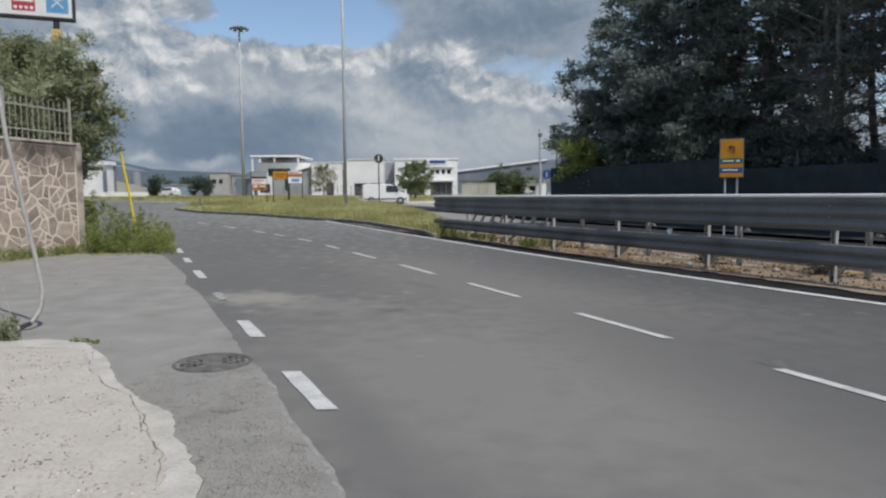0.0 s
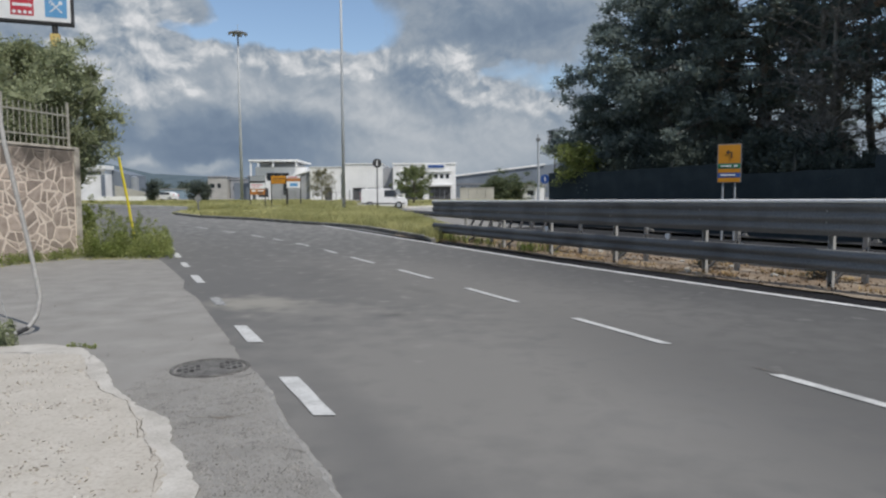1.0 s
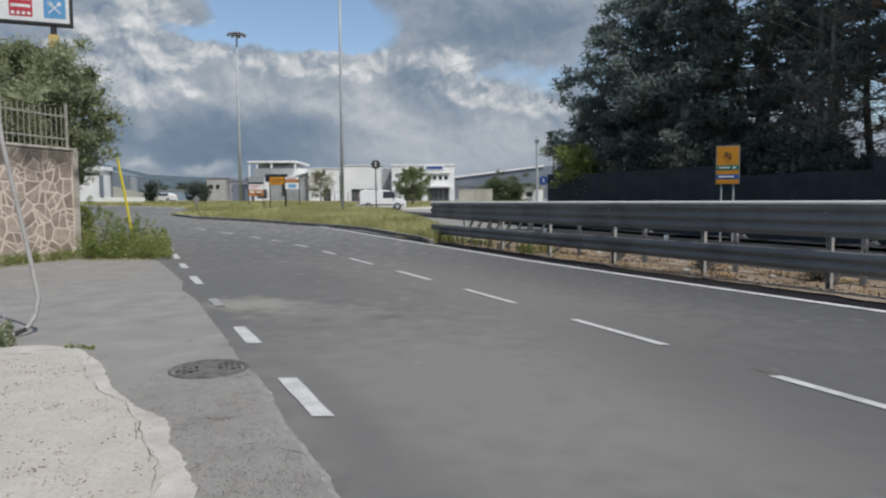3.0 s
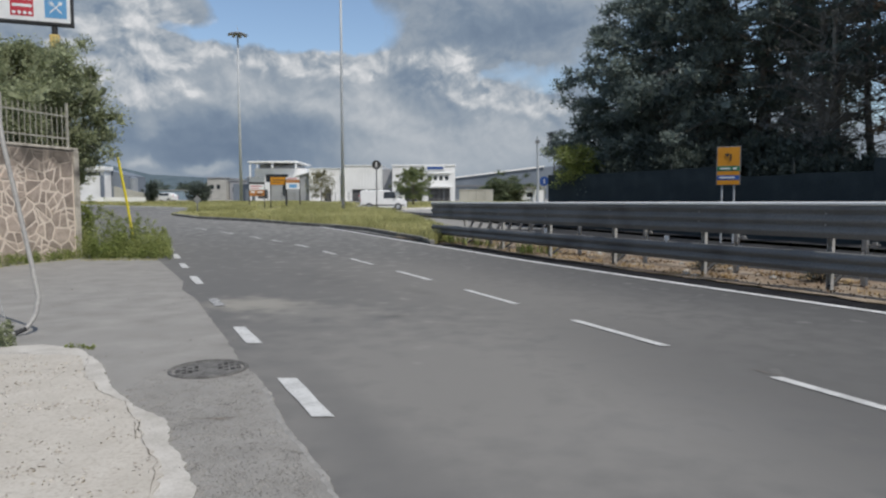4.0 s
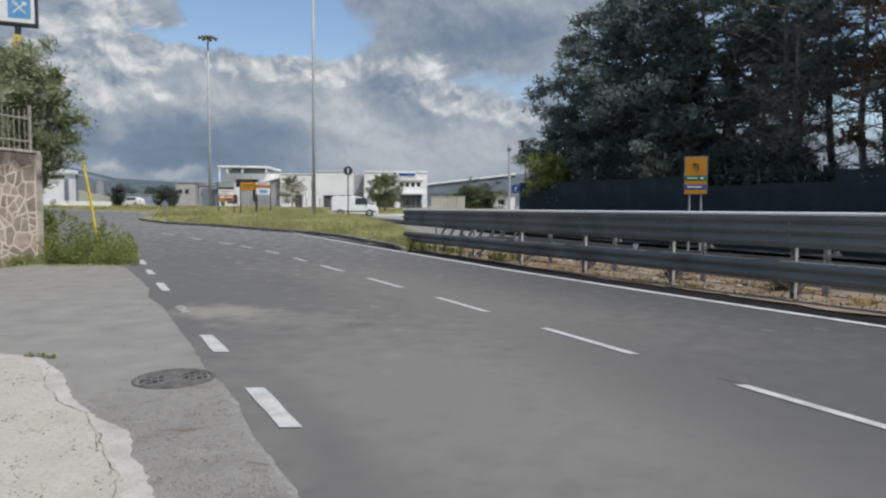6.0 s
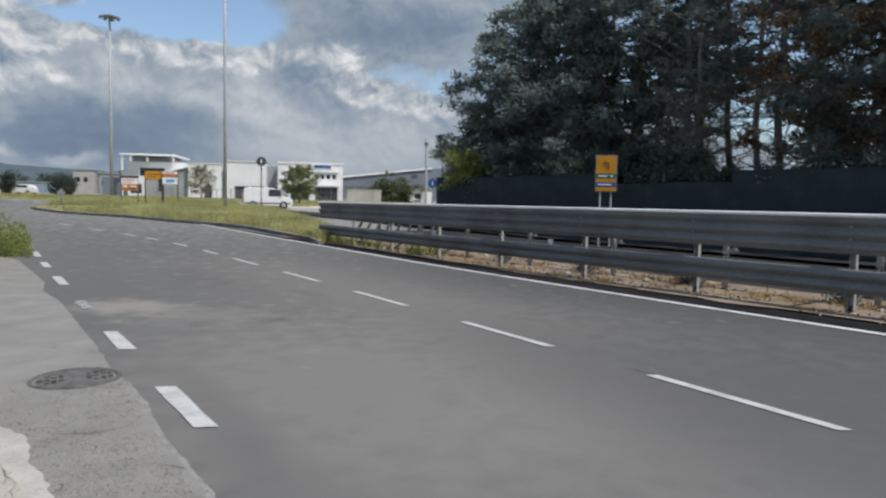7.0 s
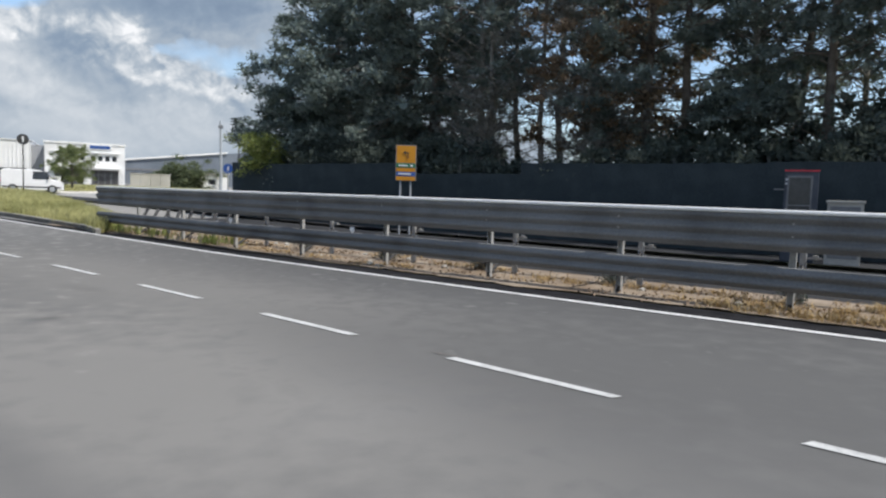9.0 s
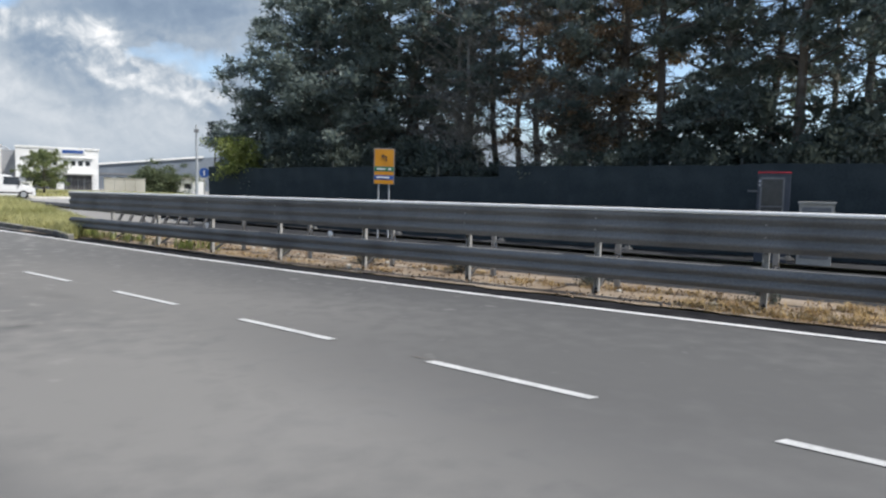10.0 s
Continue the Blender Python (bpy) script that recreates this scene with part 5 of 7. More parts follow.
# low dark bushes at the feet of the back posts
for i, (y, o, r) in enumerate(((6.6, 1.55, 0.24), (9.0, 1.5, 0.26), (11.4, 1.5, 0.22), (13.6, 1.45, 0.25), (16.2, 1.5, 0.2))):
    c = [(gen.normal(0, r * 0.5), gen.normal(0, r * 0.5), abs(gen.normal(0.14, 0.08))) for k in range(16)]
    bush = thing("bush", "low dark dry bush under the guard rail", "shrub", pose(kerb_x(y) + o, y, hgt(y) + 0.03), group="bushes under the rail")
    bm = bmesh.new()
    for q in c:
        tube(bm, [(0, 0, -0.02), (q[0] * 0.5, q[1] * 0.5, q[2] * 0.6), (q[0] * 1.2, q[1] * 1.2, q[2] + 0.06)], [0.006, 0.005, 0.002], 4, False)
    part("stems", bm, M["bark"], bush)["kind"] = "stuff"
    part("leaves", leaf_mesh("leaves", c, [r * 0.4] * len(c), 900, 0.035, gen, 0.8), M["dark_leaf"], bush)["kind"] = "stuff"

# ---- grassy roundabout with kerb ----
NEAR_EDGE = [(-0.35, 21.6), (-0.67, 23.3), (-1.86, 26.35), (-3.39, 30.1), (-5.06, 32.8), (-7.9, 35.6), (-11.0, 39.2), (-15.4, 42.6), (-18.7, 47.0)]
LAWN = NEAR_EDGE + [(-19.6, 48.6), (-20.2, 53.0), (-21.4, 57.5), (-28.2, 63.1), (-37.2, 70.1), (-75.0, 100.0), (-75.0, 112.0), (-24.0, 112.0), (-9.0, 70.0), (-9.0, 57.5), (-5.6, 54.0),
                    (-3.45, 48.0), (-0.7, 33.8), (0.35, 24.0)]
tagged(part("lawn", sheet(LAWN, 0.11, 0.3, 3.0), M["soil"]), "unmown grass island in front of the roundabout", "grass verge", kind="structure")
FAR_LAWN = [(-6.2, 59.6), (-4.0, 58.2), (-1.7, 59.6), (3.0, 63.0), (12.0, 74.0), (12.0, 92.0), (-7.5, 92.0)]
tagged(part("far_lawn", sheet(FAR_LAWN, 0.11, 0.3, 3.0), M["soil"]), "small grass verge with a young tree beyond the road", "grass verge", kind="structure")
tagged(part("yard", sheet([(-80, 112), (-24, 112), (-9, 92), (60, 92), (60, 165), (-80, 165)], 0.02, 0.0, 6.0), M["old_asphalt"]), "pale yard in front of the warehouses", "yard", kind="structure")


def kerb(name, pts, label, width=0.14, height=0.15, length=1.0, dark=False):
    """A row of kerb stones along a line."""
    t = thing(name, label, "kerb", kind="structure")
    line = smooth_line(pts, length)
    meshes = []
    for k in range(4):
        bm = bmesh.new()
        box(bm, 0.006, -width / 2, -0.2, 1.0 - 0.006, width / 2, height + 0.006 * (k - 1.5), 0.012)
        me = mesh_of(bm, "kerb_stone")
        me.materials.append(M["kerb"] if dark else M["kerb_pale"])
        meshes.append(me)
    # dark rows get a separate paler cap on every stone
    bm = bmesh.new()
    box(bm, 0.012, -width / 2 + 0.006, height - 0.005, 0.988, width / 2 + 0.03, height + 0.018, 0.006)
    cap = mesh_of(bm, "kerb_top")
    cap.materials.append(M["kerb_top"])
    for i, ((x0, y0), (x1, y1)) in enumerate(zip(line, line[1:])):
        d = math.hypot(x1 - x0, y1 - y0)
        tilt = math.degrees(math.atan2(hgt(y1) - hgt(y0), d))
        m = pose(x0, y0, hgt(y0), 0, -tilt, math.degrees(math.atan2(y1 - y0, x1 - x0))) @ Matrix.Diagonal((d, 1, 1, 1))
        part("kerb_stone", meshes[i % 4], None, t, at=m)
        if dark:
            part("kerb_top", cap, None, t, at=m)


kerb("kerb_near", NEAR_EDGE, "low weathered kerb stones with dark sides and paler tops", height=0.135, dark=True)
kerb("kerb_far", [(-21.4, 57.5), (-28.2, 63.1), (-37.2, 70.1), (-52.0, 82.0)], "pale kerb stones along the ring road", width=0.2, height=0.24, length=1.5)
kerb("kerb_verge", [(-6.2, 59.6), (-4.0, 58.2), (-1.7, 59.6), (3.0, 63.0)], "pale kerb stones round a grass verge")

gen = np.random.default_rng(55)


def inside(x, y, poly):
    hit = False
    for (x0, y0), (x1, y1) in zip(poly, poly[1:] + poly[:1]):
        if (y0 > y) != (y1 > y) and x < (x1 - x0) * (y - y0) / (y1 - y0) + x0:
            hit = not hit
    return hit


spots = []
while len(spots) < 11500:
    y = 21.6 + 60 * gen.random() ** 1.5
    x = gen.uniform(-40, 1)
    if inside(x, y, LAWN) and noise.noise(Vector((x * 0.25, y * 0.25, 2.0))) > -0.35 + 0.5 * (x < -12):
        spots.append((x, y, hgt(y) + 0.09))
tagged(part("tall_grass", tufts("tall_grass", spots, 10, 0.36, 0.016, 56, 0.7), M["grass"]), "tall yellow-green wild grass on the island", "grass", kind="stuff")
spots = []
while len(spots) < 5500:
    y = 40 + 68 * gen.random()
    x = gen.uniform(-62, 10)
    if inside(x, y, LAWN) or inside(x, y, FAR_LAWN):
        spots.append((x, y, hgt(y) + 0.09))
tagged(part("short_grass", tufts("short_grass", spots, 8, 0.15, 0.04, 57, 0.8), M["grass"]), "shorter meadow grass across the roundabout", "grass", kind="stuff")

# ---- stone wall ----
WA, WB = Vector((-9.42, 17.4, 0)), Vector((-11.3, 10.2, 0))      # far corner and near end of the wall's face
wall_dir = (WB - WA).normalized()
wall_len, WALL_H, THICK = (WB - WA).length, 2.74, 0.32
wall_m = Matrix.Translation(WA) @ pose(0, 0, 0, 0, 0, math.degrees(math.atan2(wall_dir.y, wall_dir.x)))   # x along, y out of the face
side_out = 1.0 if (wall_m.to_3x3() @ Vector((0, 1, 0))).x > 0 else -1.0
wall = new("wall_stone")
wall.matrix_basis = wall_m
tagged(wall, "garden wall of irregular brown stones set in cream mortar", "wall", kind="structure")
bm = bmesh.new()
box(bm, 0.0, -THICK * side_out if side_out > 0 else 0.0, -0.3, wall_len, 0.0 if side_out > 0 else THICK, WALL_H)
part("mortar", bm, M["mortar"], wall)
bm = bmesh.new()
box(bm, -0.05, -THICK - 0.03, WALL_H, wall_len, 0.03, WALL_H + 0.06, 0.012)
if side_out < 0:
    bmesh.ops.scale(bm, vec=(1, -1, 1), verts=bm.verts)
part("coping", bm, M["coping"], wall, "stained concrete coping")
bm = bmesh.new()
box(bm, -0.07, -THICK - 0.02, -0.3, 0.10, 0.035, WALL_H - 0.002, 0.015)
if side_out < 0:
    bmesh.ops.scale(bm, vec=(1, -1, 1), verts=bm.verts)
part("corner_post", bm, M["coping"], wall, "smooth cream corner post")


def clip(poly, px, py, nx, ny):
    out = []
    for (x0, y0), (x1, y1) in zip(poly, poly[1:] + poly[:1]):
        a, b = (x0 - px) * nx + (y0 - py) * ny, (x1 - px) * nx + (y1 - py) * ny
        if a <= 0:
            out.append((x0, y0))
        if (a < 0) != (b < 0) and a != b:
            u = a / (a - b)
            out.append((x0 + (x1 - x0) * u, y0 + (y1 - y0) * u))
    return out


def broken(poly, r, limit):
    """Split a stone by straight cuts through its middle until it is small enough."""
    area = abs(sum(x0 * y1 - x1 * y0 for (x0, y0), (x1, y1) in zip(poly, poly[1:] + poly[:1]))) / 2
    if len(poly) < 3 or area < limit:
        return [poly]
    cx, cy = sum(p[0] for p in poly) / len(poly), sum(p[1] for p in poly) / len(poly)
    spread = [max(abs(p[k] - c) for p in poly) for k, c in ((0, cx), (1, cy))]
    ang = (0.0 if spread[0] > spread[1] else math.pi / 2) + r.uniform(-0.7, 0.7)
    nx, ny = math.cos(ang), math.sin(ang)
    px, py = cx + r.uniform(-0.2, 0.2) * spread[0], cy + r.uniform(-0.2, 0.2) * spread[1]
    return [q for sgn in (1, -1) for q in broken(clip(poly, px, py, nx * sgn, ny * sgn), r, limit * r.uniform(0.8, 1.5))]


rs = random.Random(17)
seeds = []
for tries in range(6000):
    p = (rs.uniform(0.05, 4.7), rs.uniform(0, WALL_H))
    if all(math.hypot(p[0] - q[0], p[1] - q[1]) > 0.36 for q in seeds):
        seeds.append(p)
cells = []
for sx, sz in seeds:
    poly = [(0.13, 0.0), (min(wall_len, 4.9), 0.0), (min(wall_len, 4.9), WALL_H - 0.03), (0.13, WALL_H - 0.03)]
    for qx, qz in seeds:
        d = math.hypot(qx - sx, qz - sz)
        if 0 < d < 1.8:
            poly = clip(poly, (sx + qx) / 2, (sz + qz) / 2, (qx - sx) / d, (qz - sz) / d)
    cells += broken(poly, rs, rs.choice((0.05, 0.07, 0.10, 0.16, 0.30)))
for cell in cells:
    # joints of uneven width round every stone
    cx, cz = sum(p[0] for p in cell) / len(cell), sum(p[1] for p in cell) / len(cell)
    poly = cell
    for (x0, z0), (x1, z1) in zip(cell, cell[1:] + cell[:1]):
        d = math.hypot(x1 - x0, z1 - z0)
        if d < 1e-6:
            continue
        nx, nz = (z1 - z0) / d, -(x1 - x0) / d
        if nx * (cx - x0) + nz * (cz - z0) > 0:
            nx, nz = -nx, -nz
        k = rs.uniform(0.015, 0.034)
        poly = clip(poly, x0 - nx * k, z0 - nz * k, nx, nz)
        if len(poly) < 3:
            break
    if len(poly) < 3:
        continue
    bm = bmesh.new()
    # corners cut and a little uneven
    ring = []
    for (x0, z0), (x1, z1) in zip(poly, poly[1:] + poly[:1]):
        for u in (0.07, 0.93):
            ring.append((x0 + (x1 - x0) * u + rs.uniform(-0.008, 0.008), z0 + (z1 - z0) * u + rs.uniform(-0.008, 0.008)))
    cx, cz = sum(p[0] for p in ring) / len(ring), sum(p[1] for p in ring) / len(ring)
    proud = rs.uniform(0.005, 0.013)
    layers = []
    for yy, k in ((-0.03, 1.0), (proud * 0.7, 1.0), (proud, 0.93)):
        layers.append([bm.verts.new((cx + (x - cx) * k, yy * side_out, cz + (z - cz) * k)) for x, z in ring])
    for a, b in zip(layers, layers[1:]):
        for k in range(len(a)):
            bm.faces.new((a[k], a[(k + 1) % len(a)], b[(k + 1) % len(a)], b[k]))
    bm.faces.new(layers[-1])
    part("stone", bm, M["stone"], wall)

# ---- iron railing on the wall ----
railing = thing("iron_railing", "cream-painted iron railing along the top of the stone wall", "railing", wall_m)
zc = WALL_H + 0.06
for z in (zc + 0.22, zc + 0.78):
    bm = bmesh.new()
    box(bm, 0.0, -0.19 * side_out - 0.012, z, wall_len, -0.19 * side_out + 0.012, z + 0.035)
    part("rail", bm, M["cream_paint"], railing)
k = 0
x = 0.04
while x < wall_len:
    bm = bmesh.new()
    big = k % 12 == 0
    w = 0.026 if big else 0.008
    top = zc + (1.14 if big else 1.0 + 0.03 * math.sin(k * 1.7))
    box(bm, x - w, -0.19 * side_out - w, zc - 0.02, x + w, -0.19 * side_out + w, top, 0.003)
    part("post" if big else "bar", bm, M["cream_paint"], railing)
    x += 0.16
    k += 1

# ---- tree and shrubs beside the wall ----
olive = tree("garden_tree", "grey-green leafy tree growing behind the stone wall", "tree", 71, 7.25, 2.2, 0.26, 78000, 0.088, 60, "olive_leaf", "bark_pale", 0.17, "ball", 0.62, flat=0.8, rise=0.1, fill=12, aspect=0.45)
olive.matrix_basis = pose(-12.25, 19.6, 0, 0, 0, 40)
gen = np.random.default_rng(72)
c, sp = [], []
for i in range(60):
    c.append((gen.uniform(-15.5, -10.4), gen.uniform(17.9, 20.2), gen.uniform(2.8, 5.2)))
    sp.append(gen.uniform(0.25, 0.5))
for i in range(60):
    y = gen.uniform(12.6, 17.6)
    c.append((-9.42 + (y - 17.4) * 0.261 - gen.uniform(0.55, 1.5), y, gen.uniform(2.7, 4.6)))
    sp.append(gen.uniform(0.25, 0.5))
tagged(part("hedge", pads("hedge", c, sp, 12, 230, 0.085, gen, 0.9, 0.45), M["olive_leaf"]), "leafy grey-green hedge behind the iron railing", "hedge", kind="stuff")


def weeds(name, label, spots, seed, leaves, size, material="weed_leaf", stems=True, clump=0.13):
    """A weed patch: thin stems with small leaves; spots are (x, y, height)."""
    g = np.random.default_rng(seed)
    t = thing(name, label, "weeds", pose(spots[0][0], spots[0][1], 0))
    c, sp = [], []
    bm = bmesh.new()
    ox, oy = spots[0][0], spots[0][1]
    for x, y, h in spots:
        lx, ly = g.normal(0, 0.15 * h, 2)
        p0, p1 = Vector((x - ox, y - oy, 0.0)), Vector((x - ox + lx, y - oy + ly, h))
        tube(bm, [p0, p0.lerp(p1, 0.5), p1], [0.006, 0.005, 0.002], 4, False)
        for w in (0.15, 0.35, 0.55, 0.75, 0.92, 1.0):
            c.append(tuple(p0.lerp(p1, w)))
            sp.append(clump * (1.1 - 0.6 * w))
    part("stems", bm, M[material], t)["kind"] = "stuff"
    part("leaves", leaf_mesh("leaves", c, sp, leaves, size, g, 0.8, aspect=0.4), M[material], t)["kind"] = "stuff"
    return t


g = random.Random(5)
spots = []
for i in range(260):
    u = g.random() ** 1.15
    y = 16.55 + 2.0 * g.random()
    x = -9.0 + (left_x(y) - 0.15 + 9.0) * u
    spots.append((x, y, g.uniform(0.25, 1.0) ** 1.3 * (1.25 - 0.45 * u) * (0.85 + 0.9 * noise.noise(Vector((x * 1.8, y * 1.8, 0)))) * (0.6 if y < 16.9 else 1.1)))
weeds("weed_patch", "dense green roadside weeds at the end of the stone wall", spots, 81, 26000, 0.05, clump=0.11)
spots = [(-9.35 - 0.26 * u - 0.05 + g.uniform(0.05, 0.45), 17.2 - u, g.uniform(0.10, 0.28)) for u in [2.6 * k / 50 for k in range(50)]]
weeds("weed_strip", "low yellowish weeds along the foot of the stone wall", spots, 82, 3200, 0.05)
spots = [(-10.0 + g.uniform(-0.3, 0.3), 18.6 + g.uniform(-0.3, 0.5), g.uniform(0.9, 1.6)) for k in range(34)]
weeds("tall_weeds", "taller green weeds behind the wall corner", spots, 83, 5200, 0.07)
spots = [(-4.28 + g.uniform(-0.1, 0.1), 6.5 + g.uniform(-0.08, 0.08), g.uniform(0.10, 0.28)) for k in range(16)]
weeds("small_weed", "small green weed growing from the slab edge", spots, 84, 800, 0.035, "olive_leaf", clump=0.045)
spots = [(-3.55 + g.uniform(-0.12, 0.2), 6.42 + g.uniform(-0.05, 0.05), g.uniform(0.02, 0.06)) for k in range(14)]
weeds("small_weed", "tiny flat weed in the slab joint", spots, 85, 260, 0.03, clump=0.03)

# ---- yellow pole, conduit, manhole ----
yp = thing("marker_pole", "leaning yellow painted marker pole among weeds", "pole", pose(-10.55, 23.0, 0))
bm = bmesh.new()
tube(bm, [(0, 0, -0.2), (-0.22, 0, 1.4), (-0.47, 0, 2.9)], 0.045, 10)
part("shaft", bm, M["pole_yellow"], yp)
bm = bmesh.new()
tube(bm, [(-0.47, 0, 2.9), (-0.475, 0, 2.93)], [0.05, 0.03], 10)
part("cap", bm, M["pole_yellow"], yp)

hose = thing("conduit", "grey corrugated plastic conduit hanging down to the pavement", "conduit")
ctl = [(-4.86, 7.36, 2.9), (-4.72, 7.3, 2.04), (-4.60, 7.3, 1.42), (-4.46, 7.28, 0.74), (-4.385, 7.25, 0.40), (-4.38, 7.18, 0.22), (-4.42, 7.10, 0.10), (-4.50, 7.0, 0.045), (-4.62, 6.92, 0.045)]
fine_pts, rad = [], []
for a, b in zip(ctl, ctl[1:]):
    n = max(4, int((Vector(b) - Vector(a)).length / 0.016))
    for k in range(n):
        fine_pts.append(Vector(a).lerp(Vector(b), k / n))
for k in range(3):
    fine_pts = [fine_pts[0]] + [(fine_pts[i - 1] + fine_pts[i] * 2 + fine_pts[i + 1]) / 4 for i in range(1, len(fine_pts) - 1)] + [fine_pts[-1]]
bm = bmesh.new()
tube(bm, fine_pts, [0.026 if i % 2 else 0.022 for i in range(len(fine_pts))], 8)
part("pipe", bm, M["plastic"], hose, smooth=True)
bm = bmesh.new()
tube(bm, [(-4.43, 7.08, 0.085), (-4.50, 7.0, 0.047)], 0.027, 8)
part("coupling", bm, M["dark_iron"], hose)
bracket = thing("wire", "thin pale wire hanging beside the conduit", "wire")
bm = bmesh.new()
tube(bm, [(-5.35, 7.9, 2.6), (-5.30, 7.9, 0.9), (-5.22, 7.85, 0.32), (-5.12, 7.8, 0.06)], 0.005, 5)
part("strand", bm, M["zinc_light"], bracket)

mh = thing("manhole_cover", "round cast-iron manhole cover set in the old asphalt", "manhole cover", pose(-1.98, 5.60, 0.019, 0, 0, 20))
bm = bmesh.new()
prof = [(0.0, 0.002), (0.265, 0.002), (0.272, -0.008), (0.284, -0.008), (0.29, 0.004), (0.318, 0.004), (0.33, -0.02)]
rings = [[bm.verts.new((r * math.cos(2 * math.pi * k / 40), r * math.sin(2 * math.pi * k / 40), z)) for k in range(40)] if r else [bm.verts.new((0, 0, z))] for r, z in prof]
for k in range(40):
    bm.faces.new((rings[0][0], rings[1][k], rings[1][(k + 1) % 40]))
for a, b in zip(rings[1:], rings[2:]):
    for k in range(40):
        bm.faces.new((a[k], b[k], b[(k + 1) % 40], a[(k + 1) % 40]))
part("cover", bm, M["cover"], mh)
bm = bmesh.new()
for i in range(-5, 6):
    for j in range(-5, 6):
        if math.hypot(i, j) * 0.048 < 0.255 and abs(i) > 1 and -3 < j < 4 - (i < 0) and (i * 5 + j * 3) % 7 < 4:
            box(bm, i * 0.048 - 0.017, j * 0.048 - 0.013, 0.001, i * 0.048 + 0.017, j * 0.048 + 0.013, 0.006)
part("studs", bm, M["iron"], mh, "dark worn studs")["kind"] = "stuff"
bm = bmesh.new()
rr = [[bm.verts.new((r * math.cos(2 * math.pi * k / 40), r * math.sin(2 * math.pi * k / 40), z)) for k in range(40)] for r, z in ((0.292, 0.0045), (0.300, 0.009), (0.312, 0.009), (0.320, 0.0045))]
for p, q in zip(rr, rr[1:]):
    for k in range(40):
        bm.faces.new((p[k], q[k], q[(k + 1) % 40], p[(k + 1) % 40]))
part("rim", bm, M["rim_dust"], mh, "dusty outer rim")

# ---- cracks in the ground ----


def crack(pts, z, seed, width=0.012):
    """A thin dark crack along a wandering line."""
    r = random.Random(seed)
    line = smooth_line(pts, 0.07, 0.013, seed)
    bm = bmesh.new()
    prev = None
    for i, (x, y) in enumerate(line):
        w = width * (r.uniform(0.2, 1.0) if r.random() < 0.8 else r.uniform(1.5, 3.0)) * (0.3 if i in (0, len(line) - 1) else 1)
        a, b = line[max(i - 1, 0)], line[min(i + 1, len(line) - 1)]
        d = math.hypot(b[0] - a[0], b[1] - a[1]) or 1
        nx, ny = -(b[1] - a[1]) / d, (b[0] - a[0]) / d
        cur = [bm.verts.new((x - nx * w, y - ny * w, z)), bm.verts.new((x + nx * w, y + ny * w, z))]
        if prev:
            bm.faces.new((prev[0], prev[1], cur[1], cur[0]))
        prev = cur
    return tagged(part("crack", bm, M["crack"]), "thin dark crack in the pavement", "crack", "pavement cracks", kind="structure")


crack([(-3.2, 6.02), (-2.93, 5.4), (-2.55, 4.9), (-2.22, 4.6), (-1.92, 4.15), (-1.74, 3.8), (-1.53, 3.5), (-1.39, 3.1)], 0.040, 2, 0.0018)
crack([(-1.95, 4.18), (-1.86, 3.98), (-1.80, 3.85)], 0.041, 3, 0.0045)
crack([(-1.66, 4.30), (-1.45, 4.30), (-1.2, 4.42)], 0.0175, 4, 0.008)
crack([(-4.9, 6.2), (-4.2, 6.12), (-3.5, 6.1)], 0.041, 5, 0.004)
crack([(-0.94, 3.75), (-0.75, 3.68)], 0.0165, 6, 0.005)
crack([(5.3, 9.55), (5.0, 9.9), (4.7, 10.1)], 0.010, 7, 0.012)
crack([(4.95, 9.5), (4.6, 9.85)], 0.010, 8, 0.010)
crack([(2.75, 5.32), (2.65, 5.5), (2.55, 5.62)], 0.010, 9, 0.006)

# ---- masts, signs and hoardings on the roundabout ----
mast = thing("light_mast", "tall grey steel light mast with a ring of floodlights", "light mast", pose(-29.9, 100.0, hgt(100)))
bm = bmesh.new()
tube(bm, [(0, 0, -0.3), (0, 0, 12), (0, 0, 24.4)], [0.24, 0.185, 0.12], 12)
part("shaft", bm, M["steel_pole"], mast, smooth=True)
bm = bmesh.new()
bmesh.ops.create_cone(bm, cap_ends=True, segments=16, radius1=0.9, radius2=0.5, depth=0.25, matrix=Matrix.Translation((0, 0, 24.5)))
part("head_ring", bm, M["grey_sheet"], mast)
for k in range(8):
    a = k * math.pi / 4
    bm = bmesh.new()
    box(bm, -0.30, -0.22, -0.10, 0.30, 0.22, 0.10, 0.03, Matrix.Translation((1.1 * math.cos(a), 1.1 * math.sin(a), 24.35)) @ pose(0, 0, 0, 0, 25, math.degrees(a)))
    part("floodlight", bm, M["grey_sheet"], mast)
bm = bmesh.new()
tube(bm, [(0, 0, 24.4), (0, 0, 25.6)], 0.03, 6)
part("lightning_rod", bm, M["steel_pole"], mast)
mast2 = thing("light_mast", "very tall slim grey steel light mast in the grass", "light mast", pose(-7.42, 50.0, hgt(50)))
bm = bmesh.new()
tube(bm, [(0, 0, -0.3), (0, 0, 9), (0, 0, 20)], [0.13, 0.10, 0.07], 12)
part("shaft", bm, M["steel_pole"], mast2, smooth=True)
bm = bmesh.new()
box(bm, -0.08, -0.155, 0.6, 0.08, -0.08, 1.1, 0.01)
part("access_door", bm, M["grey_sheet"], mast2)
bm = bmesh.new()
bmesh.ops.create_cone(bm, cap_ends=True, segments=16, radius1=0.8, radius2=0.5, depth=0.25, matrix=Matrix.Translation((0, 0, 20)))
part("head_ring", bm, M["grey_sheet"], mast2)

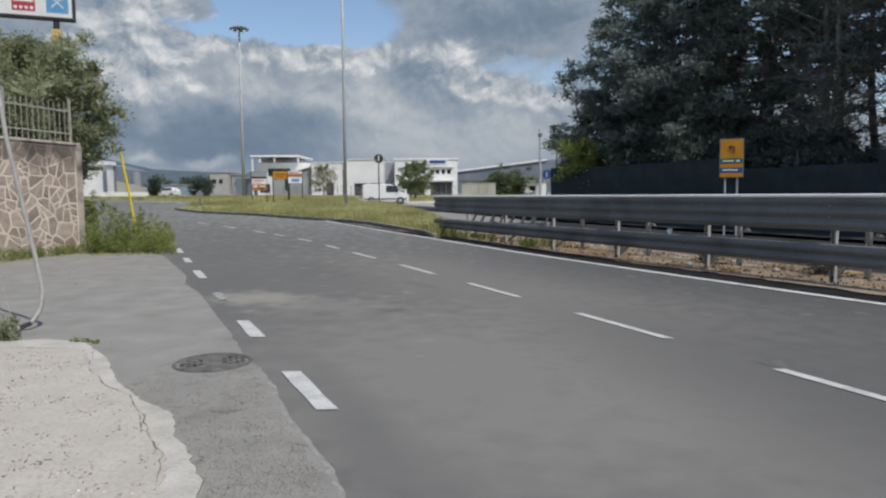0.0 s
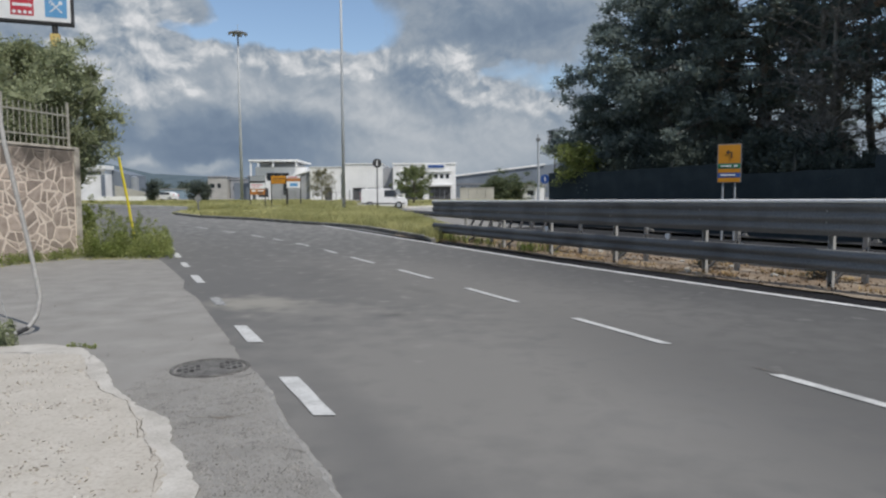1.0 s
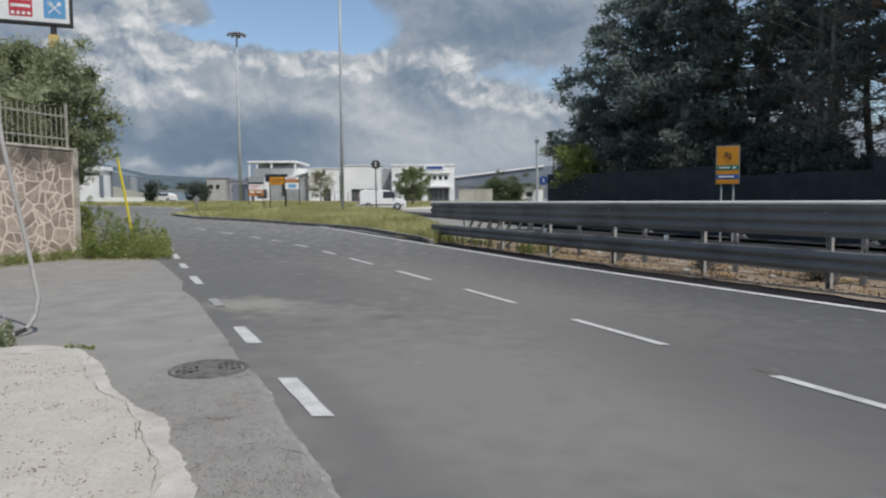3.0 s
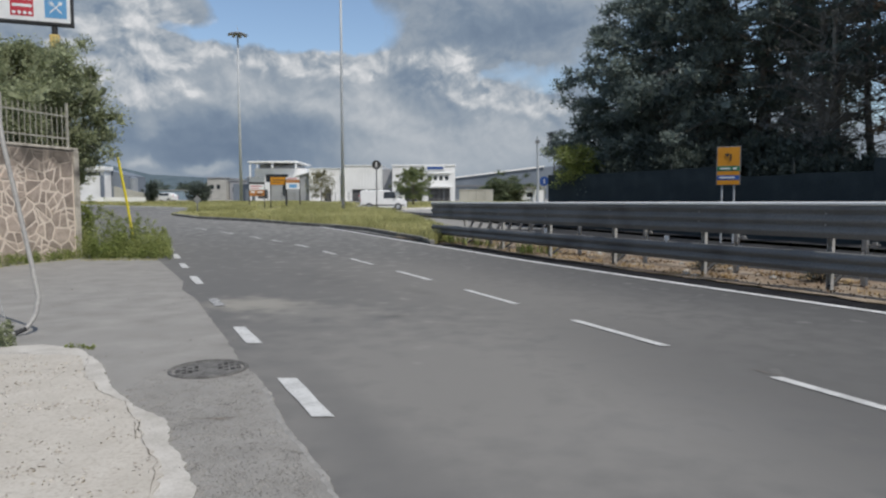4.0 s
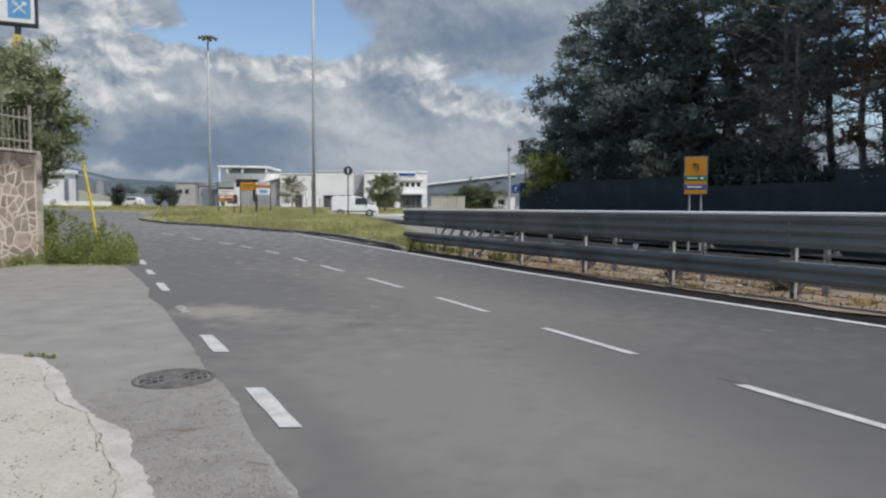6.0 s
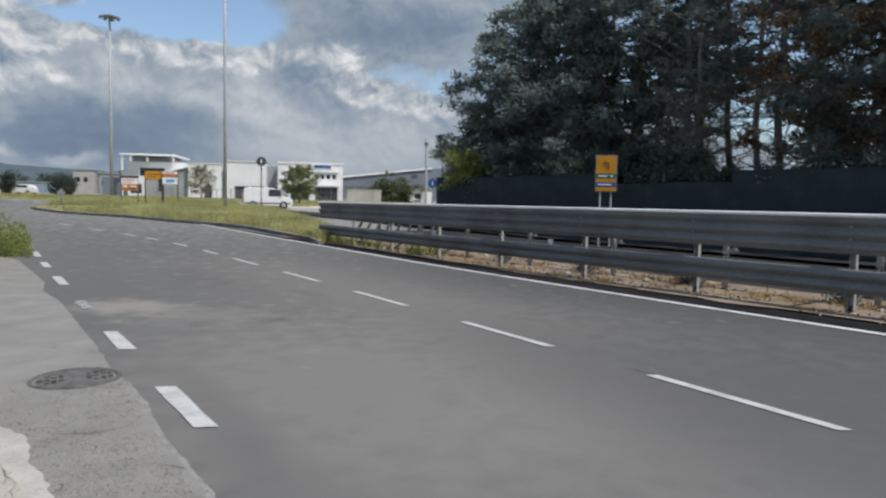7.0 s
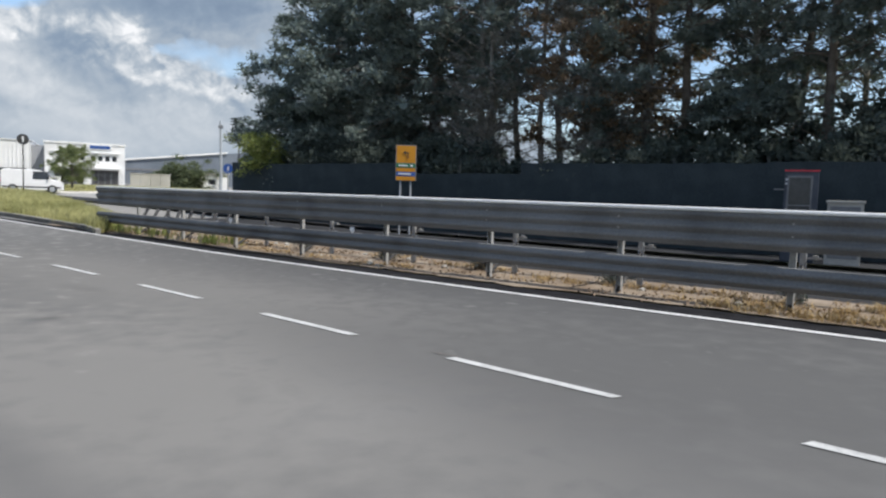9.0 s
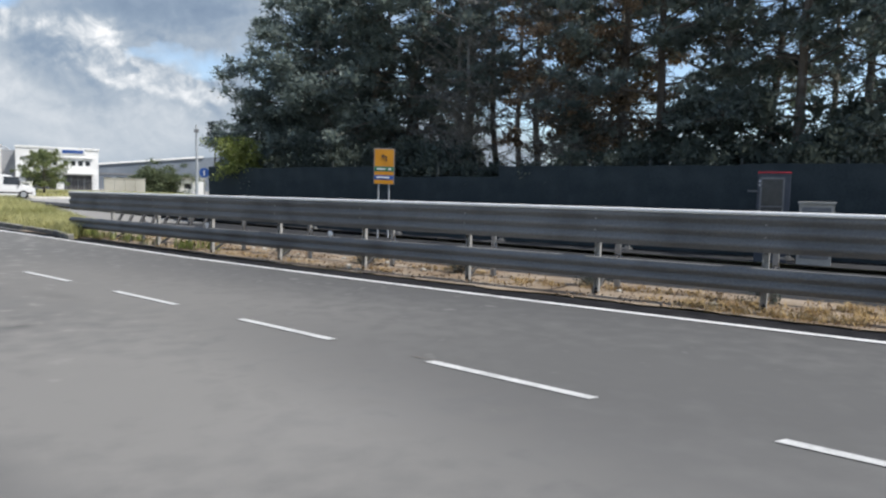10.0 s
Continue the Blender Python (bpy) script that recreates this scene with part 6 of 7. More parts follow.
board_sign("hoarding", "roadside notice board with red and white fields on dark posts", facing(-17.1, 62.0, 0.75), 1.36, 1.72, 1.2,
           [(0.02, 1.26, 1.34, 1.70, "silver"), (0.02, 1.08, 1.34, 1.24, "dark_iron"), (0.02, 0.56, 1.34, 1.06, "white"), (0.02, 0.02, 1.34, 0.54, "orange"),
            (0.12, 0.86, 1.1, 0.94, "red"), (0.12, 0.68, 0.85, 0.74, "red"), (0.15, 0.30, 0.5, 0.46, "white"), (0.62, 0.12, 1.15, 0.22, "black"), (0.7, 0.32, 1.2, 0.42, "white")], (-0.66, 0.66), "black", "hoarding", 0.04, "dark_iron")
board_sign("hoarding", "roadside notice board with an orange-yellow field on dark posts", facing(-15.1, 62.0, 0.75), 1.46, 0.74, 2.2,
           [(0.02, 0.02, 1.44, 0.72, "yellow"), (0.2, 0.42, 1.25, 0.50, "black"), (0.2, 0.22, 0.9, 0.28, "black")], (-0.72, 0.72), "black", "hoarding", 0.05, "dark_iron")
board_sign("hoarding", "roadside notice board with red, white and light blue fields", facing(-13.8, 62.0, 0.75), 1.26, 1.14, 1.8,
           [(0.02, 0.90, 1.24, 1.12, "white"), (0.02, 0.62, 1.24, 0.88, "orange"), (0.02, 0.02, 1.24, 0.60, "white"), (0.3, 0.15, 1.0, 0.45, "light_blue"), (0.15, 0.96, 1.0, 1.03, "red")], (-0.62, 0.62), "black", "hoarding", 0.05, "dark_iron")

rs_ = thing("road_sign", "round road sign seen from behind on a grey pole", "road sign", facing(-4.94, 50.0, 0.55))
bm = bmesh.new()
bmesh.ops.create_cone(bm, cap_ends=True, segments=28, radius1=0.33, radius2=0.33, depth=0.03, matrix=pose(0, 0, 3.57, 90))
part("disc", bm, M["dark_iron"], rs_)
bm = bmesh.new()
box(bm, -0.04, -0.022, 3.38, 0.04, -0.016, 3.76)
part("stripe", bm, M["white"], rs_)
bm = bmesh.new()
tube(bm, [(0, 0.05, -0.2), (0, 0.05, 3.6)], 0.04, 8)
part("pole", bm, M["dark_iron"], rs_)
bs = thing("road_sign", "round blue road sign on a short pole by the fence", "road sign", facing(5.95, 40.0, 0.2))
bm = bmesh.new()
bmesh.ops.create_cone(bm, cap_ends=True, segments=28, radius1=0.27, radius2=0.27, depth=0.03, matrix=pose(0, 0, 2.4, 90))
part("disc", bm, M["blue"], bs)
bm = bmesh.new()
box(bm, -0.03, -0.024, 2.25, 0.03, -0.017, 2.52)
part("arrow", bm, M["white"], bs)
bm = bmesh.new()
tube(bm, [(0, 0.05, -0.2), (0, 0.05, 2.6)], 0.035, 8)
part("pole", bm, M["zinc_light"], bs)
gs = thing("road_sign", "small grey sign seen from behind in the grass", "road sign", facing(-18.95, 52.0, 0.45))
bm = bmesh.new()
vs = [bm.verts.new((0.30 * math.cos(a), 0.0, 1.15 + 0.36 * math.sin(a))) for a in [math.pi / 2 + k * math.pi / 2 for k in range(4)]]
f = bm.faces.new(vs)
r = bmesh.ops.extrude_face_region(bm, geom=[f])
for v in [q for q in r["geom"] if isinstance(q, bmesh.types.BMVert)]:
    v.co.y += 0.02
part("plate", bm, M["grey_sheet"], gs)
bm = bmesh.new()
tube(bm, [(0, 0.05, -0.2), (0, 0.05, 1.4)], 0.05, 8)
part("pole", bm, M["grey_sheet"], gs)
bo = thing("bollard", "dark post standing in the grass by the notice boards", "bollard", pose(-13.95, 60.0, 0.8))
bm = bmesh.new()
tube(bm, [(0, 0, -0.2), (0, 0, 0.9), (0, 0, 1.05)], [0.09, 0.09, 0.05], 10)
part("shaft", bm, M["black"], bo)
bm = bmesh.new()
tube(bm, [(0, 0, 1.05), (0, 0, 1.30)], [0.13, 0.10], 10)
part("head", bm, M["black"], bo)
lp = thing("street_pole", "slim grey lamp pole at the end of the fence", "pole", pose(6.12, 44.0, 0.2))
bm = bmesh.new()
tube(bm, [(0, 0, -0.2), (0, 0, 3.0), (-0.05, 0, 5.4)], [0.10, 0.08, 0.055], 8)
part("shaft", bm, M["steel_pole"], lp)
bm = bmesh.new()
box(bm, -0.16, -0.1, 4.95, 0.10, 0.1, 5.15, 0.02)
part("lamp_head", bm, M["grey_sheet"], lp)

# ---- illuminated roof sign on a pole behind the wall ----
rsn = thing("pole_sign", "white box sign with red and blue squares in a dark frame", "sign", pose(-12.98, 21.95, -0.07, 0, 0, 21))
bm = bmesh.new()
box(bm, -1.9, -0.12, 7.14, 1.08, 0.12, 8.75, 0.02)
part("frame", bm, M["black"], rsn)
bm = bmesh.new()
box(bm, -1.82, -0.135, 7.23, 1.0, -0.118, 8.67)
face = part("face", bm, M["white"], rsn)
bm = bmesh.new()
box(bm, -0.67, -0.143, 7.36, -0.03, -0.134, 8.02)
sq = part("red_square", bm, M["red"], rsn, "red square with white dots")
g2 = random.Random(2)
for i in range(3):
    for j in range(4):
        if (i, j) in ((1, 1), (1, 2)):
            continue
        bm = bmesh.new()
        bmesh.ops.create_cone(bm, cap_ends=True, segments=10, radius1=0.055, radius2=0.055, depth=0.006, matrix=Matrix.Translation((-0.57 + j * 0.148, -0.145, 7.46 + i * 0.22)) @ pose(0, 0, 0, 90))
        part("dot", bm, M["white"], sq)
bm = bmesh.new()
box(bm, -0.57, -0.148, 7.64, -0.13, -0.143, 7.73, 0, None)
part("bar", bm, M["white"], sq)
bm = bmesh.new()
box(bm, 0.28, -0.143, 7.36, 0.90, -0.134, 8.02)
sq2 = part("blue_square", bm, M["light_blue"], rsn, "light blue square with crossed cutlery")
for a, hd in ((45, True), (-45, False)):
    bm = bmesh.new()
    mm = Matrix.Translation((0.59, -0.146, 7.69)) @ pose(0, 0, 0, 0, a, 0)
    box(bm, -0.018, -0.004, -0.24, 0.018, 0.002, 0.14, 0, mm)
    if hd:
        bmesh.ops.create_cone(bm, cap_ends=True, segments=12, radius1=0.06, radius2=0.06, depth=0.006, matrix=mm @ Matrix.Translation((0, -0.001, 0.19)) @ pose(0, 0, 0, 90))
    else:
        for o in (-0.045, -0.015, 0.015, 0.045):
            box(bm, o - 0.008, -0.004, 0.13, o + 0.008, 0.002, 0.25, 0, mm)
        box(bm, -0.053, -0.0045, 0.11, 0.053, 0.0015, 0.14, 0, mm)
    part("spoon" if hd else "fork", bm, M["white"], sq2)
bm = bmesh.new()
tube(bm, [(0.52, 0, -0.2), (0.52, 0, 7.14)], 0.09, 10)
part("pole", bm, M["dark_iron"], rsn)
bm = bmesh.new()
box(bm, 0.38, -0.13, 6.42, 0.66, 0.13, 6.86, 0.02)
part("sleeve", bm, M["sleeve"], rsn, "yellow band on the pole")

# ---- buildings ----


def wall_box(t, name, x0, x1, y0, y1, z0, z1, material, openings=()):
    """A block whose front wall has real recessed openings (x0, z0, x1, z1)."""
    bm = bmesh.new()
    xs_ = sorted({x0, x1, *[v for o in openings for v in (o[0], o[2])]})
    zs_ = sorted({z0, z1, *[v for o in openings for v in (o[1], o[3])]})
    for xa, xb in zip(xs_, xs_[1:]):
        for za, zb in zip(zs_, zs_[1:]):
            cx, cz = (xa + xb) / 2, (za + zb) / 2
            if not any(o[0] < cx < o[2] and o[1] < cz < o[3] for o in openings):
                box(bm, xa, y0, za, xb, y0 + 0.35, zb)
    box(bm, x0, y0 + 0.35, z0, x1, y1, z1)
    bmesh.ops.remove_doubles(bm, verts=bm.verts, dist=0.0005)
    return part(name, bm, M[material], t)


def glazed(t, x0, z0, x1, z1, y, mullions=1, mat_frame="white", pane_mat="dark_glass", name="window"):
    bm = bmesh.new()
    b = 0.07
    box(bm, x0, y + 0.10, z0, x1, y + 0.16, z0 + b)
    box(bm, x0, y + 0.10, z1 - b, x1, y + 0.16, z1)
    for k in range(mullions + 2):
        cx = x0 + (x1 - x0 - b) * k / (mullions + 1)
        box(bm, cx, y + 0.095, z0, cx + b, y + 0.165, z1)
    w = part(name, bm, M[mat_frame], t)
    bm = bmesh.new()
    box(bm, x0, y + 0.2, z0, x1, y + 0.22, z1)
    part("pane", bm, M[pane_mat], w)
    return w


G1 = hgt(110) - 0.1
# white two-storey building with the blue name panel
hb = thing("warehouse", "white two-storey commercial building with a blue name panel", "building")
wins = [(-2.55 + 0.9 * k, 4.72, -1.88 + 0.9 * k, 5.55) for k in range(4)] + [(-6.6 + 0.9 * k, 4.72, -5.93 + 0.9 * k, 5.55) for k in range(4)]
low = [(-2.45, G1, 1.0, 3.5), (-7.0, G1, -3.4, 3.5)]
wall_box(hb, "wall", -8.15, 1.85, 108, 124, G1, 7.0, "white_wall", wins + low)
for o in wins:
    glazed(hb, *o, 108, 0)
for o in low:
    glazed(hb, o[0], o[1], o[2], o[3], 108, 3, "grey_sheet", "interior", "shopfront")
bm = bmesh.new()
box(bm, -8.25, 107.88, 7.0, 1.95, 124.1, 7.28, 0.03)
part("parapet", bm, M["white_wall"], hb)
bm = bmesh.new()
box(bm, -7.4, 107.3, 3.62, 1.2, 108.0, 3.86, 0.03)
part("canopy", bm, M["white_wall"], hb)
bm = bmesh.new()
box(bm, -7.4, 107.7, 5.85, 1.2, 108.0, 5.98, 0.02)
part("ledge", bm, M["white_wall"], hb)
bm = bmesh.new()
box(bm, -3.3, 107.86, 6.36, 0.15, 107.99, 7.06, 0.02)
pn = part("name_panel", bm, M["white"], hb, "pale panel with a blue band")
bm = bmesh.new()
box(bm, -2.6, 107.82, 6.5, -0.05, 107.86, 6.92)
part("blue_band", bm, M["blue"], pn)
bm = bmesh.new()
box(bm, 1.2, 107.9, G1, 1.85, 107.99, 3.6)
part("pilaster", bm, M["white_wall"], hb)
# grey link block
lk = thing("link_block", "grey rendered link between two white buildings", "building")
lks = [(-9.6, 1.5, -8.9, 3.4)]
wall_box(lk, "wall", -10.2, -8.2, 111, 124, G1, 6.7, "grey_wall", lks)
glazed(lk, *lks[0], 111, 0, "grey_sheet", "interior", "door")
# white ribbed hall with two dark bays
rb = thing("warehouse", "white ribbed metal hall with two open dark bays", "building")
bays = [(-14.9, G1, -12.75, 3.4), (-12.4, G1, -10.4, 3.4)]
wall_box(rb, "wall", -16.1, -10.0, 110, 126, G1, 7.2, "white_wall", bays)
# dark panes stand in for the unlit depth of the open bays
for o in bays:
    glazed(rb, *o, 110.1, 1, "grey_sheet", "interior", "bay_door")
for k in range(13):
    x = -16.05 + k * 0.5
    bm = bmesh.new()
    box(bm, x, 109.93, 3.45 if -15.0 < x < -10.35 else G1, x + 0.07, 110.0, 7.15)
    part("rib", bm, M["white_wall"], rb)
bm = bmesh.new()
box(bm, -16.2, 109.85, 7.2, -9.9, 126, 7.34, 0.02)
part("roof_edge", bm, M["white_wall"], rb)
# plain white block with the pale tree before it
wb = thing("warehouse", "plain white building front with a grey gable beside it", "building")
wd = [(-19.6, G1, -18.4, 3.5)]
wall_box(wb, "wall", -22.0, -16.9, 111, 124, G1, 6.75, "white_wall", wd)
glazed(wb, *wd[0], 111, 1, "grey_sheet", "interior", "door")
bm = bmesh.new()
box(bm, -22.1, 110.9, 6.75, -16.8, 124, 6.9, 0.02)
part("parapet", bm, M["white_wall"], wb)
bm = bmesh.new()
gv = [(-28.6, G1), (-22.0, G1), (-22.0, 6.2), (-28.6, 4.4)]
fr = [bm.verts.new((x, 112, z)) for x, z in gv]
bk = [bm.verts.new((x, 126, z)) for x, z in gv]
bm.faces.new(fr)
bm.faces.new(bk[::-1])
for k in range(4):
    bm.faces.new((fr[k], bk[k], bk[(k + 1) % 4], fr[(k + 1) % 4]))
part("gable_wall", bm, M["grey_wall"], wb)
bm = bmesh.new()
box(bm, -0.05, 111.7, 0, 6.95, 126, 0.16, 0, Matrix.Translation((-28.7, 0, 4.4)) @ pose(0, 0, 0, 0, -15.3, 0))
part("roof", bm, M["white_wall"], wb)
bm = bmesh.new()
box(bm, -26.6, 111.9, 2.4, -26.1, 112.0, 4.2)
part("window", bm, M["dark_glass"], wb)
# white house with a flat pergola roof
ho = thing("house", "white two-storey building with a flat roof on slim columns", "building")
hw = [(-31.5, 4.9, -27.5, 6.3), (-33.0, 2.0, -31.2, 3.6)]
wall_box(ho, "wall", -33.4, -24.4, 120, 132, 1.3, 7.3, "white_wall", hw)
for o in hw:
    glazed(ho, *o, 120, 2, "grey_sheet", "dark_glass")
bm = bmesh.new()
box(bm, -34.2, 118.6, 8.25, -25.6, 131, 8.55, 0.03)
part("roof", bm, M["white_wall"], ho)
for x in (-33.9, -32.6, -30.0, -25.9):
    bm = bmesh.new()
    box(bm, x - 0.12, 118.8, 1.3 if x < -33.5 else 7.3, x + 0.12, 119.04, 8.25)
    part("column", bm, M["white_wall"], ho)
bm = bmesh.new()
box(bm, -32.8, 121, 7.3, -26.5, 130, 8.0)
part("roof_room", bm, M["grey_wall"], ho)
bm = bmesh.new()
box(bm, -37.6, 121, 1.3, -33.4, 131, 4.6)
part("side_wing", bm, M["blue_grey"], ho)
# grey long warehouse on the right
gw = thing("warehouse", "long blue-grey warehouse with a shallow sloping roof", "building")
bm = bmesh.new()
gv = [(2.4, 1.5), (60.0, 1.5), (60.0, 12.5), (22.0, 8.9), (2.4, 6.5)]
fr = [bm.verts.new((x, 150, z)) for x, z in gv]
bk = [bm.verts.new((x, 190, z)) for x, z in gv]
bm.faces.new(fr)
bm.faces.new(bk[::-1])
for k in range(5):
    bm.faces.new((fr[k], bk[k], bk[(k + 1) % 5], fr[(k + 1) % 5]))
part("wall", bm, M["blue_grey"], gw)
bm = bmesh.new()
box(bm, 0, 149.6, 0, 20.2, 190, 0.35, 0, Matrix.Translation((2.2, 0, 6.45)) @ pose(0, 0, 0, 0, -6.95, 0))
part("roof", bm, M["white_wall"], gw)
bm = bmesh.new()
box(bm, 2.4, 149.9, 4.6, 21.5, 150.0, 5.0)
part("band", bm, M["grey_sheet"], gw)
for k in range(8):
    bm = bmesh.new()
    box(bm, 3.5 + k * 2.4, 149.92, 3.2, 4.9 + k * 2.4, 149.99, 4.2)
    part("window", bm, M["dark_glass"], gw)
cw = thing("yard_wall", "pale precast concrete yard wall", "wall", kind="structure")
for k in range(4):
    bm = bmesh.new()
    box(bm, 2.1 + k * 1.13, 90, 1.0, 3.2 + k * 1.13, 90.2, 2.9, 0.02)
    part("panel", bm, M["concrete_wall"], cw)
bm = bmesh.new()
box(bm, 2.05, 89.95, 2.9, 6.65, 90.25, 3.0, 0.01)
part("coping", bm, M["concrete_wall"], cw)
wbx = thing("meter_hut", "small white box-shaped hut on the grass verge", "hut", pose(-5.0, 69.0, hgt(69) + 0.1))
bm = bmesh.new()
box(bm, -0.95, 0, -0.1, 0.95, 1.2, 0.95, 0.02)
part("body", bm, M["white_wall"], wbx)
bm = bmesh.new()
box(bm, -1.0, -0.06, 0.95, 1.0, 1.26, 1.02, 0.01)
part("roof", bm, M["white_wall"], wbx)
bm = bmesh.new()
box(bm, -0.1, -0.02, 0.05, 0.75, 0.001, 0.85, 0.005)
part("door", bm, M["grey_sheet"], wbx)
ws = thing("gatehouse", "low white gatehouse beside the pines", "building")
wall_box(ws, "wall", 10.8, 14.2, 95, 100, 1.0, 3.3, "white_wall", [(11.6, 1.9, 12.6, 2.7)])
glazed(ws, 11.6, 1.9, 12.6, 2.7, 95, 0)
bm = bmesh.new()
box(bm, 10.6, 94.8, 3.3, 14.4, 100.2, 3.45, 0.02)
part("roof", bm, M["concrete_wall"], ws)
# left warehouse
lw = thing("warehouse", "white warehouse with a dark band of windows under its roof", "building")
lo = [(-81.0, 6.35, -63.3, 7.0)]
wall_box(lw, "wall", -82.0, -62.6, 125, 127.6, 1.4, 7.3, "white_wall", lo)
glazed(lw, *lo[0], 125, 14, "grey_sheet", "dark_glass", "window_band")
bm = bmesh.new()
box(bm, -82.3, 124.4, 7.3, -62.2, 127.8, 8.0, 0.05)
part("roof_edge", bm, M["white_wall"], lw)
bm = bmesh.new()
box(bm, -63.2, 124.7, 1.4, -62.6, 124.99, 6.3)
part("corner_column", bm, M["blue_grey"], lw)
bm = bmesh.new()
gv = [(-63.6, 1.4), (-59.4, 1.4), (-59.4, 6.4), (-63.6, 7.6)]
fr = [bm.verts.new((x, 128, z)) for x, z in gv]
bk = [bm.verts.new((x, 135, z)) for x, z in gv]
bm.faces.new(fr)
bm.faces.new(bk[::-1])
for k in range(4):
    bm.faces.new((fr[k], bk[k], bk[(k + 1) % 4], fr[(k + 1) % 4]))
part("side_hall", bm, M["blue_grey"], lw, "blue-grey metal side hall")
tank = thing("storage_tank", "upright silver storage tank beside the white warehouse", "tank", pose(-57.6, 126.0, 1.5))
bm = bmesh.new()
bmesh.ops.create_cone(bm, cap_ends=True, segments=20, radius1=0.7, radius2=0.7, depth=4.3, matrix=Matrix.Translation((0, 0, 2.15)))
part("body", bm, M["silver"], tank, smooth=False)
bm = bmesh.new()
bmesh.ops.create_cone(bm, cap_ends=True, segments=20, radius1=0.74, radius2=0.15, depth=0.3, matrix=Matrix.Translation((0, 0, 4.45)))
part("lid", bm, M["silver"], tank)
ramp_wall = thing("ramp_wall", "sloping grey concrete wall of a loading ramp", "wall", kind="structure")
bm = bmesh.new()
gv = [(-53.6, 1.2), (-46.4, 1.2), (-46.4, 2.4), (-48.0, 2.7), (-53.6, 4.0)]
fr, bk = [bm.verts.new((x, 110, z)) for x, z in gv], [bm.verts.new((x, 110.4, z)) for x, z in gv]
bm.faces.new(fr)
bm.faces.new(bk[::-1])
for k in range(5):
    bm.faces.new((fr[k], bk[k], bk[(k + 1) % 5], fr[(k + 1) % 5]))
part("panel", bm, M["concrete_wall"], ramp_wall)
lwl = thing("boundary_wall", "low white boundary wall across the roundabout", "wall", kind="structure")
for k in range(6):
    bm = bmesh.new()
    box(bm, -51.3 + k * 1.2, 100, 1.1, -50.12 + k * 1.2, 100.2, 2.15, 0.015)
    part("panel", bm, M["white_wall"], lwl)
for nm, x0, x1, y0, z1, mt, lab in (("house", -55.8, -51.4, 160, 7.0, "concrete_wall", "distant pale house among trees"), ("workshop", -51.2, -46.0, 162, 6.4, "grey_wall", "distant grey workshop building"),
                                    ("workshop", -45.8, -40.5, 158, 7.0, "blue_grey", "distant blue-grey workshop with a flat roof"), ("shed", -80.5, -73.0, 190, 4.6, "shed_blue", "distant pale blue metal shed")):
    b = thing(nm, lab, "building")
    ops = [(x0 + 0.6 + k * 1.5, z1 - 2.6, x0 + 1.5 + k * 1.5, z1 - 1.5) for k in range(int((x1 - x0 - 0.8) / 1.5))]
    wall_box(b, "wall", x0, x1, y0, y0 + 14, 1.6, z1, mt, ops)
    for o in ops:
        glazed(b, *o, y0, 0, "grey_sheet")
    bm = bmesh.new()
    box(bm, x0 - 0.2, y0 - 0.2, z1, x1 + 0.2, y0 + 14.2, z1 + 0.25, 0.02)
    part("roof", bm, M["grey_wall"], b)

# ---- wire fence before the yard ----
yf = thing("wire_fence", "low grey wire fence in front of the warehouses", "fence")
for k in range(17):
    x = -30.0 + 2.0 * k
    bm = bmesh.new()
    box(bm, x - 0.04, 99.96, hgt(100) - 0.2, x + 0.04, 100.04, hgt(100) + 1.5, 0.01)
    part("post", bm, M["grey_sheet"], yf)
    if k < 16:
        for z in (0.15, 0.5, 0.85, 1.2, 1.45):
            bm = bmesh.new()
            box(bm, x + 0.04, 99.985, hgt(100) + z, x + 1.96, 100.015, hgt(100) + z + 0.03)
            part("rail", bm, M["grey_sheet"], yf)

# ---- trees in the distance ----
t = tree("street_tree", "small leafy street tree on the far verge", "tree", 91, 4.7, 1.85, 0.20, 13000, 0.14, 30, "tree_leaf", "bark", 0.10, "ball", 0.32, flat=0.9, rise=0.15)
t.matrix_basis = pose(-3.2, 72.0, 1.0)
t = tree("street_tree", "pale thin-leaved young tree before a white building", "tree", 92, 5.0, 1.8, 0.22, 5000, 0.15, 28, "blossom", "bark_pale", 0.09, "ball", 0.34, flat=0.9, rise=0.2)
t.matrix_basis = pose(-16.1, 90.0, 1.2)
t = tree("broad_tree", "broad dark green tree beside the grey warehouse", "tree", 93, 3.2, 3.7, 0.04, 36000, 0.17, 50, "hedge_leaf", "bark", 0.16, "ball", 0.95, flat=0.75, rise=-0.2, fill=12)
t.matrix_basis = pose(8.5, 97.0, 1.1)
t.scale = (1.2, 1.2, 0.98)
t = tree("broad_tree", "round dark tree on the far side of the roundabout", "tree", 94, 2.9, 1.5, 0.05, 10000, 0.17, 30, "dark_leaf", "bark", 0.14, "ball", 0.42, flat=0.8, rise=0.1)
t.matrix_basis = pose(-34.4, 95.0, 1.3)
t = tree("broad_tree", "small dark tree at the end of the ramp wall", "tree", 97, 3.6, 1.0, 0.1, 5000, 0.2, 24, "dark_leaf", "bark", 0.1, "ball", 0.4, flat=0.9, rise=0.1, fill=6)
t.matrix_basis = pose(-43.6, 101.0, 1.3)
t = tree("broad_tree", "bright yellow-green leafy tree at the end of the fence", "tree", 95, 4.5, 0.95, 0.64, 8000, 0.12, 30, "bright_leaf", "bark", 0.09, "ball", 0.34, flat=0.55, rise=0.1)
t.matrix_basis = pose(6.1, 31.0, 0.1)
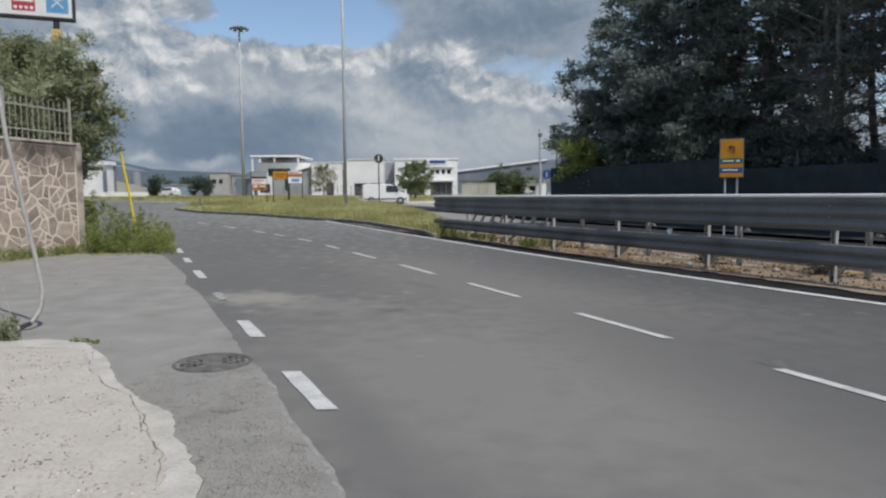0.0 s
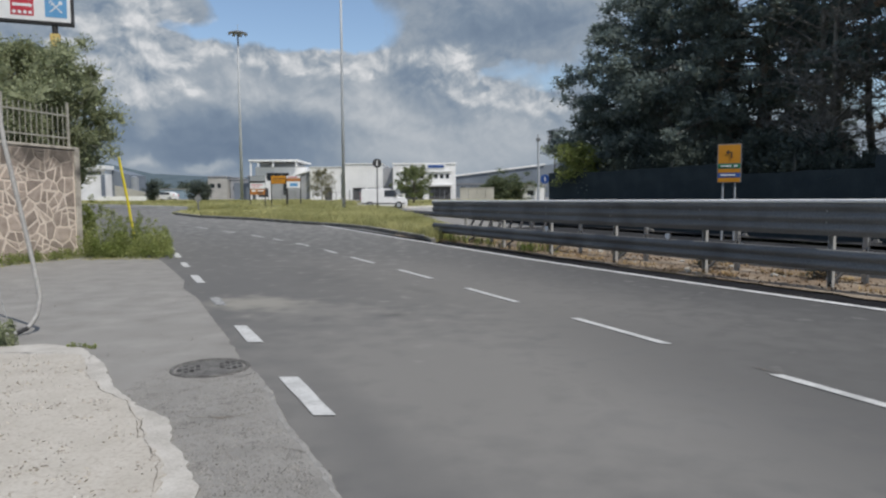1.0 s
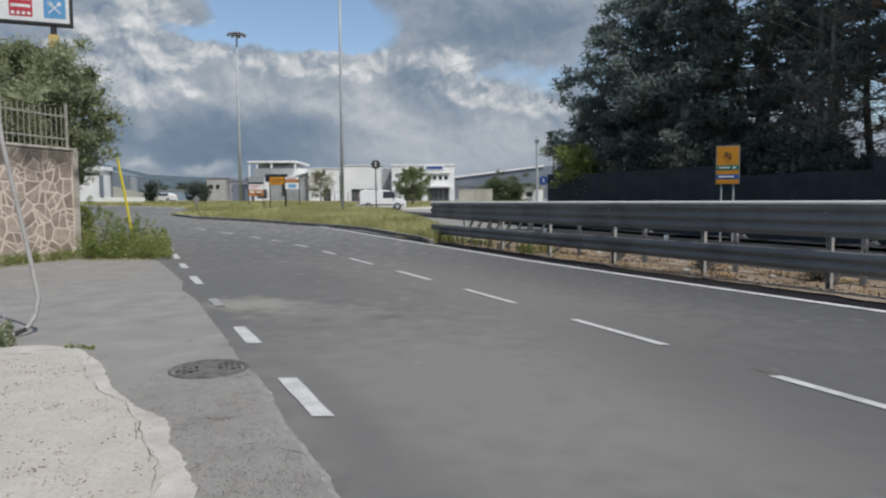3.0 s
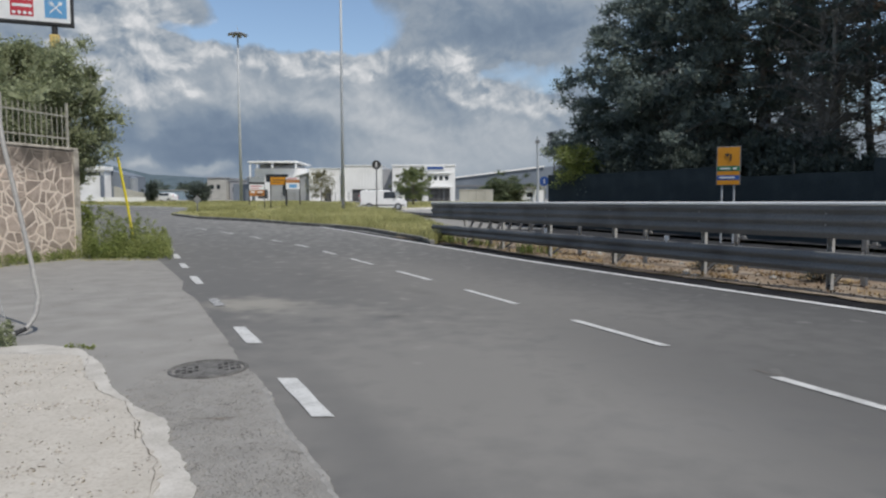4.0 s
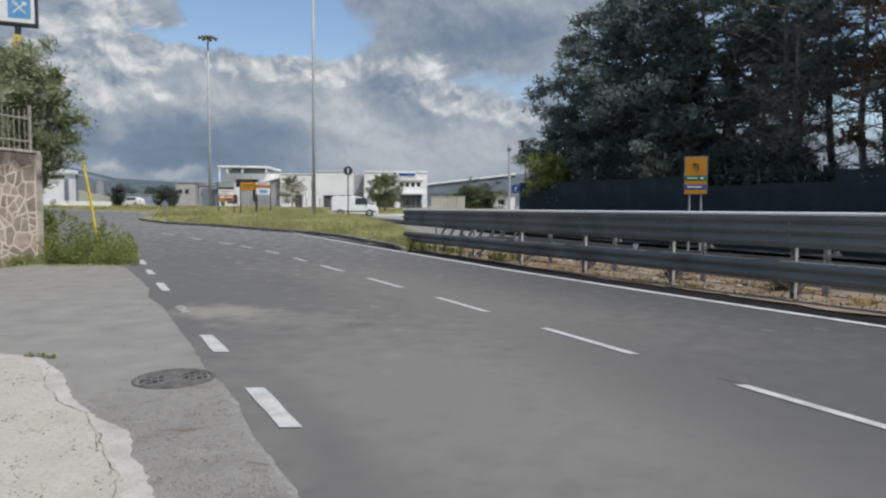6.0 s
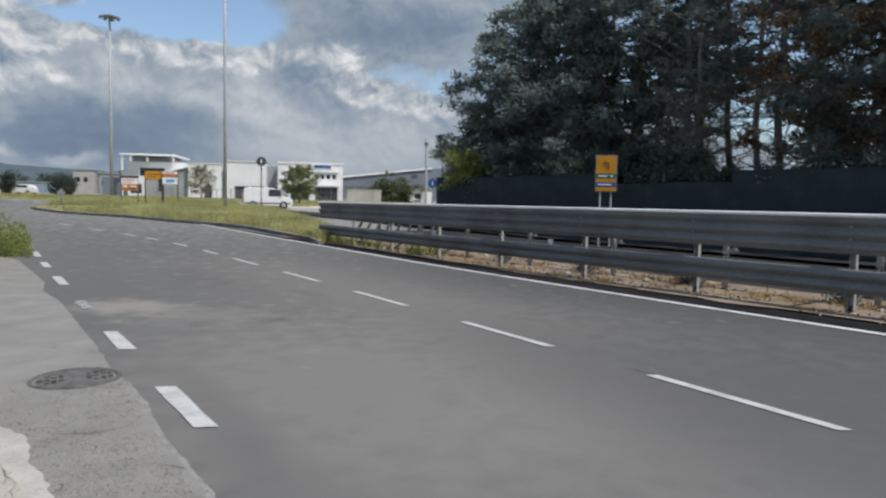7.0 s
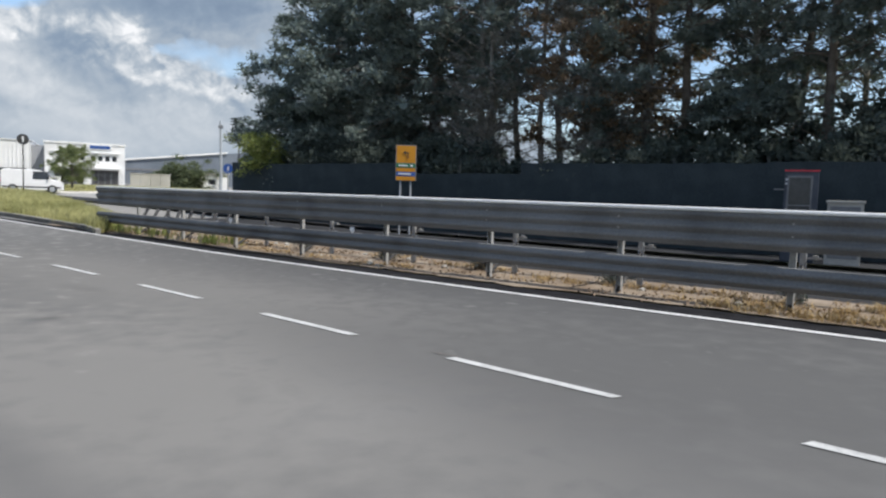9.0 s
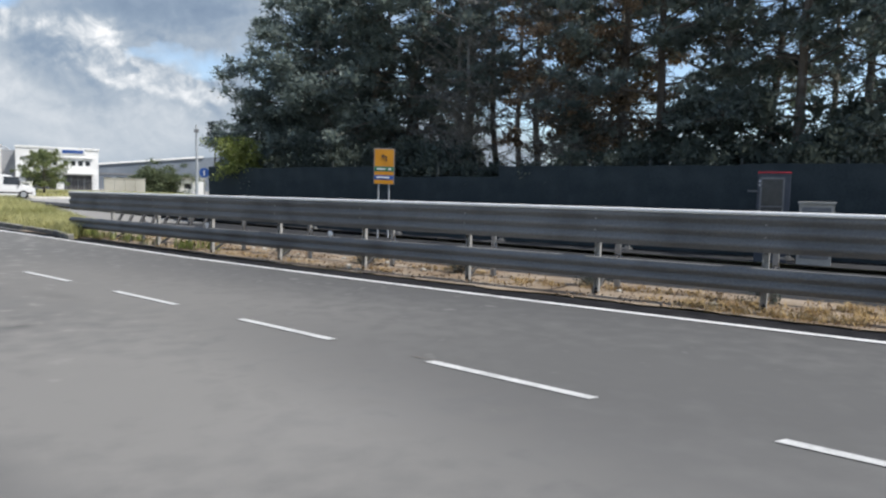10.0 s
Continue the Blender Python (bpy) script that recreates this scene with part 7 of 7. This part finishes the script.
t = tree("sapling", "thin sparse sapling standing before the pines", "tree", 96, 6.3, 0.5, 0.74, 900, 0.12, 14, "dark_leaf", "bark", 0.05, "ball", 0.24)
t.matrix_basis = pose(6.1, 36.5, 0.2)
gen = np.random.default_rng(99)
c, sp = [], []
for i in range(170):
    c.append((gen.uniform(-130, -20), gen.uniform(230, 290), gen.uniform(2.5, 8)))
    sp.append(gen.uniform(1.2, 2.4))
tagged(part("far_wood", leaf_mesh("far_wood", c, sp, 16000, 0.9, gen, 0.8), M["dark_leaf"]), "distant line of dark trees below the hills", "trees", kind="stuff")
bm = bmesh.new()
prof = []
for k in range(61):
    x = -900 + 30 * k
    z = 20 + 26 * noise.noise(Vector((x * 0.0028, 3.1, 0))) + 6 * noise.noise(Vector((x * 0.013, 1.7, 0)))
    z = 0.12 * z + float(np.interp(x, (-900, -700, -600, -480, -350, -200, 0, 900), (95, 76, 52, 45, 43, 30, 16, 16)))
    prof.append((x, z))
rows = [[bm.verts.new((x, 1250, -5)) for x, z in prof], [bm.verts.new((x, 1300, z * 0.6 + 2)) for x, z in prof], [bm.verts.new((x, 1390, z + 2)) for x, z in prof], [bm.verts.new((x, 1600, -5)) for x, z in prof]]
for a, b in zip(rows, rows[1:]):
    for k in range(60):
        bm.faces.new((a[k], a[k + 1], b[k + 1], b[k]))
tagged(part("backdrop_hills", bm, M["hill"]), "hazy blue-grey hills on the horizon", "hills", kind="structure")

# ---- white van and parked cars ----


def loft(bm, sections):
    """Closed rings, each a list of points, joined in order and capped."""
    rings = [[bm.verts.new(p) for p in sec] for sec in sections]
    n = len(rings[0])
    for a, b in zip(rings, rings[1:]):
        for k in range(n):
            bm.faces.new((a[k], a[(k + 1) % n], b[(k + 1) % n], b[k]))
    bm.faces.new(rings[0][::-1])
    bm.faces.new(rings[-1])


def vehicle(name, label, category, at, length, width, height, roofline, paint, glass_spans, wheel_r=0.31):
    """A car body lofted along x from a roof line of (x, z) points, with wheels, glass and lights. Front is +x."""
    v = thing(name, label, category, at)
    bm = bmesh.new()
    secs = []
    for x, z in roofline:
        w = width / 2
        belt = min(z, 1.0)
        pinch = 0.86 if z > 1.1 else 0.96
        end = 0.9 if x in (roofline[0][0], roofline[-1][0]) else 1.0
        secs.append([(x, -w * end, 0.28), (x, w * end, 0.28), (x, w * end, belt * 0.75), (x, w * 0.97 * end, belt), (x, w * pinch * end, z - 0.06), (x, w * pinch * 0.85 * end, z),
                     (x, -w * pinch * 0.85 * end, z), (x, -w * pinch * end, z - 0.06), (x, -w * 0.97 * end, belt), (x, -w * end, belt * 0.75)])
    loft(bm, secs)
    part("body", bm, M[paint], v, smooth=False)
    for x0, x1, z0, z1 in glass_spans:
        for sgn in (-1, 1):
            bm = bmesh.new()
            ya, yb = sgn * (width / 2 * 0.975), sgn * (width / 2 * 0.885)
            q = [bm.verts.new(p) for p in ((x0, ya + 0.006 * sgn, z0), (x1, ya + 0.006 * sgn, z0), (x1 - 0.12, yb + 0.012 * sgn, z1), (x0 + 0.04, yb + 0.012 * sgn, z1))]
            f = bm.faces.new(q)
            r = bmesh.ops.extrude_face_region(bm, geom=[f])
            for w_ in [k for k in r["geom"] if isinstance(k, bmesh.types.BMVert)]:
                w_.co.y -= 0.03 * sgn
            part("side_window", bm, M["dark_glass"], v)
    for x in (-length * 0.31, length * 0.31):
        for sgn in (-1, 1):
            bm = bmesh.new()
            bmesh.ops.create_cone(bm, cap_ends=True, segments=18, radius1=wheel_r, radius2=wheel_r, depth=0.2, matrix=Matrix.Translation((x, sgn * (width / 2 - 0.08), wheel_r)) @ pose(0, 0, 0, 90))
            wh = part("wheel", bm, M["rubber"], v)
            bm = bmesh.new()
            bmesh.ops.create_cone(bm, cap_ends=True, segments=14, radius1=wheel_r * 0.62, radius2=wheel_r * 0.55, depth=0.03, matrix=Matrix.Translation((x, sgn * (width / 2 + 0.028), wheel_r)) @ pose(0, 0, 0, 90))
            part("rim", bm, M["silver"], wh)
    for sgn in (-1, 1):
        bm = bmesh.new()
        box(bm, length / 2 - 0.12, sgn * width * 0.36 - 0.14, 0.72, length / 2 + 0.012, sgn * width * 0.36 + 0.14, 0.88, 0.02)
        part("headlight", bm, M["silver"], v)
        bm = bmesh.new()
        box(bm, -length / 2 - 0.012, sgn * width * 0.42 - 0.07, 0.75, -length / 2 + 0.05, sgn * width * 0.42 + 0.07, 1.1, 0.01)
        part("tail_light", bm, M["red"], v)
    bm = bmesh.new()
    box(bm, length / 2 - 0.1, -width * 0.46, 0.32, length / 2 + 0.05, width * 0.46, 0.55, 0.03)
    part("bumper", bm, M["black"], v)
    return v


CAR = [(-2.0, 0.75), (-1.95, 0.95), (-1.5, 1.38), (-0.9, 1.48), (0.1, 1.46), (0.85, 0.98), (1.75, 0.85), (2.0, 0.6)]
vehicle("car", "silver hatchback parked before the white hall", "car", pose(-11.2, 106.0, hgt(106), 0, 0, 10), 4.0, 1.72, 1.48, CAR, "silver", [(-1.25, 0.55, 0.98, 1.38)])
vehicle("car", "white car parked far across the roundabout", "car", pose(-46.6, 113.0, hgt(113), 0, 0, 170), 4.0, 1.72, 1.48, CAR, "van_white", [(-1.25, 0.55, 0.98, 1.38)])

VAN = [(-2.1, 1.0), (-2.06, 1.72), (-1.9, 1.82), (-0.2, 1.84), (0.45, 1.80), (0.75, 1.66), (1.28, 1.12), (1.85, 0.98), (2.08, 0.80), (2.12, 0.55)]
van = vehicle("van", "small white delivery van with dark windows on the ring road", "van", pose(-5.1, 57.0, hgt(57.0), 0, 0, 8), 4.2, 1.75, 1.84, VAN, "van_white", [(0.0, 1.12, 1.08, 1.68)], 0.33)
van.scale = (0.92, 0.92, 0.92)
bm = bmesh.new()
q = [bm.verts.new(p) for p in ((0.80, -0.66, 1.655), (0.80, 0.66, 1.655), (1.30, 0.72, 1.145), (1.30, -0.72, 1.145))]
bm.faces.new(q)
r = bmesh.ops.extrude_face_region(bm, geom=bm.faces[:])
for w_ in [k for k in r["geom"] if isinstance(k, bmesh.types.BMVert)]:
    w_.co += Vector((0.02, 0, 0.02))
part("windscreen", bm, M["dark_glass"], van)
for sgn in (-1, 1):
    bm = bmesh.new()
    box(bm, 0.98, sgn * 0.98 - 0.09, 1.08, 1.08, sgn * 0.98 + 0.09, 1.26, 0.02)
    part("mirror", bm, M["black"], van)
    bm = bmesh.new()
    box(bm, -2.0, sgn * 0.882 - 0.008, 0.42, 1.9, sgn * 0.882 + 0.008, 0.52, 0.004)
    part("side_strip", bm, M["black"], van)

# ---- crumbs, pebbles and dead leaves lying about ----
gen = np.random.default_rng(120)
lc = [(gen.uniform(-4.6, -1.3), gen.uniform(2.2, 6.2), 0.04) for k in range(260)]
lc = [p for p in lc if inside(p[0], p[1], INNER)]
tagged(part("pavement_debris", leaf_mesh("pavement_debris", lc, [0.10] * len(lc), 700, 0.013, gen, 0.02, aspect=0.55), M["grit"]), "small dark pits and crumbs on the forecourt", "debris", kind="stuff")
wear = np.random.default_rng(77)
lc = [(wear.uniform(-4.8, -1.3), 2.2 + 4.0 * wear.random(), 0.038) for k in range(420)]
lc = [p for p in lc if inside(p[0], p[1], INNER) and inside(p[0] + 0.12, p[1], INNER)]
tagged(part("forecourt_pits", leaf_mesh("forecourt_pits", lc, [0.06] * len(lc), 1700, 0.027, wear, 0.015, aspect=0.5), M["scuffs"]), "shallow brownish pits worn in the concrete forecourt", "debris", kind="stuff")
tagged(part("forecourt_pebbles", leaf_mesh("forecourt_pebbles", lc, [0.10] * len(lc), 1100, 0.014, wear, 0.02, aspect=0.8), M["pebbles"]), "pale pebbles laid bare in the concrete forecourt", "debris", kind="stuff")
lc = [(left_x(y) - 0.25 - gen.random() * 3.2, y, 0.022) for y in gen.uniform(3.2, 15.0, 120)]
tagged(part("apron_grit", leaf_mesh("apron_grit", lc, [0.2] * len(lc), 420, 0.014, gen, 0.02, aspect=0.7), M["grit"]), "dark grit scattered on the old asphalt", "debris", kind="stuff")
# stones of the worn asphalt laid bare near the slab
for name, count, mt, label in (("bare_chips", 22000, "chips", "pale stone chips laid bare in the worn asphalt"), ("dark_chips", 13000, "chips_dark", "dark stone chips laid bare in the worn asphalt")):
    lc = []
    while len(lc) < 1400:
        x, y = gen.uniform(-2.4, 0.2), 2.0 + 3.6 * gen.random() ** 1.6
        if inside(x, y, APRON) and not inside(x, y, SLAB) and inside(x + 0.06, y, APRON):
            lc.append((x, y, 0.014))
    tagged(part(name, leaf_mesh(name, lc, [0.035] * len(lc), count, 0.0065, gen, 0.02, aspect=0.8), M[mt]), label, "gravel", kind="stuff")
lc = [(-8.6 + 1.6 * u, 16.30 + gen.normal(0, 0.12), 0.03) for u in gen.random(60)] + [(-9.1 - 0.26 * u, 16.6 - u, 0.03) for u in gen.uniform(0, 3, 60)]
tagged(part("dry_edge", leaf_mesh("dry_edge", lc, [0.16] * len(lc), 1500, 0.04, gen, 0.12, aspect=0.3), M["grass"]), "dry straw along the edge of the old asphalt", "debris", kind="stuff")
